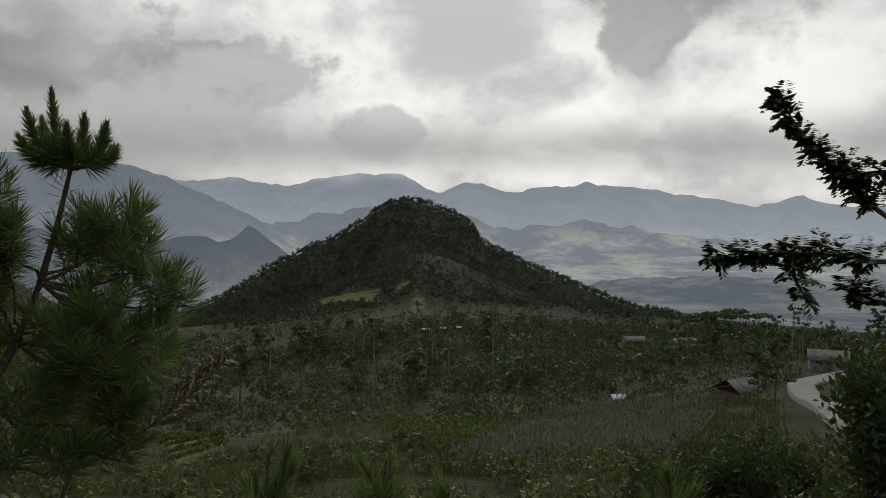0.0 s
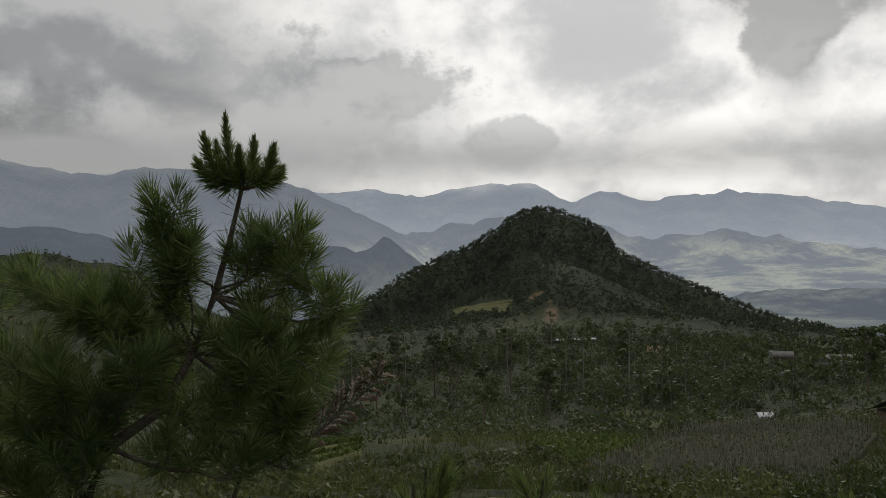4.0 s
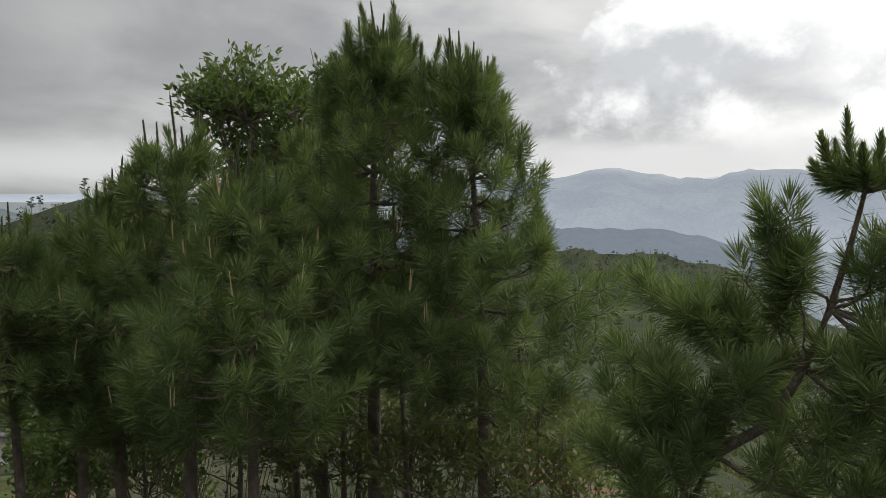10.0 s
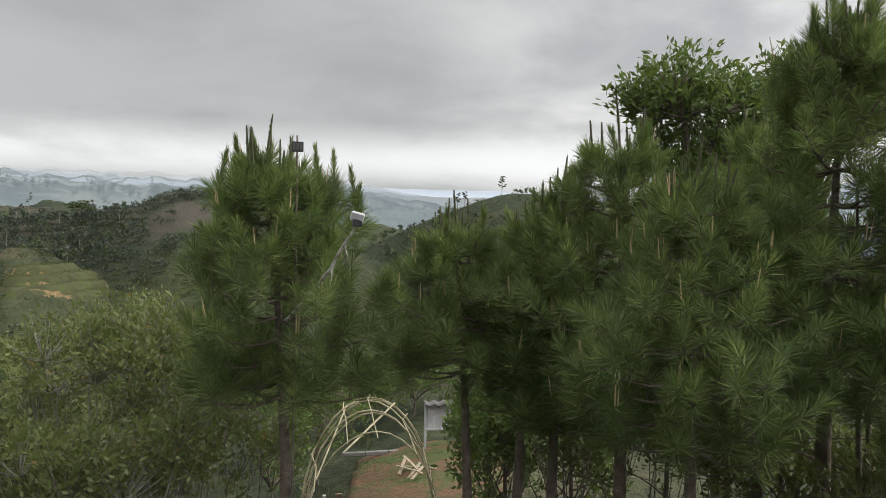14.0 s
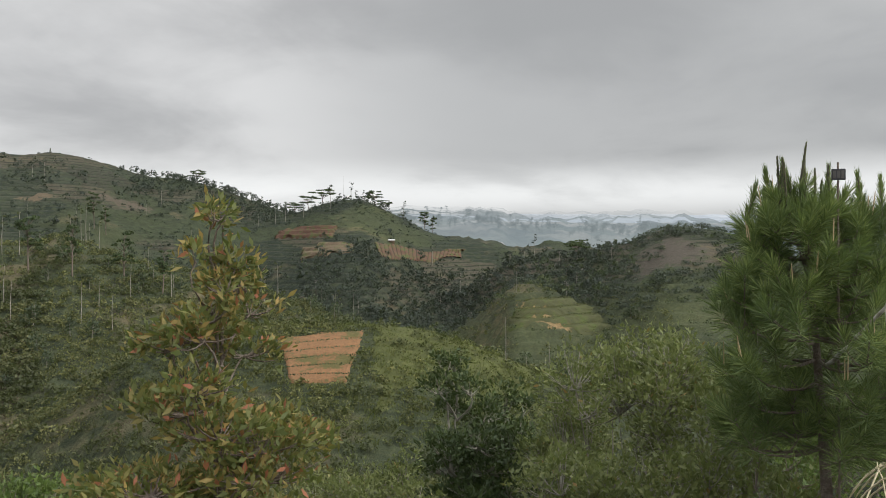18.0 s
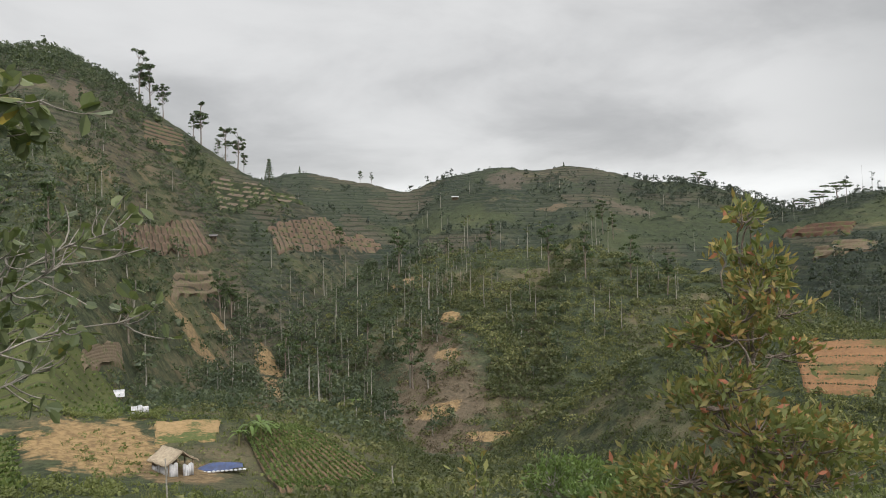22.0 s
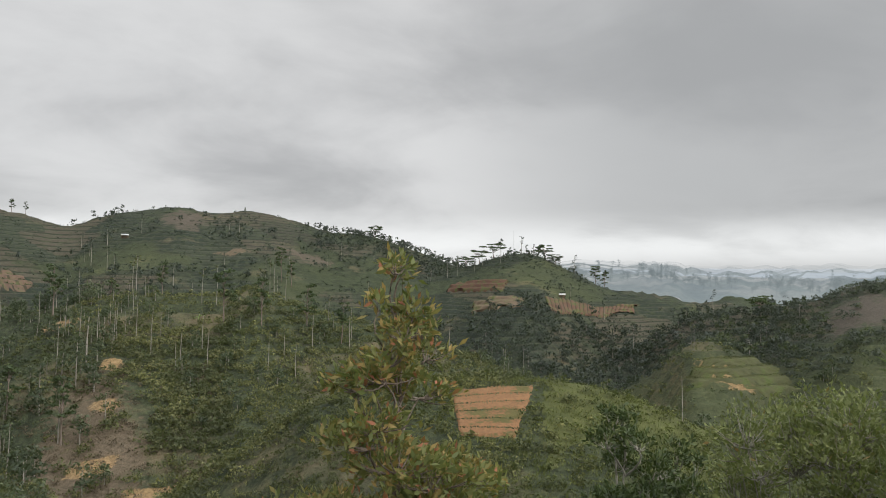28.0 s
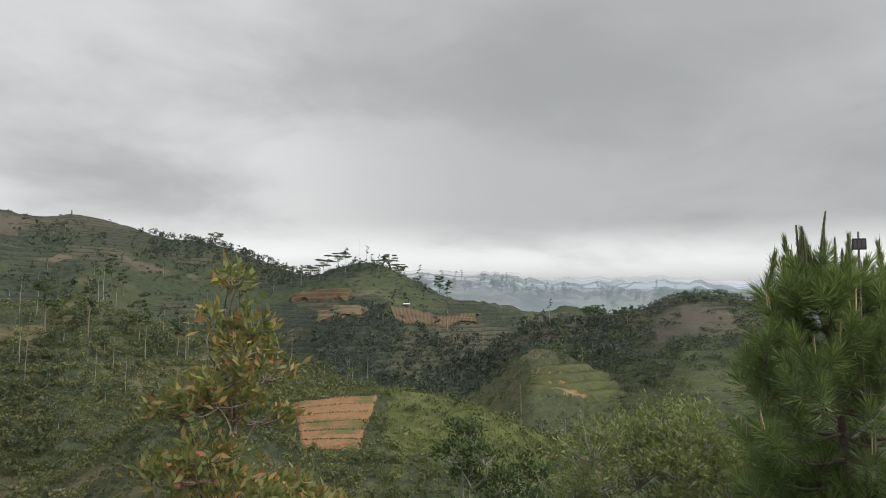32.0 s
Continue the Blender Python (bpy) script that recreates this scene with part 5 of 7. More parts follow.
def near_boughs():
    """The tree that stands beside the field view: boughs with large leaves, pale twigs."""
    rng = rng_of(93)
    foot = put_at(194, 3.7)
    top = thing("large_leaved_tree", foot, "tree with large leathery leaves, a few yellow, on pale twigs", "tree")
    o = np.array(foot)
    wood, twig, leaf = Heap(), Heap(), Heap()
    crown = np.array(spot(192, 0, 3.6)) - o
    wood.add(tube(bend((0, 0, -0.4), crown, (0, 0.1, 0), 8), np.linspace(0.09, 0.05, 8), 8))
    wood.add(tube(bend(crown, np.array(spot(190, 22, 3.5)) - o, (0, 0, 0), 6), np.linspace(0.05, 0.02, 6), 7))
    def ends(list_of):
        return [(spot(*a), spot(*b)) for a, b in list_of]
    high = ends((((190, 15, 3.8), (180.3, 17.5, 3.7)), ((190, 14, 3.8), (175.2, 19.2, 3.7)), ((190, 13, 3.8), (178.0, 14.0, 3.7)), ((190, 11, 3.8), (174.0, 11.2, 3.7)), ((190, 9, 3.8), (172.3, 10.4, 3.7)), ((190, 10, 3.7), (178.2, 8.4, 3.7)), ((190, 18, 3.7), (182.5, 13.0, 3.6)), ((190, 12, 3.8), (183.5, 8.0, 3.7)), ((191, 20, 3.8), (181, 21.0, 3.7)), ((190, 8, 3.7), (181, 5.0, 3.6))))
    lowb = ends((((191, -7.5, 3.8), (168.8, -3.0, 3.7)), ((191, -7.0, 3.8), (168.0, 1.4, 3.7)), ((191, -5, 3.8), (169.2, 2.6, 3.7)), ((191, -8.0, 3.8), (172.0, -4.6, 3.7)), ((191, -3, 3.8), (174.6, 1.0, 3.7)), ((191, -6, 3.8), (173.0, -1.5, 3.8)), ((191, 0, 3.8), (177.5, 3.0, 3.7)), ((191, -4, 3.7), (179, -2.0, 3.6))))
    for group_k, boughs in enumerate((high, lowb)):
        for a, b in boughs:
            a, b = np.array(a) - o, np.array(b) - o
            path = bend(a, b, (0, 0, -0.06 if group_k else 0.05), 12) + np.cumsum(rng.normal(size=(12, 3)) * 0.024, 0)
            wood.add(tube(bend(crown + (0, 0, 0.3 if not group_k else -0.3), a, (0, 0, 0), 4), np.linspace(0.03, 0.016, 4), 5))
            twig.add(tube(path, np.linspace(0.008, 0.0025, 12) * rng.uniform(0.8, 1.25, 12), 5))
            for _ in range(20 if group_k else 13):
                s = rng.uniform(0.3 if group_k else 0.45, 1.0)
                p = np.array([np.interp(s, np.linspace(0, 1, 12), path[:, i]) for i in range(3)])
                w = unit(unit(b - a) * 0.8 + scatter_dirs(rng, 1)[0] * 0.8 + np.array([0, 0, 0.2 if group_k else 0.0]))
                l = rng.uniform(0.08, 0.24)
                e = p + w * l
                twig.add(tube(bend(p, e, (rng.normal() * 0.04, rng.normal() * 0.04, -0.03), 5), np.linspace(0.004, 0.002, 5), 4))
                n = int(rng.integers(2, 5)) if group_k else int(rng.integers(5, 8))
                d = unit(scatter_dirs(rng, n) + w * 0.6 + np.array([0, 0, -0.35]))
                q = e - w * l * rng.uniform(0, 0.5, (n, 1))
                ll = rng.uniform(0.045, 0.085, n) if group_k else rng.uniform(0.065, 0.115, n)
                nor = scatter_dirs(rng, n)
                across = unit(np.cross(d, nor))
                # an oval blade of two quads, folded at the midrib
                for sign in (-1, 1):
                    v = np.stack([q, q + d * (ll * 0.35)[:, None] + sign * across * (ll * 0.27)[:, None], q + d * (ll * 0.72)[:, None] + sign * across * (ll * 0.3)[:, None], q + d * ll[:, None]], 1)
                    v[:, 1:3] += (np.cross(d, across) * (ll * 0.06)[:, None])[:, None]
                    leaf.add((v.reshape(-1, 3), np.arange(4 * n).reshape(n, 4)))
    child("trunk", wood.mesh("trunk", M_PALE, True), top)
    stuff(child("twig_framework", twig.mesh("twig_framework", M_LICHEN, True), top))
    stuff(child("leaves", leaf.mesh("leaves", M_BIGLEAF), top))


near_boughs()


def dead_stick():
    foot = put_at(-4.6, 5.0)
    top = thing("dead_stick", foot, "pale dead forked stick standing in the scrub", "branch")
    rng = rng_of(95)
    tip = np.array(spot(-4.3, -17.6, 5.0)) - np.array(foot)
    h = Heap()
    line = bend((0, 0, -0.3), tip, (0.05, 0, 0), 9) + np.cumsum(rng.normal(size=(9, 3)) * 0.008, 0)
    h.add(tube(line, np.linspace(0.016, 0.005, 9), 6))
    for k in (5, 6, 7):
        h.add(tube(bend(line[k], line[k] + np.array([rng.normal() * 0.07, rng.normal() * 0.07, 0.12]), (0, 0, 0.02), 4), [0.007, 0.005, 0.004, 0.002], 5))
    child("stem", h.mesh("stem", M_PALE, True), top)


dead_stick()


# slender dark stems between the pines
for s_s, (b_s, d_s, e_s) in enumerate(((49.6, 8.6, 2), (50.9, 8.3, 3), (51.7, 8.8, 2), (55.2, 8.6, 3), (56.2, 9.2, 2), (58.6, 8.4, 1), (59.8, 9.0, 2), (64.4, 8.8, 0), (69.0, 9.4, -1), (44.2, 8.2, -4), (41.8, 8.6, -6))):
    foot_s = put_at(b_s, d_s)
    rng_s = rng_of(500 + s_s)
    top_s = thing("slender_stem", foot_s, "slender dark stem leaning among the pines", "sapling", "slender stems among the pines")
    tip_s = np.array(spot(b_s + rng_s.uniform(-1.5, 1.5), e_s, d_s)) - np.array(foot_s)
    hs = Heap()
    line_s = bend((0, 0, -0.4), tip_s, (rng_s.normal() * 0.15, rng_s.normal() * 0.15, 0), 9)
    hs.add(tube(line_s, np.linspace(rng_s.uniform(0.03, 0.055), 0.012, 9), 6))
    for k_s in range(5):
        p_s = along_line(line_s, rng_s.uniform(0.25, 0.8))
        hs.add(tube(bend(p_s, p_s + np.array([rng_s.normal() * 0.5, rng_s.normal() * 0.5, 0.35]), (0, 0, 0.05), 4), [0.012, 0.009, 0.006, 0.004], 4))
    child("stem", hs.mesh("stem", M_BARK, True), top_s)


# ---- fields, bare cuts and paths on the slopes ----
def soil(name, a, b, c, grass=0.25):
    """Worked earth: clods, damp and dry streaks, weeds coming through."""
    def build(n, bsdf, out):
        co = coords(n)
        f = n.noise(co, 0.25, 5.0, 0.6)
        g = n.noise(co, 1.6, 6.0, 0.7)
        h = n.noise(co, 5.0, 4.0, 0.7)
        col = n.mix(n.ramp(f, 0.35, 0.65), a, b)
        col = n.mix(n.ramp(g, 0.35, 0.7, 0.0, 0.6), col, c)
        col = n.mix(n.math("MULTIPLY", n.ramp(n.math("ADD", f, n.math("MULTIPLY", g, 0.6)), 0.80, 0.92), min(1.0, grass * 2.4)), col, n.mix(n.ramp(h, 0.35, 0.65), (0.04, 0.055, 0.02), (0.085, 0.105, 0.036)))
        col = n.mix(n.ramp(h, 0.5, 0.7, 0.0, 0.5), col, tuple(0.45 * v for v in c))
        n.put(col, bsdf.inputs["Base Color"])
        bump(n, bsdf, n.math("ADD", g, n.math("MULTIPLY", h, 0.5)), 0.9, 0.12)
    return material(name, build, 0.95, 0.1)


M_RED = soil("red_brown_soil", (0.088, 0.050, 0.036), (0.115, 0.067, 0.048), (0.055, 0.037, 0.027), 0.4)
M_TAN = soil("tan_soil", (0.27, 0.185, 0.095), (0.21, 0.14, 0.072), (0.13, 0.10, 0.05), 0.4)
M_ORANGE = soil("orange_subsoil", (0.205, 0.115, 0.058), (0.165, 0.092, 0.048), (0.11, 0.067, 0.040), 0.3)
M_BROWN = soil("grey_brown_soil", (0.12, 0.092, 0.064), (0.165, 0.125, 0.088), (0.072, 0.058, 0.038), 0.4)
M_SCAR = soil("eroded_brown_earth", (0.135, 0.092, 0.06), (0.185, 0.12, 0.075), (0.075, 0.06, 0.038), 0.5)
M_FURROW = soil("furrowed_brown_soil", (0.100, 0.068, 0.050), (0.135, 0.093, 0.070), (0.062, 0.046, 0.034), 0.2)
M_STEPS = soil("pale_terrace_soil", (0.145, 0.112, 0.088), (0.19, 0.148, 0.118), (0.07, 0.058, 0.043), 0.45)
M_EARTH = soil("trodden_red_earth", (0.105, 0.062, 0.040), (0.135, 0.080, 0.050), (0.070, 0.058, 0.033), 0.42)
M_CROP = soil("cropped_soil", (0.07, 0.085, 0.03), (0.11, 0.115, 0.045), (0.15, 0.115, 0.06), 0.2)
M_GRASS = soil("pasture", (0.052, 0.060, 0.022), (0.080, 0.086, 0.032), (0.038, 0.044, 0.018), 0.1)
M_MOUND = soil("olive_terrace", (0.060, 0.064, 0.032), (0.080, 0.080, 0.040), (0.045, 0.050, 0.028), 0.4)
M_RISER = soil("grassy_riser", (0.020, 0.028, 0.015), (0.038, 0.048, 0.023), (0.032, 0.034, 0.020), 0.3)
# darker soil that stands in for shade down in the furrows
M_FURROW_SHADE = soil("furrow_shade_soil", (0.040, 0.034, 0.024), (0.058, 0.046, 0.032), (0.034, 0.036, 0.020), 0.3)
M_BEANS = soil("dark_weedy_soil", (0.062, 0.054, 0.036), (0.080, 0.068, 0.046), (0.045, 0.048, 0.026), 0.45)
M_ROWCROP = leaves("row_crops", (0.040, 0.062, 0.020), (0.075, 0.105, 0.030), (0.125, 0.155, 0.048), 0.25)


def field(name, label, corners, mat, rows=0, way="v", ridge=0.25, lift=0.35, dense=36, ragged=0.04, bed=None, wild=False, ledges=False):
    """A plot draped over the ground between four corners (bearing, distance: far side first), with raised beds or small terraces."""
    if name not in ("field_21", "field_23"):
        PLOTS.append(("wild" if wild else "plot", [tuple(p) for p in corners]))
    nu = nv = dense
    per_row = 8 if ledges else 6
    if wild:
        nu = nv = 60
    elif rows:
        nu, nv = (dense, rows * per_row + 1) if way == "v" else (rows * per_row + 1, dense)
    u, v = np.meshgrid(np.linspace(0, 1, nu), np.linspace(0, 1, nv), indexing="ij")
    c = np.array(corners, float)
    pb = [(c[0] * (1 - u[..., None]) + c[1] * u[..., None]) * (1 - v[..., None]) + (c[3] * (1 - u[..., None]) + c[2] * u[..., None]) * v[..., None]][0]
    seed = int(abs(c.sum() * 13)) % 977
    edge = np.minimum(np.minimum(u, 1 - u), np.minimum(v, 1 - v))
    b = pb[..., 0] + ragged * 3 * value_noise(u * 9, v * 9, seed) * (1 - smooth(edge, 0, 0.15))
    r = pb[..., 1] * (1 + ragged * 0.25 * value_noise(u * 8 + 40, v * 8, seed) * (1 - smooth(edge, 0, 0.15)))
    z = land(b, r) + lift
    if rows:
        t = (v if way == "v" else u) * rows
        z = z + ridge * (smooth(t - np.floor(t), 0.75, 0.98) if ledges else np.abs(np.sin(np.pi * t)) ** 0.8)
    z = z - (lift + 0.6) * (edge < 1e-6)
    p = np.stack([-np.sin(np.radians(b)) * r, np.cos(np.radians(b)) * r, z], -1).reshape(-1, 3)
    i = np.arange(nu * nv).reshape(nu, nv)
    q = np.stack([i[:-1, :-1], i[:-1, 1:], i[1:, 1:], i[1:, :-1]], -1).reshape(-1, 4)
    if wild:
        # an uneven outline, with islands of turf
        worn = smooth(edge, 0, 0.3) + 0.75 * fbm(u * 7, v * 7, seed, 4)
        q = q[(worn[:-1, :-1].ravel() > 0.3)]
    me = mesh_of(name, p, q, mat, False)
    if rows and not wild and not (ledges and bed):
        # grassy risers between ledges, darker soil painting the shade of furrows between beds
        across = np.tile(np.arange(nv - 1), nu - 1) if way == "v" else np.repeat(np.arange(nu - 1), nv - 1)
        step = across % per_row
        me.materials.append(M_RISER if ledges else M_FURROW_SHADE)
        me.polygons.foreach_set("material_index", ((step >= per_row - 2) if ledges else (step == 0)).astype(np.int32))
    ob = tagged(new(name, me), label, "field", kind="structure")
    if bed:
        # plants along the beds
        rng = rng_of(seed)
        per, size, mat_b = bed
        heap = Heap()
        for k in range(rows):
            t = (k + 0.5) / rows
            s = (np.arange(per) + rng.uniform(0.2, 0.8, per)) / per
            uu, vv = (s, np.full(per, t)) if way == "v" else (np.full(per, t), s)
            cc = (c[0] * (1 - uu[:, None]) + c[1] * uu[:, None]) * (1 - vv[:, None]) + (c[3] * (1 - uu[:, None]) + c[2] * uu[:, None]) * vv[:, None]
            zz = land(cc[:, 0], cc[:, 1]) + lift + ridge
            a = np.radians(cc[:, 0])
            base = np.stack([-np.sin(a) * cc[:, 1], np.cos(a) * cc[:, 1], zz], 1)
            n = 6
            d = unit(scatter_dirs(rng, per * n) + np.array([0, 0, 0.8]))
            l = size * rng.uniform(0.6, 1.2, per * n)
            heap.add(cards(np.repeat(base, n, 0) + d * (l / 2)[:, None], d, unit(np.cross(d, scatter_dirs(rng, per * n))), l, l * 0.6, 0.1))
        stuff(child("crops", heap.mesh("crops", mat_b), ob))
    return ob


# the terraced hillsides
field("field_1", "red-brown dug plot with raised beds on the hillside", ((168.4, 199), (163.6, 289), (162.3, 273), (168.4, 183)), M_FURROW, 15, "u", 1.1, 0.6, 24)
field("field_2", "bare terraced scar high on the hill", ((166.8, 380), (164.1, 412), (163.9, 374), (166.5, 341)), M_FURROW, 7, "v", 1.6, 0.7, ledges=True)
field("field_3", "stepped brown terraces under the ridge trees", ((162.4, 368), (159.3, 404), (156.0, 424), (161.9, 332)), M_STEPS, 10, "v", 1.9, 0.7, ledges=True)
field("field_4", "grey-brown plot with crop beds", ((158.7, 348), (152.2, 470), (150.6, 450), (158.1, 318)), M_FURROW, 12, "u", 0.5, 0.6, bed=(16, 0.8, M_WOODS))
field("field_5", "small dark-brown dug plot", ((164.8, 222), (162.5, 257), (161.9, 242), (165.2, 196)), M_BROWN, 6, "v", 0.3, 0.5)
field("field_10", "small brown ribbed plot", ((170.8, 121), (168.2, 143), (168.0, 136), (170.6, 115)), M_BROWN, 7, "v", 0.35, 0.4, 18)
# the shelf with the field hut
field("field_13", "tan ribbed plot beside the banana plants", ((166.4, 94), (161.9, 95), (162.3, 88), (166.4, 86.5)), M_TAN, 0, "u", 0.06, 0.12, 30)
field("field_14", "green crop rows on the rounded shelf end", ((160.7, 90), (156.7, 97), (149.4, 86), (158.2, 72)), M_SCAR, 16, "u", 0.35, 0.15, 20, bed=(80, 0.34, M_ROWCROP))
field("field_15", "green vegetable plot beside the dark tree", ((185.0, 85), (174.5, 88), (174.0, 69), (185, 68)), M_GRASS, 12, "v", 0.15, 0.12, 26, bed=(52, 0.45, M_ROWCROP))
field("field_16", "bright green pasture along the shelf's back", ((185, 130), (168.4, 122), (167.6, 98), (185, 96)), M_GRASS, 8, "v", 0.12, 0.2, 30, bed=(60, 0.45, M_ROWCROP))
# the middle slopes
field("cut_1", "cut orange earth bank with level ledges", ((123.4, 124), (117.3, 126), (118.6, 107), (122.8, 108)), M_ORANGE, 6, "v", 0.4, 0.25, 22, 0.03, bed=(26, 0.28, M_WOODS), ledges=True)
field("field_17", "red earth terrace below the flat-topped trees", ((123.2, 501), (119.2, 466), (119.6, 446), (123.7, 484)), M_RED, 3, "v", 0.6, 0.7)
field("field_18", "red ribbed plot on the ridge", ((121.8, 443), (118.1, 427), (118.2, 409), (121.8, 424)), M_BROWN, 8, "v", 0.6, 0.6)
field("field_19", "long red ploughed strip on the ridge", ((116.7, 440), (110.3, 515), (110.7, 493), (116.3, 422)), M_RED, 22, "u", 0.5, 0.5)
field("field_20", "olive crop plot on the pointed mound", ((106.8, 262), (102.0, 296), (100.0, 270), (108.3, 247)), M_MOUND, 12, "v", 0.5, 0.4, 24, bed=(60, 0.32, M_SCRUB), ledges=True)
field("field_21", "light green grassy crown of the mound", ((118.8, 150), (103.5, 142), (104.0, 112), (117.6, 98)), M_GRASS, 0, "v", 0, 0.1, 40, 0.3, wild=True)
# the valley below the first view
field("field_22", "green vegetable beds in the valley", ((3.6, 69), (-3.1, 104), (-4.8, 71), (-0.1, 54)), M_CROP, 16, "u", 0.25, 0.2, 22, bed=(30, 0.45, M_ROWCROP))
field("field_23", "light green grassy rise", ((-0.7, 165), (-3.1, 181), (-8.4, 128), (-4.0, 109)), M_GRASS, 0, "v", 0, 0.3, 20)
field("field_24", "brushy terraced plot below the leaning pine", ((20.2, 125), (15.9, 107), (15.0, 67), (18.6, 56)), M_CROP, 12, "v", 0.3, 0.25, 20, bed=(26, 0.5, M_ROWCROP))
field("field_26", "pale terrace strip on the cone-shaped hill", ((9.0, 640), (4.4, 590), (4.6, 556), (8.6, 604)), M_CROP, 4, "v", 0.6, 0.8, 20)
field("field_27", "pale terrace strip at the hill's foot", ((-4.7, 350), (-8.1, 362), (-7.9, 331), (-4.7, 328)), M_TAN, 3, "v", 0.4, 0.6, 20)
field("field_28", "dark soil of the staked bean field", ((-9.6, 100), (-19.2, 76), (-16.5, 32), (-0.5, 40)), M_BEANS, 26, "u", 0.25, 0.2, 24)
field("clearing_1", "trodden orange soil under the pines", ((84.5, 22), (73.0, 22), (73.0, 13.0), (86.0, 13.5)), M_EARTH, 0, "v", 0, 0.05, 24, 0.1)
field("clearing_2", "orange soil at the edge of the pines", ((45.5, 22), (36.0, 23), (36.0, 17.5), (45.5, 17)), M_EARTH, 0, "v", 0, 0.05, 20, 0.1)

# ---- the road and buildings below the first view ----
M_CONCRETE = plain("worn_concrete", (0.22, 0.21, 0.20), (0.16, 0.155, 0.145), 0.5, relief=0.3, fine=9)
M_SHEET = plain("weathered_roof_sheets", (0.13, 0.125, 0.12), (0.075, 0.07, 0.068), 0.9, 0.8, 0.15, relief=0.2)
M_PLASTER = plain("grey_blue_plaster", (0.30, 0.34, 0.37), (0.24, 0.27, 0.29), 1.2)
M_WHITE = plain("white_sheeting", (0.48, 0.48, 0.49), (0.30, 0.30, 0.31), 2.0, 0.7)
M_BOARD = plain("weathered_boards", (0.22, 0.17, 0.12), (0.13, 0.10, 0.07), 3.0)
M_THATCH = plain("pale_thatch", (0.36, 0.30, 0.22), (0.25, 0.20, 0.14), 4.0, relief=0.8, size=0.05)
M_BLUE = plain("blue_tarpaulin", (0.012, 0.032, 0.11), (0.007, 0.016, 0.055), 2.5, 0.35, 0.5)
M_BAMBOO = plain("dry_bamboo", (0.44, 0.39, 0.26), (0.30, 0.25, 0.15), 6.0, 0.5, 0.4)
M_BLACK = plain("black_panel", (0.02, 0.02, 0.024), (0.035, 0.035, 0.04), 8.0, 0.3, 0.5)
M_YELLOW = plain("yellow_plastic", (0.6, 0.45, 0.03), (0.5, 0.36, 0.03), 6.0, 0.4)


def road():
    line = np.array(((-26.6, 122), (-25.4, 115), (-24.2, 106), (-24.6, 92), (-25.7, 80), (-27.0, 67), (-28.6, 58), (-32, 48), (-38, 42)), float)
    t = np.linspace(0, 1, 70)
    k = np.linspace(0, 1, len(line))
    b, r = hermite(t, k, line[:, 0]), hermite(t, k, line[:, 1])
    p = np.stack([-np.sin(np.radians(b)) * r, np.cos(np.radians(b)) * r], 1)
    d = unit(np.gradient(p, axis=0))
    side = np.stack([-d[:, 1], d[:, 0]], 1)
    z0 = land(b, r)
    PLOTS.append(("spots", (p[:, 0], p[:, 1], 3.4)))
    z0 = np.convolve(np.pad(z0, 4, "edge"), np.ones(9) / 9, "valid") + 0.45
    rows = []
    for w, dz in ((-1.5, -1.2), (-1.5, 0), (-1.25, 0.03), (0, 0.06), (1.25, 0.03), (1.5, 0), (1.5, -1.2)):
        rows.append(np.concatenate([p + side * w, (z0 + dz)[:, None]], 1))
    v = np.stack(rows, 1)
    i = np.arange(v.shape[0] * v.shape[1]).reshape(v.shape[:2])
    q = np.stack([i[:-1, :-1], i[:-1, 1:], i[1:, 1:], i[1:, :-1]], -1).reshape(-1, 4)
    tagged(new("road", mesh_of("road", v.reshape(-1, 3), q, M_CONCRETE)), "winding pale concrete village road", "road", kind="structure")


road()


def box(x0, x1, y0, y1, z0, z1, bevel=0.0):
    bm = bmesh.new()
    bmesh.ops.create_cube(bm, size=1)
    bmesh.ops.scale(bm, vec=(x1 - x0, y1 - y0, z1 - z0), verts=bm.verts)
    bmesh.ops.translate(bm, vec=((x0 + x1) / 2, (y0 + y1) / 2, (z0 + z1) / 2), verts=bm.verts)
    if bevel:
        bmesh.ops.bevel(bm, geom=bm.edges[:], offset=bevel, segments=1, affect="EDGES")
    return bm


def roof_slab(w, d, z, rise, over, side, ribs=7):
    """One slope of a pitched roof of corrugated sheets; side -1 or 1."""
    n = ribs * 4
    x = np.linspace(-w / 2 - over, w / 2 + over, n + 1)
    wave = 0.03 * np.cos(np.arange(n + 1) / 4 * 2 * np.pi * 1.0)
    rows = []
    for y, zz in ((0.0, z + rise), (side * (d / 2 + over), z - rise * over / (d / 2))):
        for th in (0.05, 0.0):
            rows.append(np.stack([x, np.full(n + 1, y), zz + wave + th], 1))
    top0, bot0, top1, bot1 = rows
    v = np.concatenate([top0, top1, bot1, bot0])
    i = np.arange(4 * (n + 1)).reshape(4, n + 1)
    q = []
    for a, b in ((0, 1), (1, 2), (2, 3), (3, 0)):
        q.append(np.stack([i[a, :-1], i[b, :-1], i[b, 1:], i[a, 1:]], -1))
    return v, np.concatenate(q)


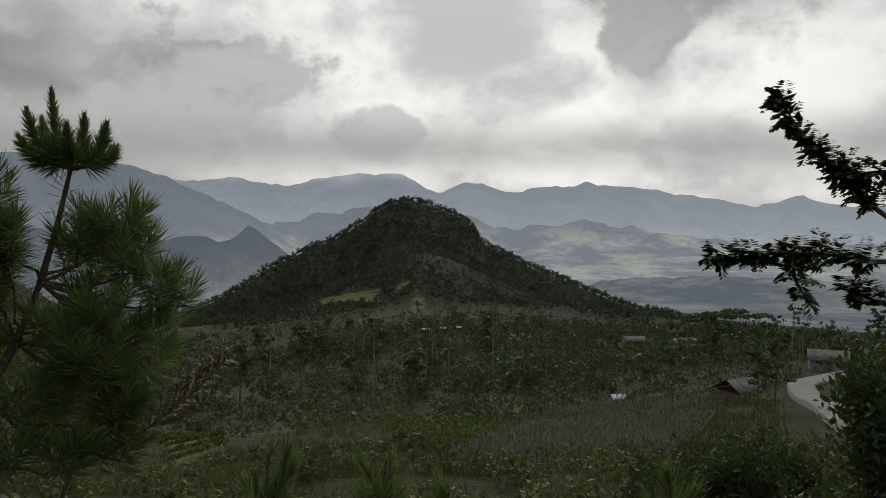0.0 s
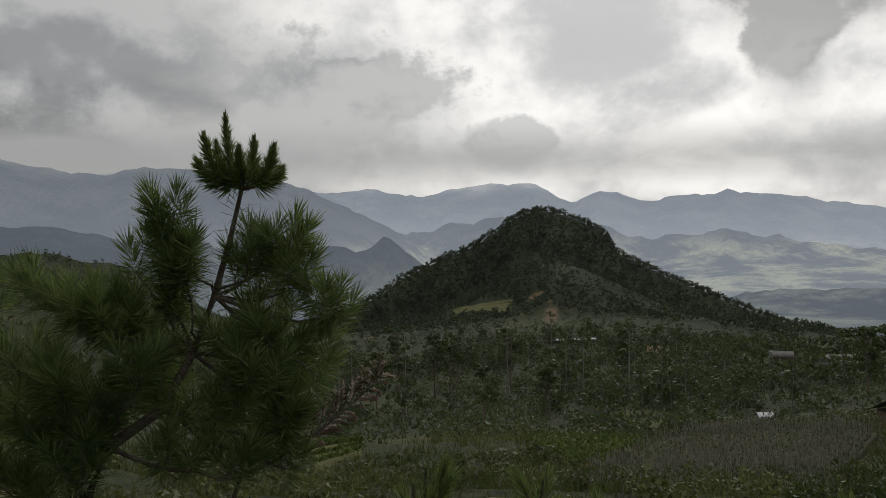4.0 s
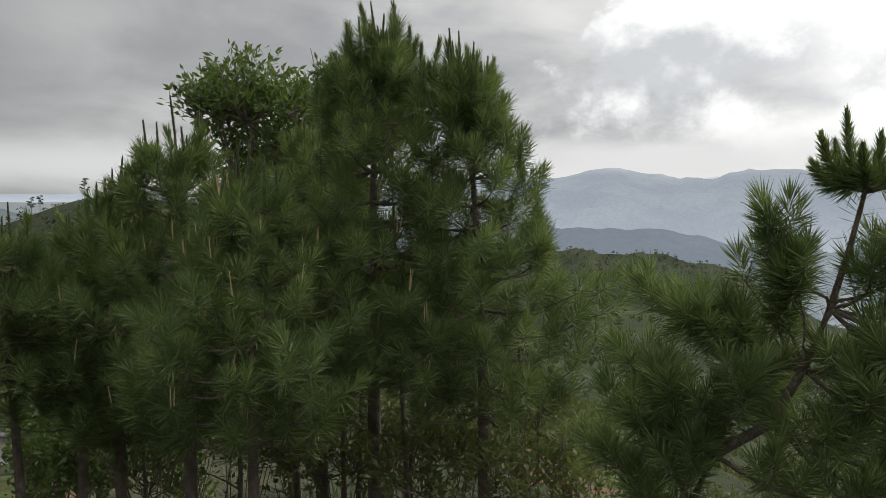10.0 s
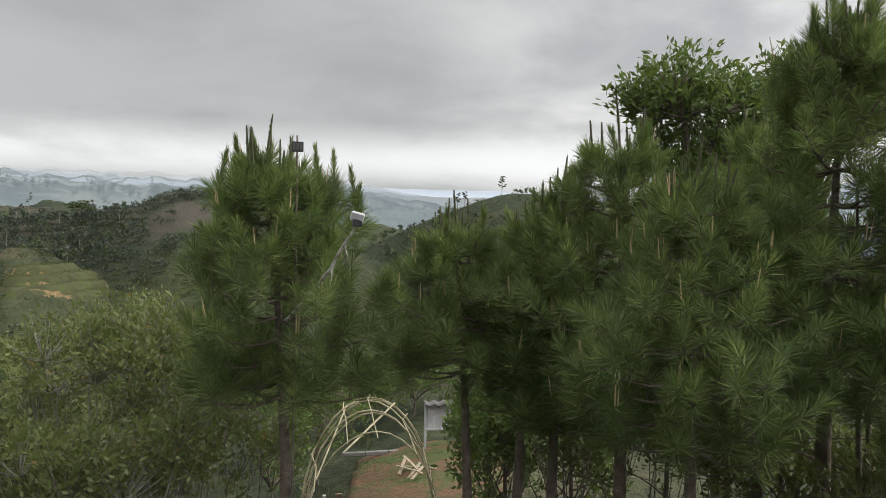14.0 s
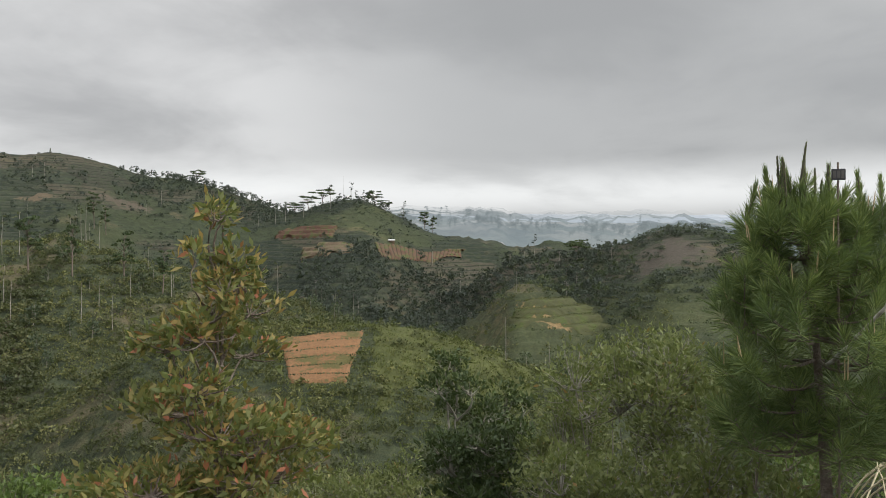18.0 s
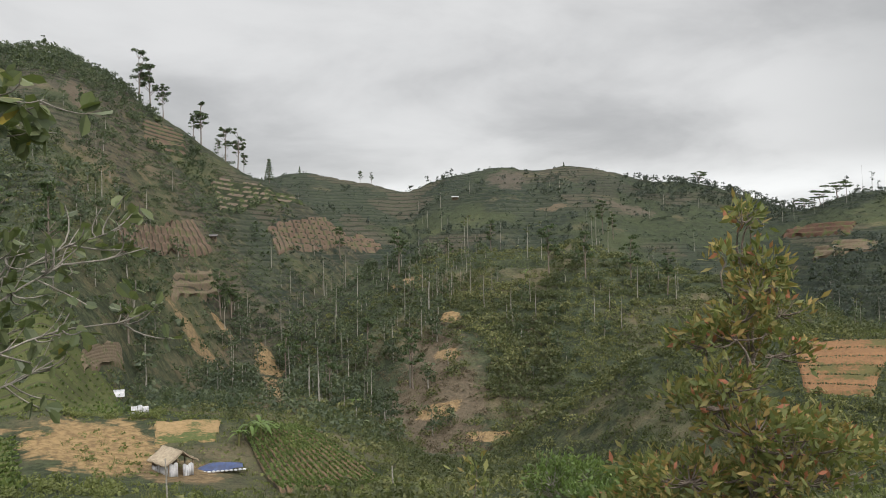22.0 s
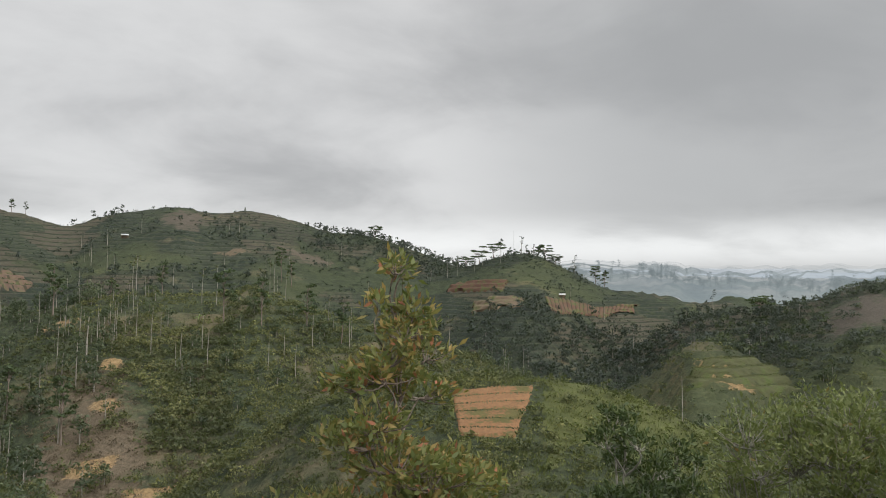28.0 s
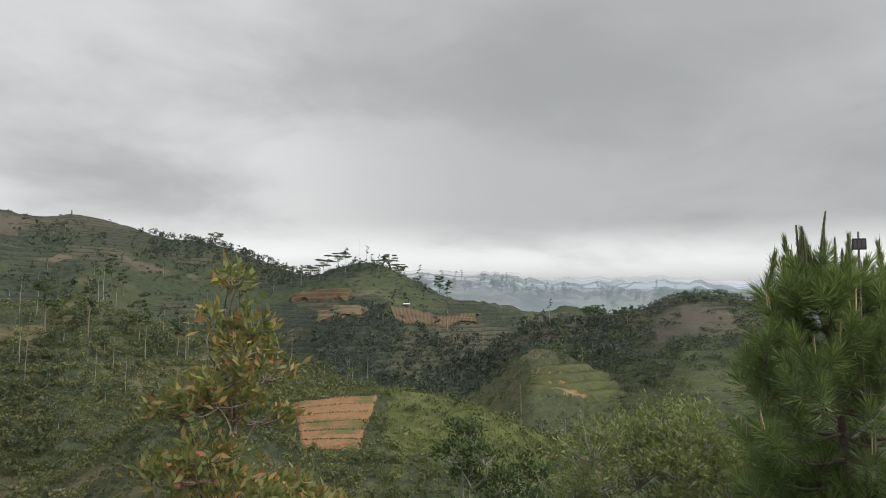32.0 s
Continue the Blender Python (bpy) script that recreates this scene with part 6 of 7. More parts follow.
def house(name, label, bearing, r, w, d, h, rise, turn, wall_mat, roof_mat, category="house", open_front=False, sink=0.3, windows=2):
    top = thing(name, put_at(bearing, r), label, category, turn=turn)
    PLOTS.append(("spots", (np.array([top.location.x]), np.array([top.location.y]), w * 0.8)))
    t = 0.15
    if open_front:
        for x in (-w / 2 + 0.1, w / 2 - 0.1):
            for y in (-d / 2 + 0.1, d / 2 - 0.1):
                part("post", box(x - 0.06, x + 0.06, y - 0.06, y + 0.06, -sink, h), M_BOARD, top)
        part("back_wall", box(-w / 2, w / 2, d / 2 - t, d / 2, -sink, h * 0.9), wall_mat, top)
        part("side_wall", box(-w / 2, -w / 2 + 0.08, -d / 2, d / 2 - t, -sink, h * 0.8), wall_mat, top)
    else:
        part("back_wall", box(-w / 2, w / 2, d / 2 - t, d / 2, -sink, h), wall_mat, top)
        part("side_wall", box(-w / 2, -w / 2 + t, -d / 2 + t, d / 2 - t, -sink, h), wall_mat, top)
        part("side_wall", box(w / 2 - t, w / 2, -d / 2 + t, d / 2 - t, -sink, h), wall_mat, top)
        # the front with its openings
        gaps = [(-w * 0.1, 0.9, 0.0, 2.0)] + [((k + 1) * w * 0.27 - w * 0.02 if k else -w * 0.36, 1.0, 0.9, 1.9) for k in range(windows)]
        xs = sorted({-w / 2, w / 2} | {g[0] for g in gaps} | {g[0] + g[1] for g in gaps})
        bm = bmesh.new()
        for a, b in zip(xs, xs[1:]):
            holes = [g for g in gaps if g[0] - 1e-6 <= a and b <= g[0] + g[1] + 1e-6]
            spans = [(-sink, h)] if not holes else [(-sink, holes[0][2]), (holes[0][3], h)]
            for z0, z1 in spans:
                if z1 - z0 > 0.02:
                    one = box(a, b, -d / 2, -d / 2 + t, z0, z1)
                    me = bpy.data.meshes.new("tmp")
                    one.to_mesh(me)
                    one.free()
                    bm.from_mesh(me)
                    bpy.data.meshes.remove(me)
        part("front_wall", bm, wall_mat, top)
        part("door", box(gaps[0][0], gaps[0][0] + 0.9, -d / 2 + 0.06, -d / 2 + 0.1, 0, 2.0), M_BOARD, top)
        for g in gaps[1:]:
            part("window_frame", box(g[0], g[0] + g[1], -d / 2 + 0.05, -d / 2 + 0.1, g[2], g[3], 0.01), M_BOARD, top)
    for side in (-1, 1):
        v, q = roof_slab(w, d, h, rise, 0.35, side, max(4, int(w * 1.5)))
        child("roof_slope", mesh_of("roof_slope", v, q, roof_mat), top)
    if not open_front:
        for x in (-w / 2, w / 2 - t):
            bm = bmesh.new()
            vs = [bm.verts.new((xx, y, z)) for xx in (x, x + t) for y, z in ((-d / 2, h), (d / 2, h), (0, h + rise))]
            for f in ((0, 1, 2), (5, 4, 3), (0, 3, 4, 1), (1, 4, 5, 2), (2, 5, 3, 0)):
                bm.faces.new([vs[k] for k in f])
            part("gable", bm, wall_mat, top)
    return top


house("village_house", "grey-blue single-storey house with a pitched sheet roof by the road", -25.7, 134, 5.2, 4.6, 1.9, 1.1, -20, M_PLASTER, M_SHEET)
house("open_shed", "open timber shed under a slatted grey roof", -20.4, 90, 3.4, 3.0, 1.7, 0.9, 30, M_BOARD, M_SHEET, "shed", True)
house("field_hut", "small white-roofed hut among the bean stakes", -12.4, 112, 1.4, 1.3, 0.9, 0.4, 10, M_BOARD, M_WHITE, "hut", True)
house("valley_house", "long low house with a sheet roof in the valley", -16.7, 286, 8, 5, 2.0, 1.2, 5, M_PLASTER, M_SHEET)
house("valley_house", "small grey house with a pitched roof in the valley", -13.4, 288, 7, 5, 2.6, 1.4, -10, M_BOARD, M_SHEET)
for b_h, r_h, w_h in ((1.3, 378, 6.0), (0.5, 379, 5.0), (-0.3, 378, 7.0), (-1.0, 378, 4.0)):
    house("roadside_stall", "low white-roofed stall at the foot of the hill", b_h, r_h, w_h, 3, 1.5, 0.4, 3, M_WHITE, M_WHITE, "stall", True)
# far huts on the ridges
house("field_hut", "white-roofed hut on the red ridge field", 115.5, 460, 3.2, 2.6, 1.8, 0.6, 115, M_BOARD, M_WHITE, "hut", True)
house("field_hut", "white-roofed hut on the terraced ridge", 145.5, 542, 4.2, 2.6, 1.8, 0.6, 145, M_BOARD, M_WHITE, "hut", True)
house("field_hut", "dark hut beside the red-brown plot", 162.3, 288, 2.2, 2.0, 1.8, 0.5, 160, M_BOARD, M_SHEET, "hut", True)
house("field_hut", "tiny white-roofed hut above the shelf", 168.5, 121, 1.0, 0.9, 0.45, 0.5, 168, M_BOARD, M_WHITE, "hut", True)


def field_shed():
    """The hut on the shelf: a low thatched gable hung with white sheeting."""
    top = thing("thatched_shed", put_at(165.2, 78.5), "low thatched shed hung with torn white sheeting", "shed", turn=165 + 28)
    w, d, h = 2.4, 3.0, 1.25
    for x in (-w / 2, w / 2):
        for y in (-d / 2, 0, d / 2):
            part("post", box(x - 0.05, x + 0.05, y - 0.05, y + 0.05, -0.4, h), M_BOARD, top)
    part("ridge_pole", box(-0.04, 0.04, -d / 2 - 0.4, d / 2 + 0.4, h + 0.8, h + 0.88), M_BOARD, top)
    for side in (-1, 1):
        rng = rng_of(7 + side)
        n, m = 18, 6
        y = np.linspace(-d / 2 - 0.35, d / 2 + 0.35, n)
        rows = []
        for k in range(m):
            f = k / (m - 1)
            rows.append(np.stack([np.full(n, side * f * (w / 2 + 0.45)) + 0.05 * rng.normal(size=n) * f, y + 0.04 * rng.normal(size=n), h + 0.95 - 1.05 * f - 0.08 * math.sin(3.1 * f) + 0.03 * rng.normal(size=n)], 1))
        v = np.concatenate(rows + [r - (0, 0, 0.14) for r in rows])
        i = np.arange(2 * m * n).reshape(2 * m, n)
        pairs = [(k, k + 1) for k in range(m - 1)] + [(m + k + 1, m + k) for k in range(m - 1)] + [(m - 1, 2 * m - 1), (m, 0)]
        q = [np.stack([i[a, :-1], i[b, :-1], i[b, 1:], i[a, 1:]], -1) for a, b in pairs]
        for e in (0, n - 1):
            q.append(np.array([[i[k, e], i[k + 1, e], i[m + k + 1, e], i[m + k, e]] for k in range(m - 1)]))
        child("roof_slope", mesh_of("roof_slope", v, np.concatenate(q), M_THATCH), top)
    # loose sheets on the front and one side, with dark gaps between
    for x0, x1, z1, y0, y1 in ((-w / 2, -0.35, 1.15, -d / 2, -d / 2), (0.15, w / 2, 0.85, -d / 2, -d / 2), (-w / 2 - 0.06, -w / 2 - 0.06, 0.95, -d / 2, 0.4), (-w / 2 - 0.06, -w / 2 - 0.06, 0.6, 0.6, d / 2)):
        n = 14
        t = np.linspace(0, 1, n)
        x, y = x0 + (x1 - x0) * t, y0 + (y1 - y0) * t
        fold = 0.06 * np.sin(np.arange(n) * 1.9)
        out = np.stack([fold if x0 == x1 else 0 * t, fold - 0.08 if x0 != x1 else 0 * t], 1)
        xy = np.stack([x, y], 1) + out
        top_z = z1 + 0.1 * np.sin(np.arange(n) * 0.8)
        rows = [np.column_stack([xy, np.full(n, -0.2)]), np.column_stack([xy * 0.985, top_z]), np.column_stack([xy * 0.985 + 0.03, top_z]), np.column_stack([xy + 0.03, np.full(n, -0.2)])]
        i = np.arange(4 * n).reshape(4, n)
        q = np.concatenate([np.stack([i[a, :-1], i[b, :-1], i[b, 1:], i[a, 1:]], -1) for a, b in ((0, 1), (1, 2), (2, 3), (3, 0))])
        child("sheeting", mesh_of("sheeting", np.concatenate(rows), q, M_WHITE), top, "torn white plastic sheeting")
    part("back_wall", box(-w / 2, w / 2, d / 2 + 0.06, d / 2 + 0.1, -0.3, h), M_BOARD, top)


field_shed()


def tarp_heap():
    ob = thing("tarpaulin_heap", put_at(162.3, 80.0), "heap under a creased blue tarpaulin, weighted along its edge", "tarpaulin", turn=162)
    n, m = 26, 12
    x, y = np.meshgrid(np.linspace(-2.3, 2.3, n), np.linspace(-0.8, 0.8, m), indexing="ij")
    z = 0.75 * np.cos(x / 2.4 * 1.5) * np.cos(y / 0.85 * 1.5) + 0.12 * fbm(x * 2, y * 2, 3) + 0.25 * smooth(x, 0.6, 2.0)
    v = np.stack([x, y, z - 0.05], -1).reshape(-1, 3)
    i = np.arange(n * m).reshape(n, m)
    q = np.stack([i[:-1, :-1], i[1:, :-1], i[1:, 1:], i[:-1, 1:]], -1).reshape(-1, 4)
    child("tarpaulin", mesh_of("tarpaulin", v, q, M_BLUE, True), ob)
    for k in range(13):
        bm = bmesh.new()
        bmesh.ops.create_icosphere(bm, subdivisions=1, radius=0.2)
        bmesh.ops.scale(bm, vec=(1.0, 0.8, 0.55), verts=bm.verts)
        bmesh.ops.translate(bm, vec=(-2.4 + k * 0.4, -1.0 + 0.05 * (k % 2), 0.08), verts=bm.verts)
        part("sack", bm, M_WHITE, ob)


tarp_heap()


def wrapped_frame():
    ob = thing("wrapped_frame", put_at(167.2, 97.5), "post frame wrapped in torn white and blue sheeting", "shelter", turn=167)
    for x in (-1.0, 0.1, 1.0):
        part("post", box(x - 0.05, x + 0.05, -0.05, 0.05, -0.4, 1.9), M_BOARD, ob)
    for k, (x0, x1, z0, z1, lean) in enumerate(((-1.1, -0.3, 0.1, 1.8, -0.2), (-0.25, 0.35, -0.1, 1.9, -0.3), (0.3, 1.2, 0.4, 1.7, -0.15))):
        n = 10
        x = np.linspace(x0, x1, n)
        f = 0.1 * np.sin(np.arange(n) * 1.7 + k)
        v = np.concatenate([np.stack([x, lean + f, np.full(n, z0)], 1), np.stack([x, -0.1 + 0.4 * f, z1 + 0.2 * f], 1), np.stack([x, -0.07 + 0.4 * f, z1 + 0.2 * f], 1), np.stack([x, lean + f + 0.03, np.full(n, z0)], 1)])
        i = np.arange(4 * n).reshape(4, n)
        q = np.concatenate([np.stack([i[a, :-1], i[b, :-1], i[b, 1:], i[a, 1:]], -1) for a, b in ((0, 1), (1, 2), (2, 3), (3, 0))])
        child("sheeting", mesh_of("sheeting", v, q, M_WHITE), ob)
    ob.scale = (0.8, 0.8, 0.72)


wrapped_frame()

M_BANANA = leaves("banana_leaves", (0.06, 0.10, 0.025), (0.10, 0.15, 0.04), (0.15, 0.19, 0.06), 0.35, 0.5)


def banana(bearing, r, height, seed):
    rng = rng_of(seed)
    top = thing("banana_plant", put_at(bearing, r), "banana plant with broad torn arching leaves", "banana plant", "banana plants by the field", turn=float(rng.uniform(0, 360)))
    stem = Heap()
    stem.add(tube([(0, 0, -0.3), (0.03, 0, height * 0.3), (0, 0, height * 0.55)], [0.13, 0.11, 0.07], 8))
    child("stem", stem.mesh("stem", M_CROP, True), top)
    for k in range(8):
        a = k * 2.4 + rng.uniform(-0.3, 0.3)
        l = height * rng.uniform(0.5, 0.75)
        out = np.array([math.cos(a), math.sin(a), 0])
        t = np.linspace(0, 1, 9)
        rise = rng.uniform(0.4, 1.0)
        mid = np.array([0, 0, height * 0.5]) + out * (t * l)[:, None] * (1.1 - 0.6 * rise) + np.array([0, 0, 1.0]) * (l * (rise * t - 0.75 * t * t))[:, None]
        side = np.cross(out, [0, 0, 1.0])
        w = height * 0.055 * np.sin(np.pi * np.clip(t * 0.93 + 0.07, 0, 1)) ** 0.6
        v = np.concatenate([mid + side * w[:, None] - (0, 0, 0.06), mid, mid - side * w[:, None] - (0, 0, 0.06)])
        i = np.arange(27).reshape(3, 9)
        q = np.concatenate([np.stack([i[a2, :-1], i[b2, :-1], i[b2, 1:], i[a2, 1:]], -1) for a2, b2 in ((0, 1), (1, 2))])
        child("leaf", mesh_of("leaf", v, q, M_BANANA, True), top)


for s_b, (b_b, r_b, h_b2) in enumerate(((160.1, 88, 3.6), (159.4, 89, 3.8), (160.9, 87, 2.6), (158.7, 90, 2.4), (158.0, 236, 4.0), (161.4, 240, 4.0), (152.9, 150, 4.0), (151.5, 300, 4.5), (140.6, 236, 3.6), (136.2, 250, 3.4))):
    banana(b_b, r_b, h_b2, 200 + s_b)


M_STAKE = plain("weathered_stakes", (0.34, 0.32, 0.27), (0.22, 0.20, 0.16), 3.0)


def bean_stakes():
    """Rows of leaning stakes with withered vines on the staked field."""
    rng = rng_of(210)
    heap, vine = Heap(), Heap()
    c = np.array(((-9.6, 100), (-19.2, 76), (-16.5, 32), (-0.5, 40)), float)
    for k in range(26):
        u = (k + 0.5) / 26
        for j in range(70):
            v = (j + rng.uniform(0.2, 0.8)) / 70
            p = (c[0] * (1 - u) + c[1] * u) * (1 - v) + (c[3] * (1 - u) + c[2] * u) * v
            base = np.array(put_at(p[0], p[1]))
            lean = np.array([rng.normal() * 0.12, rng.normal() * 0.12, 1.0])
            h = rng.uniform(1.3, 1.9)
            heap.add(tube([base - (0, 0, 0.1), base + lean * h], [0.022, 0.016], 3))
            n = 4
            d = unit(scatter_dirs(rng, n) + [0, 0, 0.3])
            q = base + lean * rng.uniform(0.1, 0.7, (n, 1)) * h
            vine.add(cards(q, d, unit(np.cross(d, scatter_dirs(rng, n))), 0.3, 0.16, 0.1))
    top = tagged(new("bean_stakes"), "rows of thin pale bean stakes with withered vines", "stakes", kind="stuff")
    child("stakes", heap.mesh("stakes", M_STAKE), top)
    child("vines", vine.mesh("vines", M_WOODS), top)


bean_stakes()


# ---- the clearing under the pines: bamboo arch, notice board, lamps ----
def bamboo_arch():
    foot = spot(83.2, 0, 13.4) + Vector((0, 0, 13.4 * math.tan(radians(-12.3)) - 2.25))
    top = thing("bamboo_arch", foot, "arched walkway of bent split bamboo canes", "arch", turn=83.2)
    rng = rng_of(220)
    half, high = 1.18, 2.25

    def cane(points, rad, label=""):
        h = Heap()
        h.add(tube(points, np.full(len(points), rad), 6))
        child("cane", h.mesh("cane", M_BAMBOO, True), top, label)

    def hoop(y, w, hgt, lean, skew):
        t = np.linspace(0, np.pi, 19)
        return np.stack([np.cos(t) * w + skew * np.sin(t), y + lean * np.sin(t), -0.6 + (hgt + 0.6) * np.sin(t) ** 0.85], 1)
    hoops = [hoop(-0.9, half, high - 0.25, 0.1, 0.1), hoop(-0.45, half * 0.98, high, 0.0, 0.0), hoop(-0.4, half * 0.94, high - 0.04, -0.05, 0.05), hoop(0.1, half, high + 0.02, 0.05, -0.05), hoop(0.6, half * 1.02, high - 0.05, 0.1, 0.0), hoop(0.66, half * 0.97, high - 0.1, 0.1, 0.04)]
    for p in hoops:
        cane(p, 0.013)
    for s in (0.22, 0.36, 0.5, 0.62, 0.78):
        p = [h[int(s * 18)] for h in (hoops[0], hoops[1], hoops[3], hoops[4])]
        p = np.array(p) + rng.normal(size=(4, 3)) * 0.02
        p[0, 1] -= 0.25
        p[-1, 1] += 0.25
        cane(p, 0.009)
    cane(np.array([hoops[0][12] + (0.1, -0.1, 0.0), hoops[4][7] + (0, 0, 0.05)]), 0.016)
    cane(np.array([hoops[0][14], hoops[4][11]]), 0.014)
    for x, tip in ((-1.2, (-1.0, -0.9, 1.1)), (-1.3, (-1.5, -0.7, 0.8)), (1.15, (0.9, 0.4, 1.4)), (-1.05, (-0.8, -0.5, 1.3))):
        cane(np.array([(x, -0.8, -0.2), (x * 0.97, -0.8, 0.4), tip]), 0.016)


bamboo_arch()


def notice_board():
    top = thing("notice_board", put_at(79.2, 21.0, 0.28), "white notice board with a small sheet roof on posts", "notice board", turn=79.2 + 8)
    for x in (-0.05, 0.85):
        part("post", box(x - 0.03, x + 0.03, -0.03, 0.03, -0.3, 1.55, 0.005), M_WHITE, top)
    part("panel", box(0.0, 0.8, -0.02, 0.02, 0.85, 1.45, 0.005), M_WHITE, top)
    part("ledge", box(-0.05, 0.85, -0.05, 0.05, 0.80, 0.85, 0.005), M_WHITE, top)
    v, q = roof_slab(0.9, 0.24, 1.46, 0.05, 0.04, -1, 4)
    roof = child("roof", mesh_of("roof", v + np.array([0.4, 0, 0]), q, M_SHEET), top)


notice_board()


def kerb():
    top = thing("low_kerb", put_at(81.2, 21.5), "low pale concrete edging in the clearing", "kerb", turn=81.2 + 12)
    for k in range(5):
        part("kerb_block", box(-1.5 + k * 0.62, -0.9 + k * 0.62, -0.05, 0.05, -0.06, 0.05, 0.015), M_CONCRETE, top)


kerb()


def plank_pile():
    top = thing("plank_pile", put_at(80.2, 18.6), "small pile of split pale planks on the soil", "wood pile", turn=20)
    rng = rng_of(230)
    for k in range(8):
        bm = box(-0.45, 0.45, -0.035, 0.035, -0.012, 0.012, 0.004)
        bmesh.ops.rotate(bm, cent=(0, 0, 0), matrix=Euler((rng.uniform(-0.1, 0.1), rng.uniform(-0.16, 0.12), rng.uniform(0, 3.1))).to_matrix(), verts=bm.verts)
        bmesh.ops.translate(bm, vec=(rng.uniform(-0.4, 0.4), rng.uniform(-0.3, 0.3), 0.04 + 0.028 * k), verts=bm.verts)
        part("plank", bm, M_THATCH, top)


plank_pile()


def work_stand():
    top = thing("work_stand", put_at(86.3, 14.8), "rough board stand with a yellow can on it", "stand", turn=86)
    for x in (-0.3, 0.25):
        part("board", box(x - 0.06, x + 0.06, -0.03, 0.03, -0.3, 0.95, 0.005), M_BOARD, top)
    part("shelf", box(-0.45, 0.4, -0.15, 0.15, 0.55, 0.6, 0.005), M_BOARD, top)
    can = thing("can", top.matrix_world @ Vector((0.0, 0, 0.6)), "yellow plastic can on the board stand", "can")
    h = Heap()
    h.add(tube([(0, 0, 0), (0, 0, 0.02), (0, 0, 0.2), (0, 0, 0.25), (0, 0, 0.3)], [0.06, 0.075, 0.075, 0.03, 0.025], 12))
    child("body", h.mesh("body", M_YELLOW, True), can)
    part("cap", box(-0.03, 0.03, -0.03, 0.03, 0.28, 0.33, 0.008), M_WHITE, can, "white cap")


work_stand()


def pole_lamp():
    foot = put_at(88.6, 7.6)
    top = thing("pole_lamp", foot, "small white flood lamp on a crooked pale branch", "lamp")
    o = np.array(foot)
    a, b = np.array(spot(89.0, -6.6, 7.65)) - o, np.array(spot(83.95, 0.2, 7.0)) - o
    rng = rng_of(240)
    path = bend(a, b, (0, 0, -0.16), 12) + np.cumsum(rng.normal(size=(12, 3)) * 0.014, 0)
    h = Heap()
    h.add(tube(path, np.linspace(0.017, 0.010, 12) * rng.uniform(0.8, 1.25, 12), 8))
    for k in (5, 7, 9):
        h.add(tube([path[k], path[k] + rng.normal(size=3) * 0.05 + (0, 0, -0.05)], [0.008, 0.004], 5))
    b = path[-1]
    child("crooked_branch", h.mesh("crooked_branch", M_WORN, True), top)
    bm = box(-0.056, 0.056, -0.018, 0.018, -0.039, 0.039, 0.008)
    bmesh.ops.rotate(bm, cent=(0, 0, 0), matrix=Euler((0.35, 0.25, radians(88))).to_matrix(), verts=bm.verts)
    bmesh.ops.translate(bm, vec=tuple(b + (0, 0, 0.05)), verts=bm.verts)
    part("lamp_head", bm, M_WHITE, top, "white lamp head")
    bm = box(-0.012, 0.012, -0.04, 0.04, -0.03, 0.03)
    bmesh.ops.translate(bm, vec=tuple(b), verts=bm.verts)
    part("bracket", bm, M_BLACK, top, "dark bracket")


M_WORN = plain("flaking_white_paint", (0.55, 0.54, 0.50), (0.16, 0.13, 0.10), 14.0)
pole_lamp()


def panel_post():
    foot = put_at(88.4, 7.5)
    z = spot(88.42, 5.1, 7.5).z - foot.z
    top = thing("panel_post", foot, "small black solar panel on a tall thin pole", "solar panel", turn=88.4 + 6)
    h = Heap()
    h.add(tube([(0, 0, -0.4), (0, 0, z * 0.5), (0, 0, z + 0.1)], [0.012, 0.010, 0.008], 8))
    child("pole", h.mesh("pole", M_BARK, True), top)
    panel = part("panel", box(-0.052, 0.052, -0.035, -0.018, z - 0.045, z + 0.045, 0.004), M_BLACK, top)
    for x in (-0.03, 0.0, 0.03):
        part("cell_strip", box(x - 0.01, x + 0.01, -0.038, -0.0355, z - 0.03, z + 0.03), M_SHEET, panel, "pale cell strip")


panel_post()


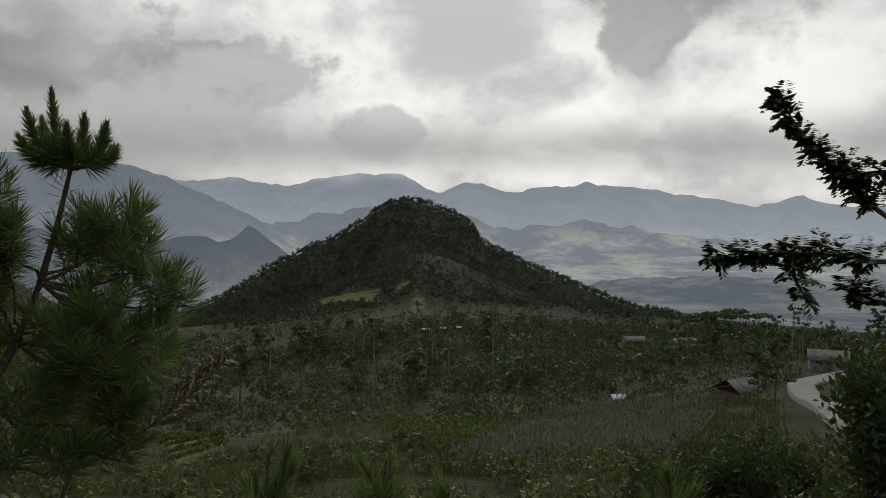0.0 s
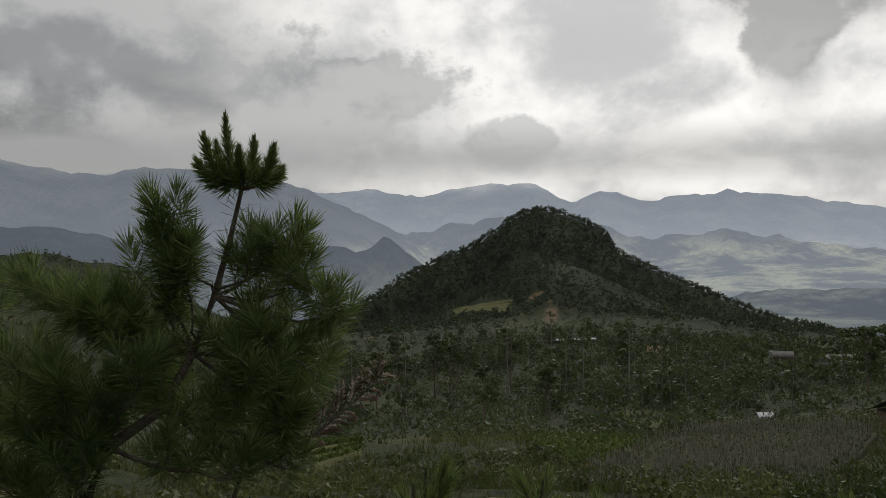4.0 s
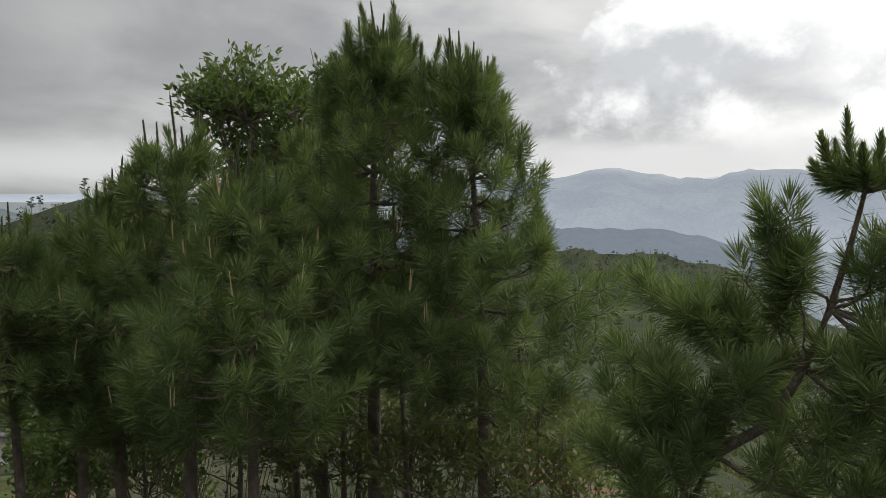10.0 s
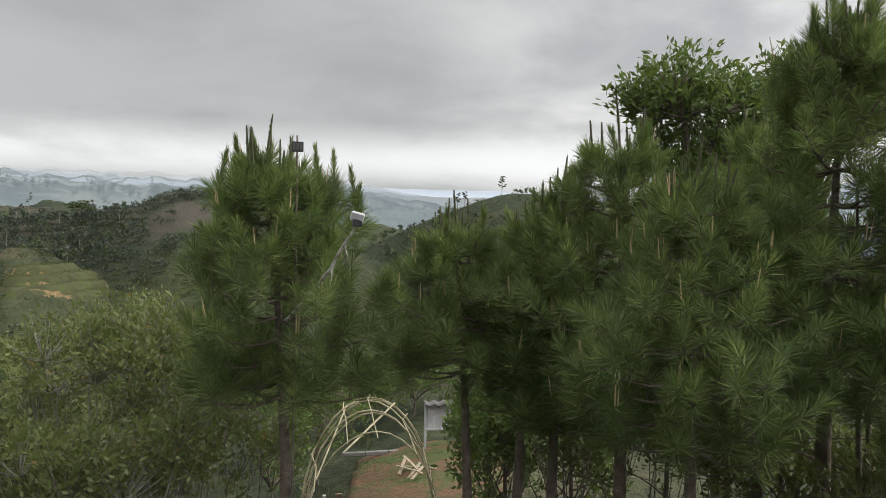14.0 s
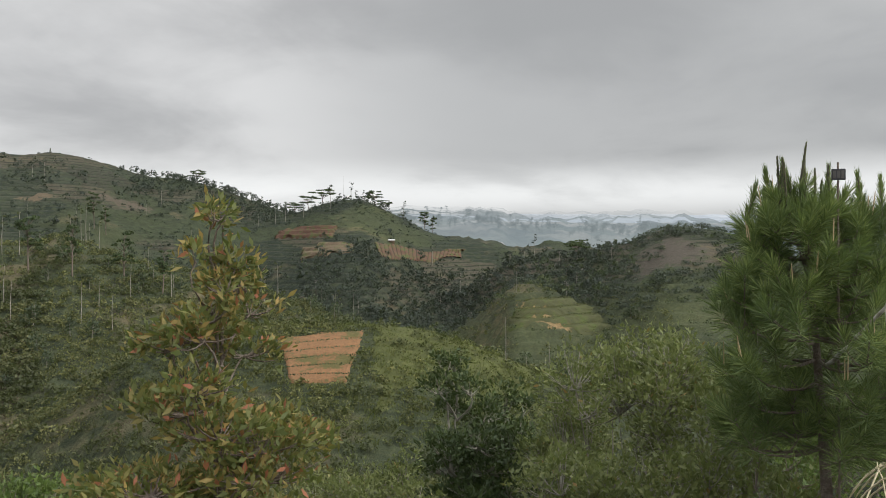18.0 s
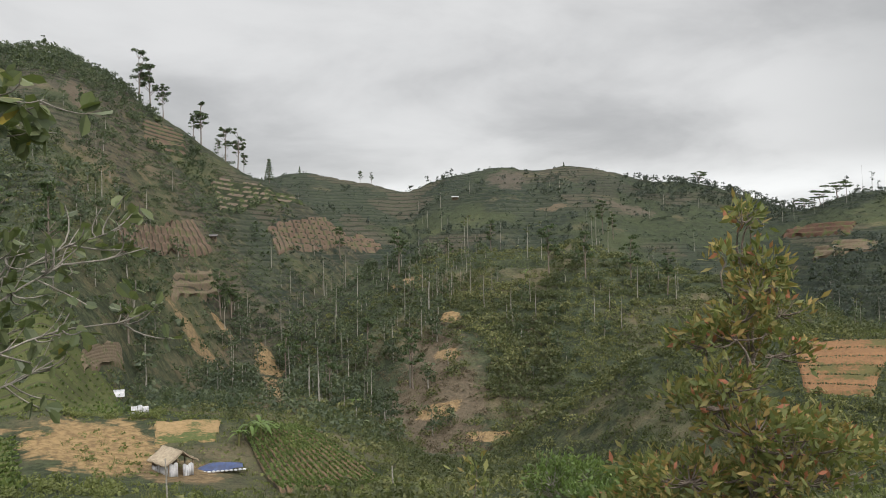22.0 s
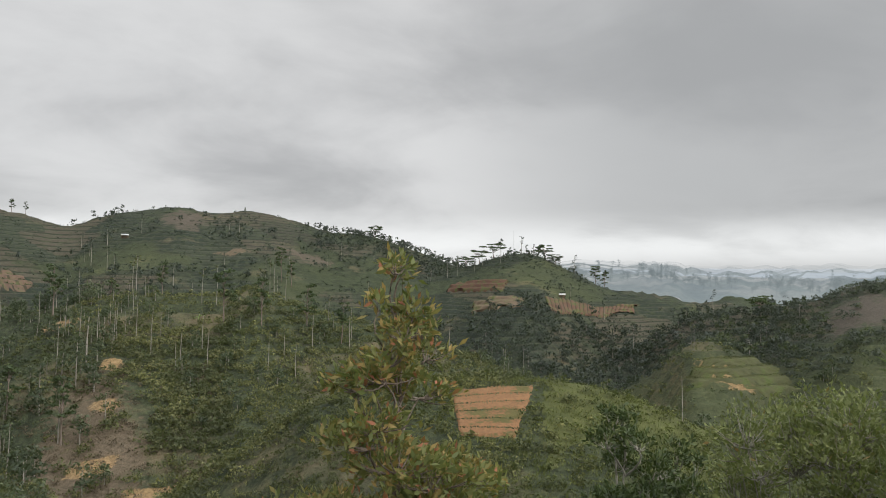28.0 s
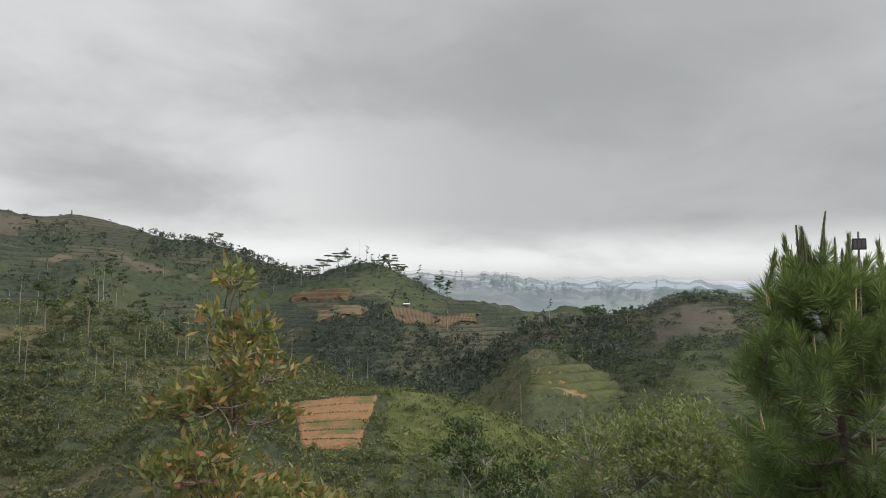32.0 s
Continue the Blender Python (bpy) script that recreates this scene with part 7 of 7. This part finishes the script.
# ---- single trees that stand out on the ridges ----
def hill_tree(kind, bearing, r, height, seed, label, sink=0.4):
    rng = rng_of(seed)
    top = thing("ridge_tree", put_at(bearing, r, sink), label, "tree", "trees on the ridges", turn=float(rng.uniform(0, 360)))
    leaf, wood = Heap(), Heap()
    if kind == "gum":
        trunk = bend((0, 0, 0), (rng.uniform(-0.04, 0.04), 0, 0.95), (rng.uniform(-0.05, 0.05), 0, 0), 6)
        wood.add(tube(trunk, np.linspace(0.016, 0.005, 6), 6))
        for k in range(17):
            z = rng.uniform(0.4, 1.0)
            a = rng.uniform(0, 6.28)
            l = rng.uniform(0.06, 0.2) * (1.25 - 0.5 * z)
            e = along_line(trunk, min(z, 1)) + np.array([math.cos(a) * l, math.sin(a) * l, 0.06])
            wood.add(tube([along_line(trunk, max(z - 0.08, 0)), e], [0.006, 0.003], 4))
            leaf.add(crown_cards(rng, 46, [(*e, rng.uniform(0.05, 0.1), rng.uniform(0.025, 0.055))], 0.042))
    elif kind == "flat":
        trunk = bend((0, 0, 0), (0.08, 0, 0.8), (0.1, 0, 0), 6)
        wood.add(tube(trunk, np.linspace(0.035, 0.012, 6), 6))
        for k in range(13):
            a = rng.uniform(0, 6.28)
            l = rng.uniform(0.2, 0.75)
            z = rng.choice([0.62, 0.75, 0.88, 0.98]) + 0.04 * rng.normal()
            e = np.array([math.cos(a) * l + 0.08, math.sin(a) * l, z])
            wood.add(tube(bend(along_line(trunk, 0.7 * rng.uniform(0.6, 1.2)), e, (0, 0, 0.1), 4), [0.014, 0.01, 0.006, 0.003], 4))
            leaf.add(crown_cards(rng, 90, [(*e, rng.uniform(0.2, 0.34), 0.045)], 0.075))
    else:
        wood.add(tube([(0, 0, 0), (0.01, 0, 0.5), (0, 0, 0.98)], [0.02, 0.014, 0.004], 6))
        for z in np.linspace(0.25, 1.0, 9):
            w = 0.24 * (1.1 - z) + 0.03
            leaf.add(crown_cards(rng, 60, [(0, 0, z - 0.04, w, 0.06)], 0.06))
    for h in (leaf, wood):
        h.v = [v * height for v in h.v]
    child("trunk", wood.mesh("trunk", M_BARK, True), top)
    stuff(child("crown", leaf.mesh("crown", M_DARK), top))


for s_t, (k_t, b_t, r_t, h_t) in enumerate((
        ("gum", 166.9, 424, 26), ("gum", 166.2, 425, 22), ("gum", 165.4, 425, 18), ("gum", 163.0, 424, 22), ("gum", 163.5, 424, 12), ("gum", 161.4, 424, 19), ("gum", 160.6, 425, 20), ("gum", 160.2, 424, 11), ("gum", 161.9, 424, 10),
        ("fir", 158.5, 426, 13), ("fir", 156.4, 638, 6), ("gum", 152.2, 640, 11), ("gum", 151.4, 640, 9), ("gum", 172.6, 432, 9), ("gum", 170.9, 432, 7),
        ("flat", 122.2, 536, 8), ("flat", 121.3, 537, 9), ("flat", 120.3, 538, 10), ("flat", 116.7, 536, 9), ("flat", 116.0, 534, 7), ("flat", 102.4, 366, 9), ("flat", 85.5, 330, 13),
        ("fir", 137.8, 640, 4), ("flat", 128.8, 640, 9), ("gum", 113.2, 560, 17), ("gum", 112.6, 560, 15), ("gum", 74.2, 420, 10), ("gum", 77.3, 418, 9), ("gum", 76.8, 416, 8),
        ("gum", 135.2, 440, 18), ("gum", 134.5, 436, 14), ("gum", 161.9, 228, 14), ("gum", 161.2, 236, 12), ("gum", 153.7, 380, 15), ("gum", 143.0, 400, 17), ("gum", 146.2, 300, 14), ("gum", 156.5, 200, 12), ("gum", 157.6, 210, 12), ("gum", 154.6, 160, 11), ("gum", 152.0, 190, 12), ("gum", 139.0, 232, 15), ("gum", 136.5, 228, 13), ("gum", 133.4, 240, 14), ("gum", 131.0, 236, 12), ("gum", 148.8, 170, 13), ("gum", 149.6, 250, 15), ("gum", 167.8, 150, 11), ("gum", 172.5, 145, 13), ("gum", 175.4, 150, 14),
        ("gum", 12.6, 200, 19), ("gum", 8.9, 210, 15), ("gum", 8.4, 230, 17), ("gum", 4.6, 200, 16), ("fir", -3.2, 210, 16), ("gum", 6.6, 120, 10), ("gum", 1.9, 140, 11), ("gum", -18.5, 130, 10), ("gum", -22.6, 75, 7), ("gum", -21.6, 78, 6), ("flat", -21.0, 200, 11), ("flat", -18.0, 320, 14), ("gum", -28.5, 230, 13), ("gum", 10.0, 205, 18), ("gum", 14.2, 190, 14))):
    hill_tree(k_t, b_t, r_t, h_t, 300 + s_t, {"gum": "tall open-crowned tree with a bare pale trunk", "flat": "flat-topped spreading dark tree", "fir": "narrow dark conical tree"}[k_t])
# two light poles and garden stakes near the shelf
for b_p, r_p, h_p in ((107.5, 129, 7.0), (165.6, 62, 3.0), (150.4, 60, 3.2), (118.9, 538, 16.0)):
    top_p = thing("wooden_pole", put_at(b_p, r_p), "bare pale wooden pole standing on the slope", "pole")
    hp = Heap()
    hp.add(tube([(0, 0, -0.4), (0.04, 0.02, h_p * 0.5), (0.1, 0.0, h_p)], [0.07, 0.06, 0.045], 7))
    child("shaft", hp.mesh("shaft", M_PALE, True), top_p)


# ---- woods, scrub and grass over the slopes, clear of the plots ----
M_GREEN = leaves("fresh_green_weeds", (0.06, 0.074, 0.022), (0.098, 0.11, 0.034), (0.14, 0.148, 0.05), 0.25, clump=0.12)
wood_of("hill_forest", "dense dark forest over the cone-shaped hill", [
    ("wood", 3600, -17, 18, 690, 830, 6.0, -0.6), ("wood", 1500, -14, 16, 520, 700, 5.5, -0.25), ("tuft", 1500, -24, 22, 420, 720, 1.8, -0.2), ("wood", 420, -30, -10, 430, 800, 7, -0.1), ("wood", 1100, -8, 9, 540, 720, 3.6, -0.9)], 11, M_FOREST, M_BARK)
wood_of("valley_trees", "mixed green trees filling the valley below", [
    ("round", 420, -8, 26, 140, 440, 7.0, -0.05), ("tall", 70, -8, 22, 130, 420, 14, 0.05), ("scrub", 2400, -12, 28, 100, 420, 2.6, -0.25), ("tuft", 1600, -30, 30, 90, 480, 1.6, -0.3), ("wood", 420, -30, -6, 180, 480, 6, -0.2), ("bush", 160, -32, -6, 130, 400, 3, 0.05), ("round", 190, -30, -7, 128, 430, 5.5, -0.25), ("scrub", 1100, -31, -6, 105, 430, 2.2, -0.5), ("tall", 26, -30, -8, 130, 380, 9, -0.2)], 12, M_WOODS, M_PALE)
wood_of("knoll_woods", "woodland and scrub on the rolling knolls", [
    ("wood", 800, 26, 60, 250, 520, 6, -0.3), ("tuft", 1500, 26, 96, 60, 460, 1.6, -0.2), ("scrub", 1100, 62, 108, 200, 420, 2.2, -0.4), ("wood", 260, 64, 106, 250, 430, 5, 0.05), ("wood", 900, 26, 60, 1100, 1316, 8, -0.5)], 13, M_WOODS, M_PALE)
wood_of("ridge_woods", "dark scrub, hedges and scattered trees over the terraced ridges", [
    ("tuft", 3000, 104, 160, 330, 655, 1.6, -0.55, 1), ("scrub", 1600, 104, 160, 330, 655, 2.4, -0.05), ("wood", 420, 104, 160, 350, 650, 5.5, 0.08), ("tall", 70, 104, 160, 300, 560, 12, 0.05),
    ("wood", 800, 112, 133, 560, 650, 5, -0.4), ("scrub", 900, 100, 121, 290, 440, 3.2, -0.5), ("flat", 40, 100, 121, 300, 430, 6, -0.3), ("wood", 420, 101, 122, 300, 440, 5.5, -0.4), ("scrub", 700, 88, 103, 270, 385, 2.8, -0.4)], 14, M_FOREST, M_PALE)
wood_of("hillside_scrub", "dense green scrub and terrace hedges on the high hill", [
    ("scrub", 1500, 161, 192, 290, 440, 2.4, -0.1), ("wood", 700, 163, 192, 340, 440, 4.5, -0.1), ("tuft", 2400, 152, 192, 170, 330, 1.2, -0.6, 1), ("scrub", 1400, 150, 192, 104, 300, 2.2, -0.25), ("tuft", 1800, 150, 192, 100, 260, 1.0, -0.5), ("wood", 200, 156, 192, 180, 430, 5, 0.1)], 24, M_WOODS, M_PALE)
wood_of("spur_scrub", "bright green scrub and thin pale trees on the spur", [
    ("scrub", 2000, 118, 156, 130, 290, 2.2, -0.2), ("tuft", 3000, 96, 158, 90, 300, 1.2, -0.4), ("thin", 44, 122, 148, 200, 262, 10, -0.2), ("scrub", 800, 96, 130, 100, 290, 1.9, -0.15), ("scrub", 420, 152, 188, 108, 260, 1.9, -0.05), ("thin", 16, 98, 122, 130, 300, 9, -0.5), ("grass", 1500, 118, 150, 130, 270, 1.3, -0.6), ("bush", 420, 138.5, 146.0, 160, 232, 2.5, -0.8), ("scrub", 500, 120, 139, 205, 262, 2.4, -0.4), ("scrub", 700, 122, 143, 120, 205, 1.7, -0.8), ("tuft", 1500, 122, 146, 110, 205, 0.9, -0.8)], 15, M_SCRUB, M_PALE)
wood_of("ravine_trees", "dark trees crowding the ravine and the gully", [
    ("round", 210, 146, 163, 120, 330, 5.5, -0.1), ("tall", 26, 146, 170, 130, 300, 10, -0.2), ("round", 110, 120, 146, 140, 300, 4.5, 0.05), ("round", 80, 164, 190, 130, 300, 6, 0.0), ("round", 70, 98, 122, 150, 300, 5, 0.05), ("thin", 18, 146, 162, 130, 300, 10, -0.3), ("tall", 10, 156, 170, 220, 300, 9, -0.3)], 16, M_WOODS, M_PALE)
wood_of("slope_undergrowth", "rough grass, ferns and scrub on the near slope", [
    ("grass", 1300, -34, 44, 9, 34, 0.7, -0.6), ("grass", 900, -34, 44, 30, 90, 1.2, -0.5), ("brush", 190, -34, 44, 14, 50, 1.3, -0.2), ("bush", 260, -34, 44, 50, 110, 1.5, -0.1), ("grass", 900, 36, 96, 11, 60, 0.7, -0.5), ("bush", 160, 40, 98, 24, 90, 2.0, -0.1), ("grass", 1500, 94, 170, 9, 75, 0.9, -0.5), ("brush", 150, 94, 165, 18, 50, 1.4, -0.2), ("bush", 420, 94, 165, 45, 110, 1.5, -0.3), ("scrub", 900, 118, 152, 75, 150, 1.5, -0.5), ("grass", 900, 118, 152, 65, 150, 1.0, -0.6)], 17, M_SCRUB, M_PALE)
wood_of("shelf_grass", "fresh green grass and weeds between the plots and on the mound", [
    ("grass", 1700, 147, 192, 60, 132, 0.8, -0.7), ("tuft", 2600, 147, 192, 58, 132, 0.7, -0.7), ("bush", 130, 148, 190, 64, 76, 1.1, -0.3), ("bush", 90, 160, 190, 96, 104, 1.1, -0.2), ("grass", 1900, 100, 124, 92, 152, 1.0, -0.7), ("scrub", 260, 100, 124, 95, 150, 1.2, -0.1), ("tuft", 2600, 100, 124, 92, 152, 0.7, -0.9)], 18, M_GREEN, M_PALE)
# far trees that glow, with the mist painted into crown and trunk colour
M_HAZE_TREES = haze_glow_mat("haze_glow_trees", (0.15, 0.18, 0.19), (0.19, 0.22, 0.225), (0.2, 0.24, 0.22), (400, 500, 0.0), 1.0)
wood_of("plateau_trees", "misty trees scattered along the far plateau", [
    ("round", 110, 96, 120, 1480, 1660, 17, -0.2), ("tall", 60, 96, 120, 1500, 1660, 24, -0.2), ("wood", 160, 60, 98, 1480, 1660, 12, -0.1)], 25, M_HAZE_TREES, M_HAZE_TREES)
PLOTS.clear()
M_DEADWOOD = leaves("withered_brush", (0.06, 0.045, 0.033), (0.095, 0.07, 0.05), (0.13, 0.105, 0.07), 0.15, clump=0.1)
wood_of("withered_brush", "withered brown brush on the bare flank of the spur", [
    ("scrub", 330, 139, 151.5, 132, 206, 1.4, -0.5), ("grass", 420, 139, 151.5, 132, 210, 1.0, -0.7), ("scrub", 90, 155.5, 160, 115, 225, 1.1, -0.3)], 19, M_DEADWOOD, M_PALE)
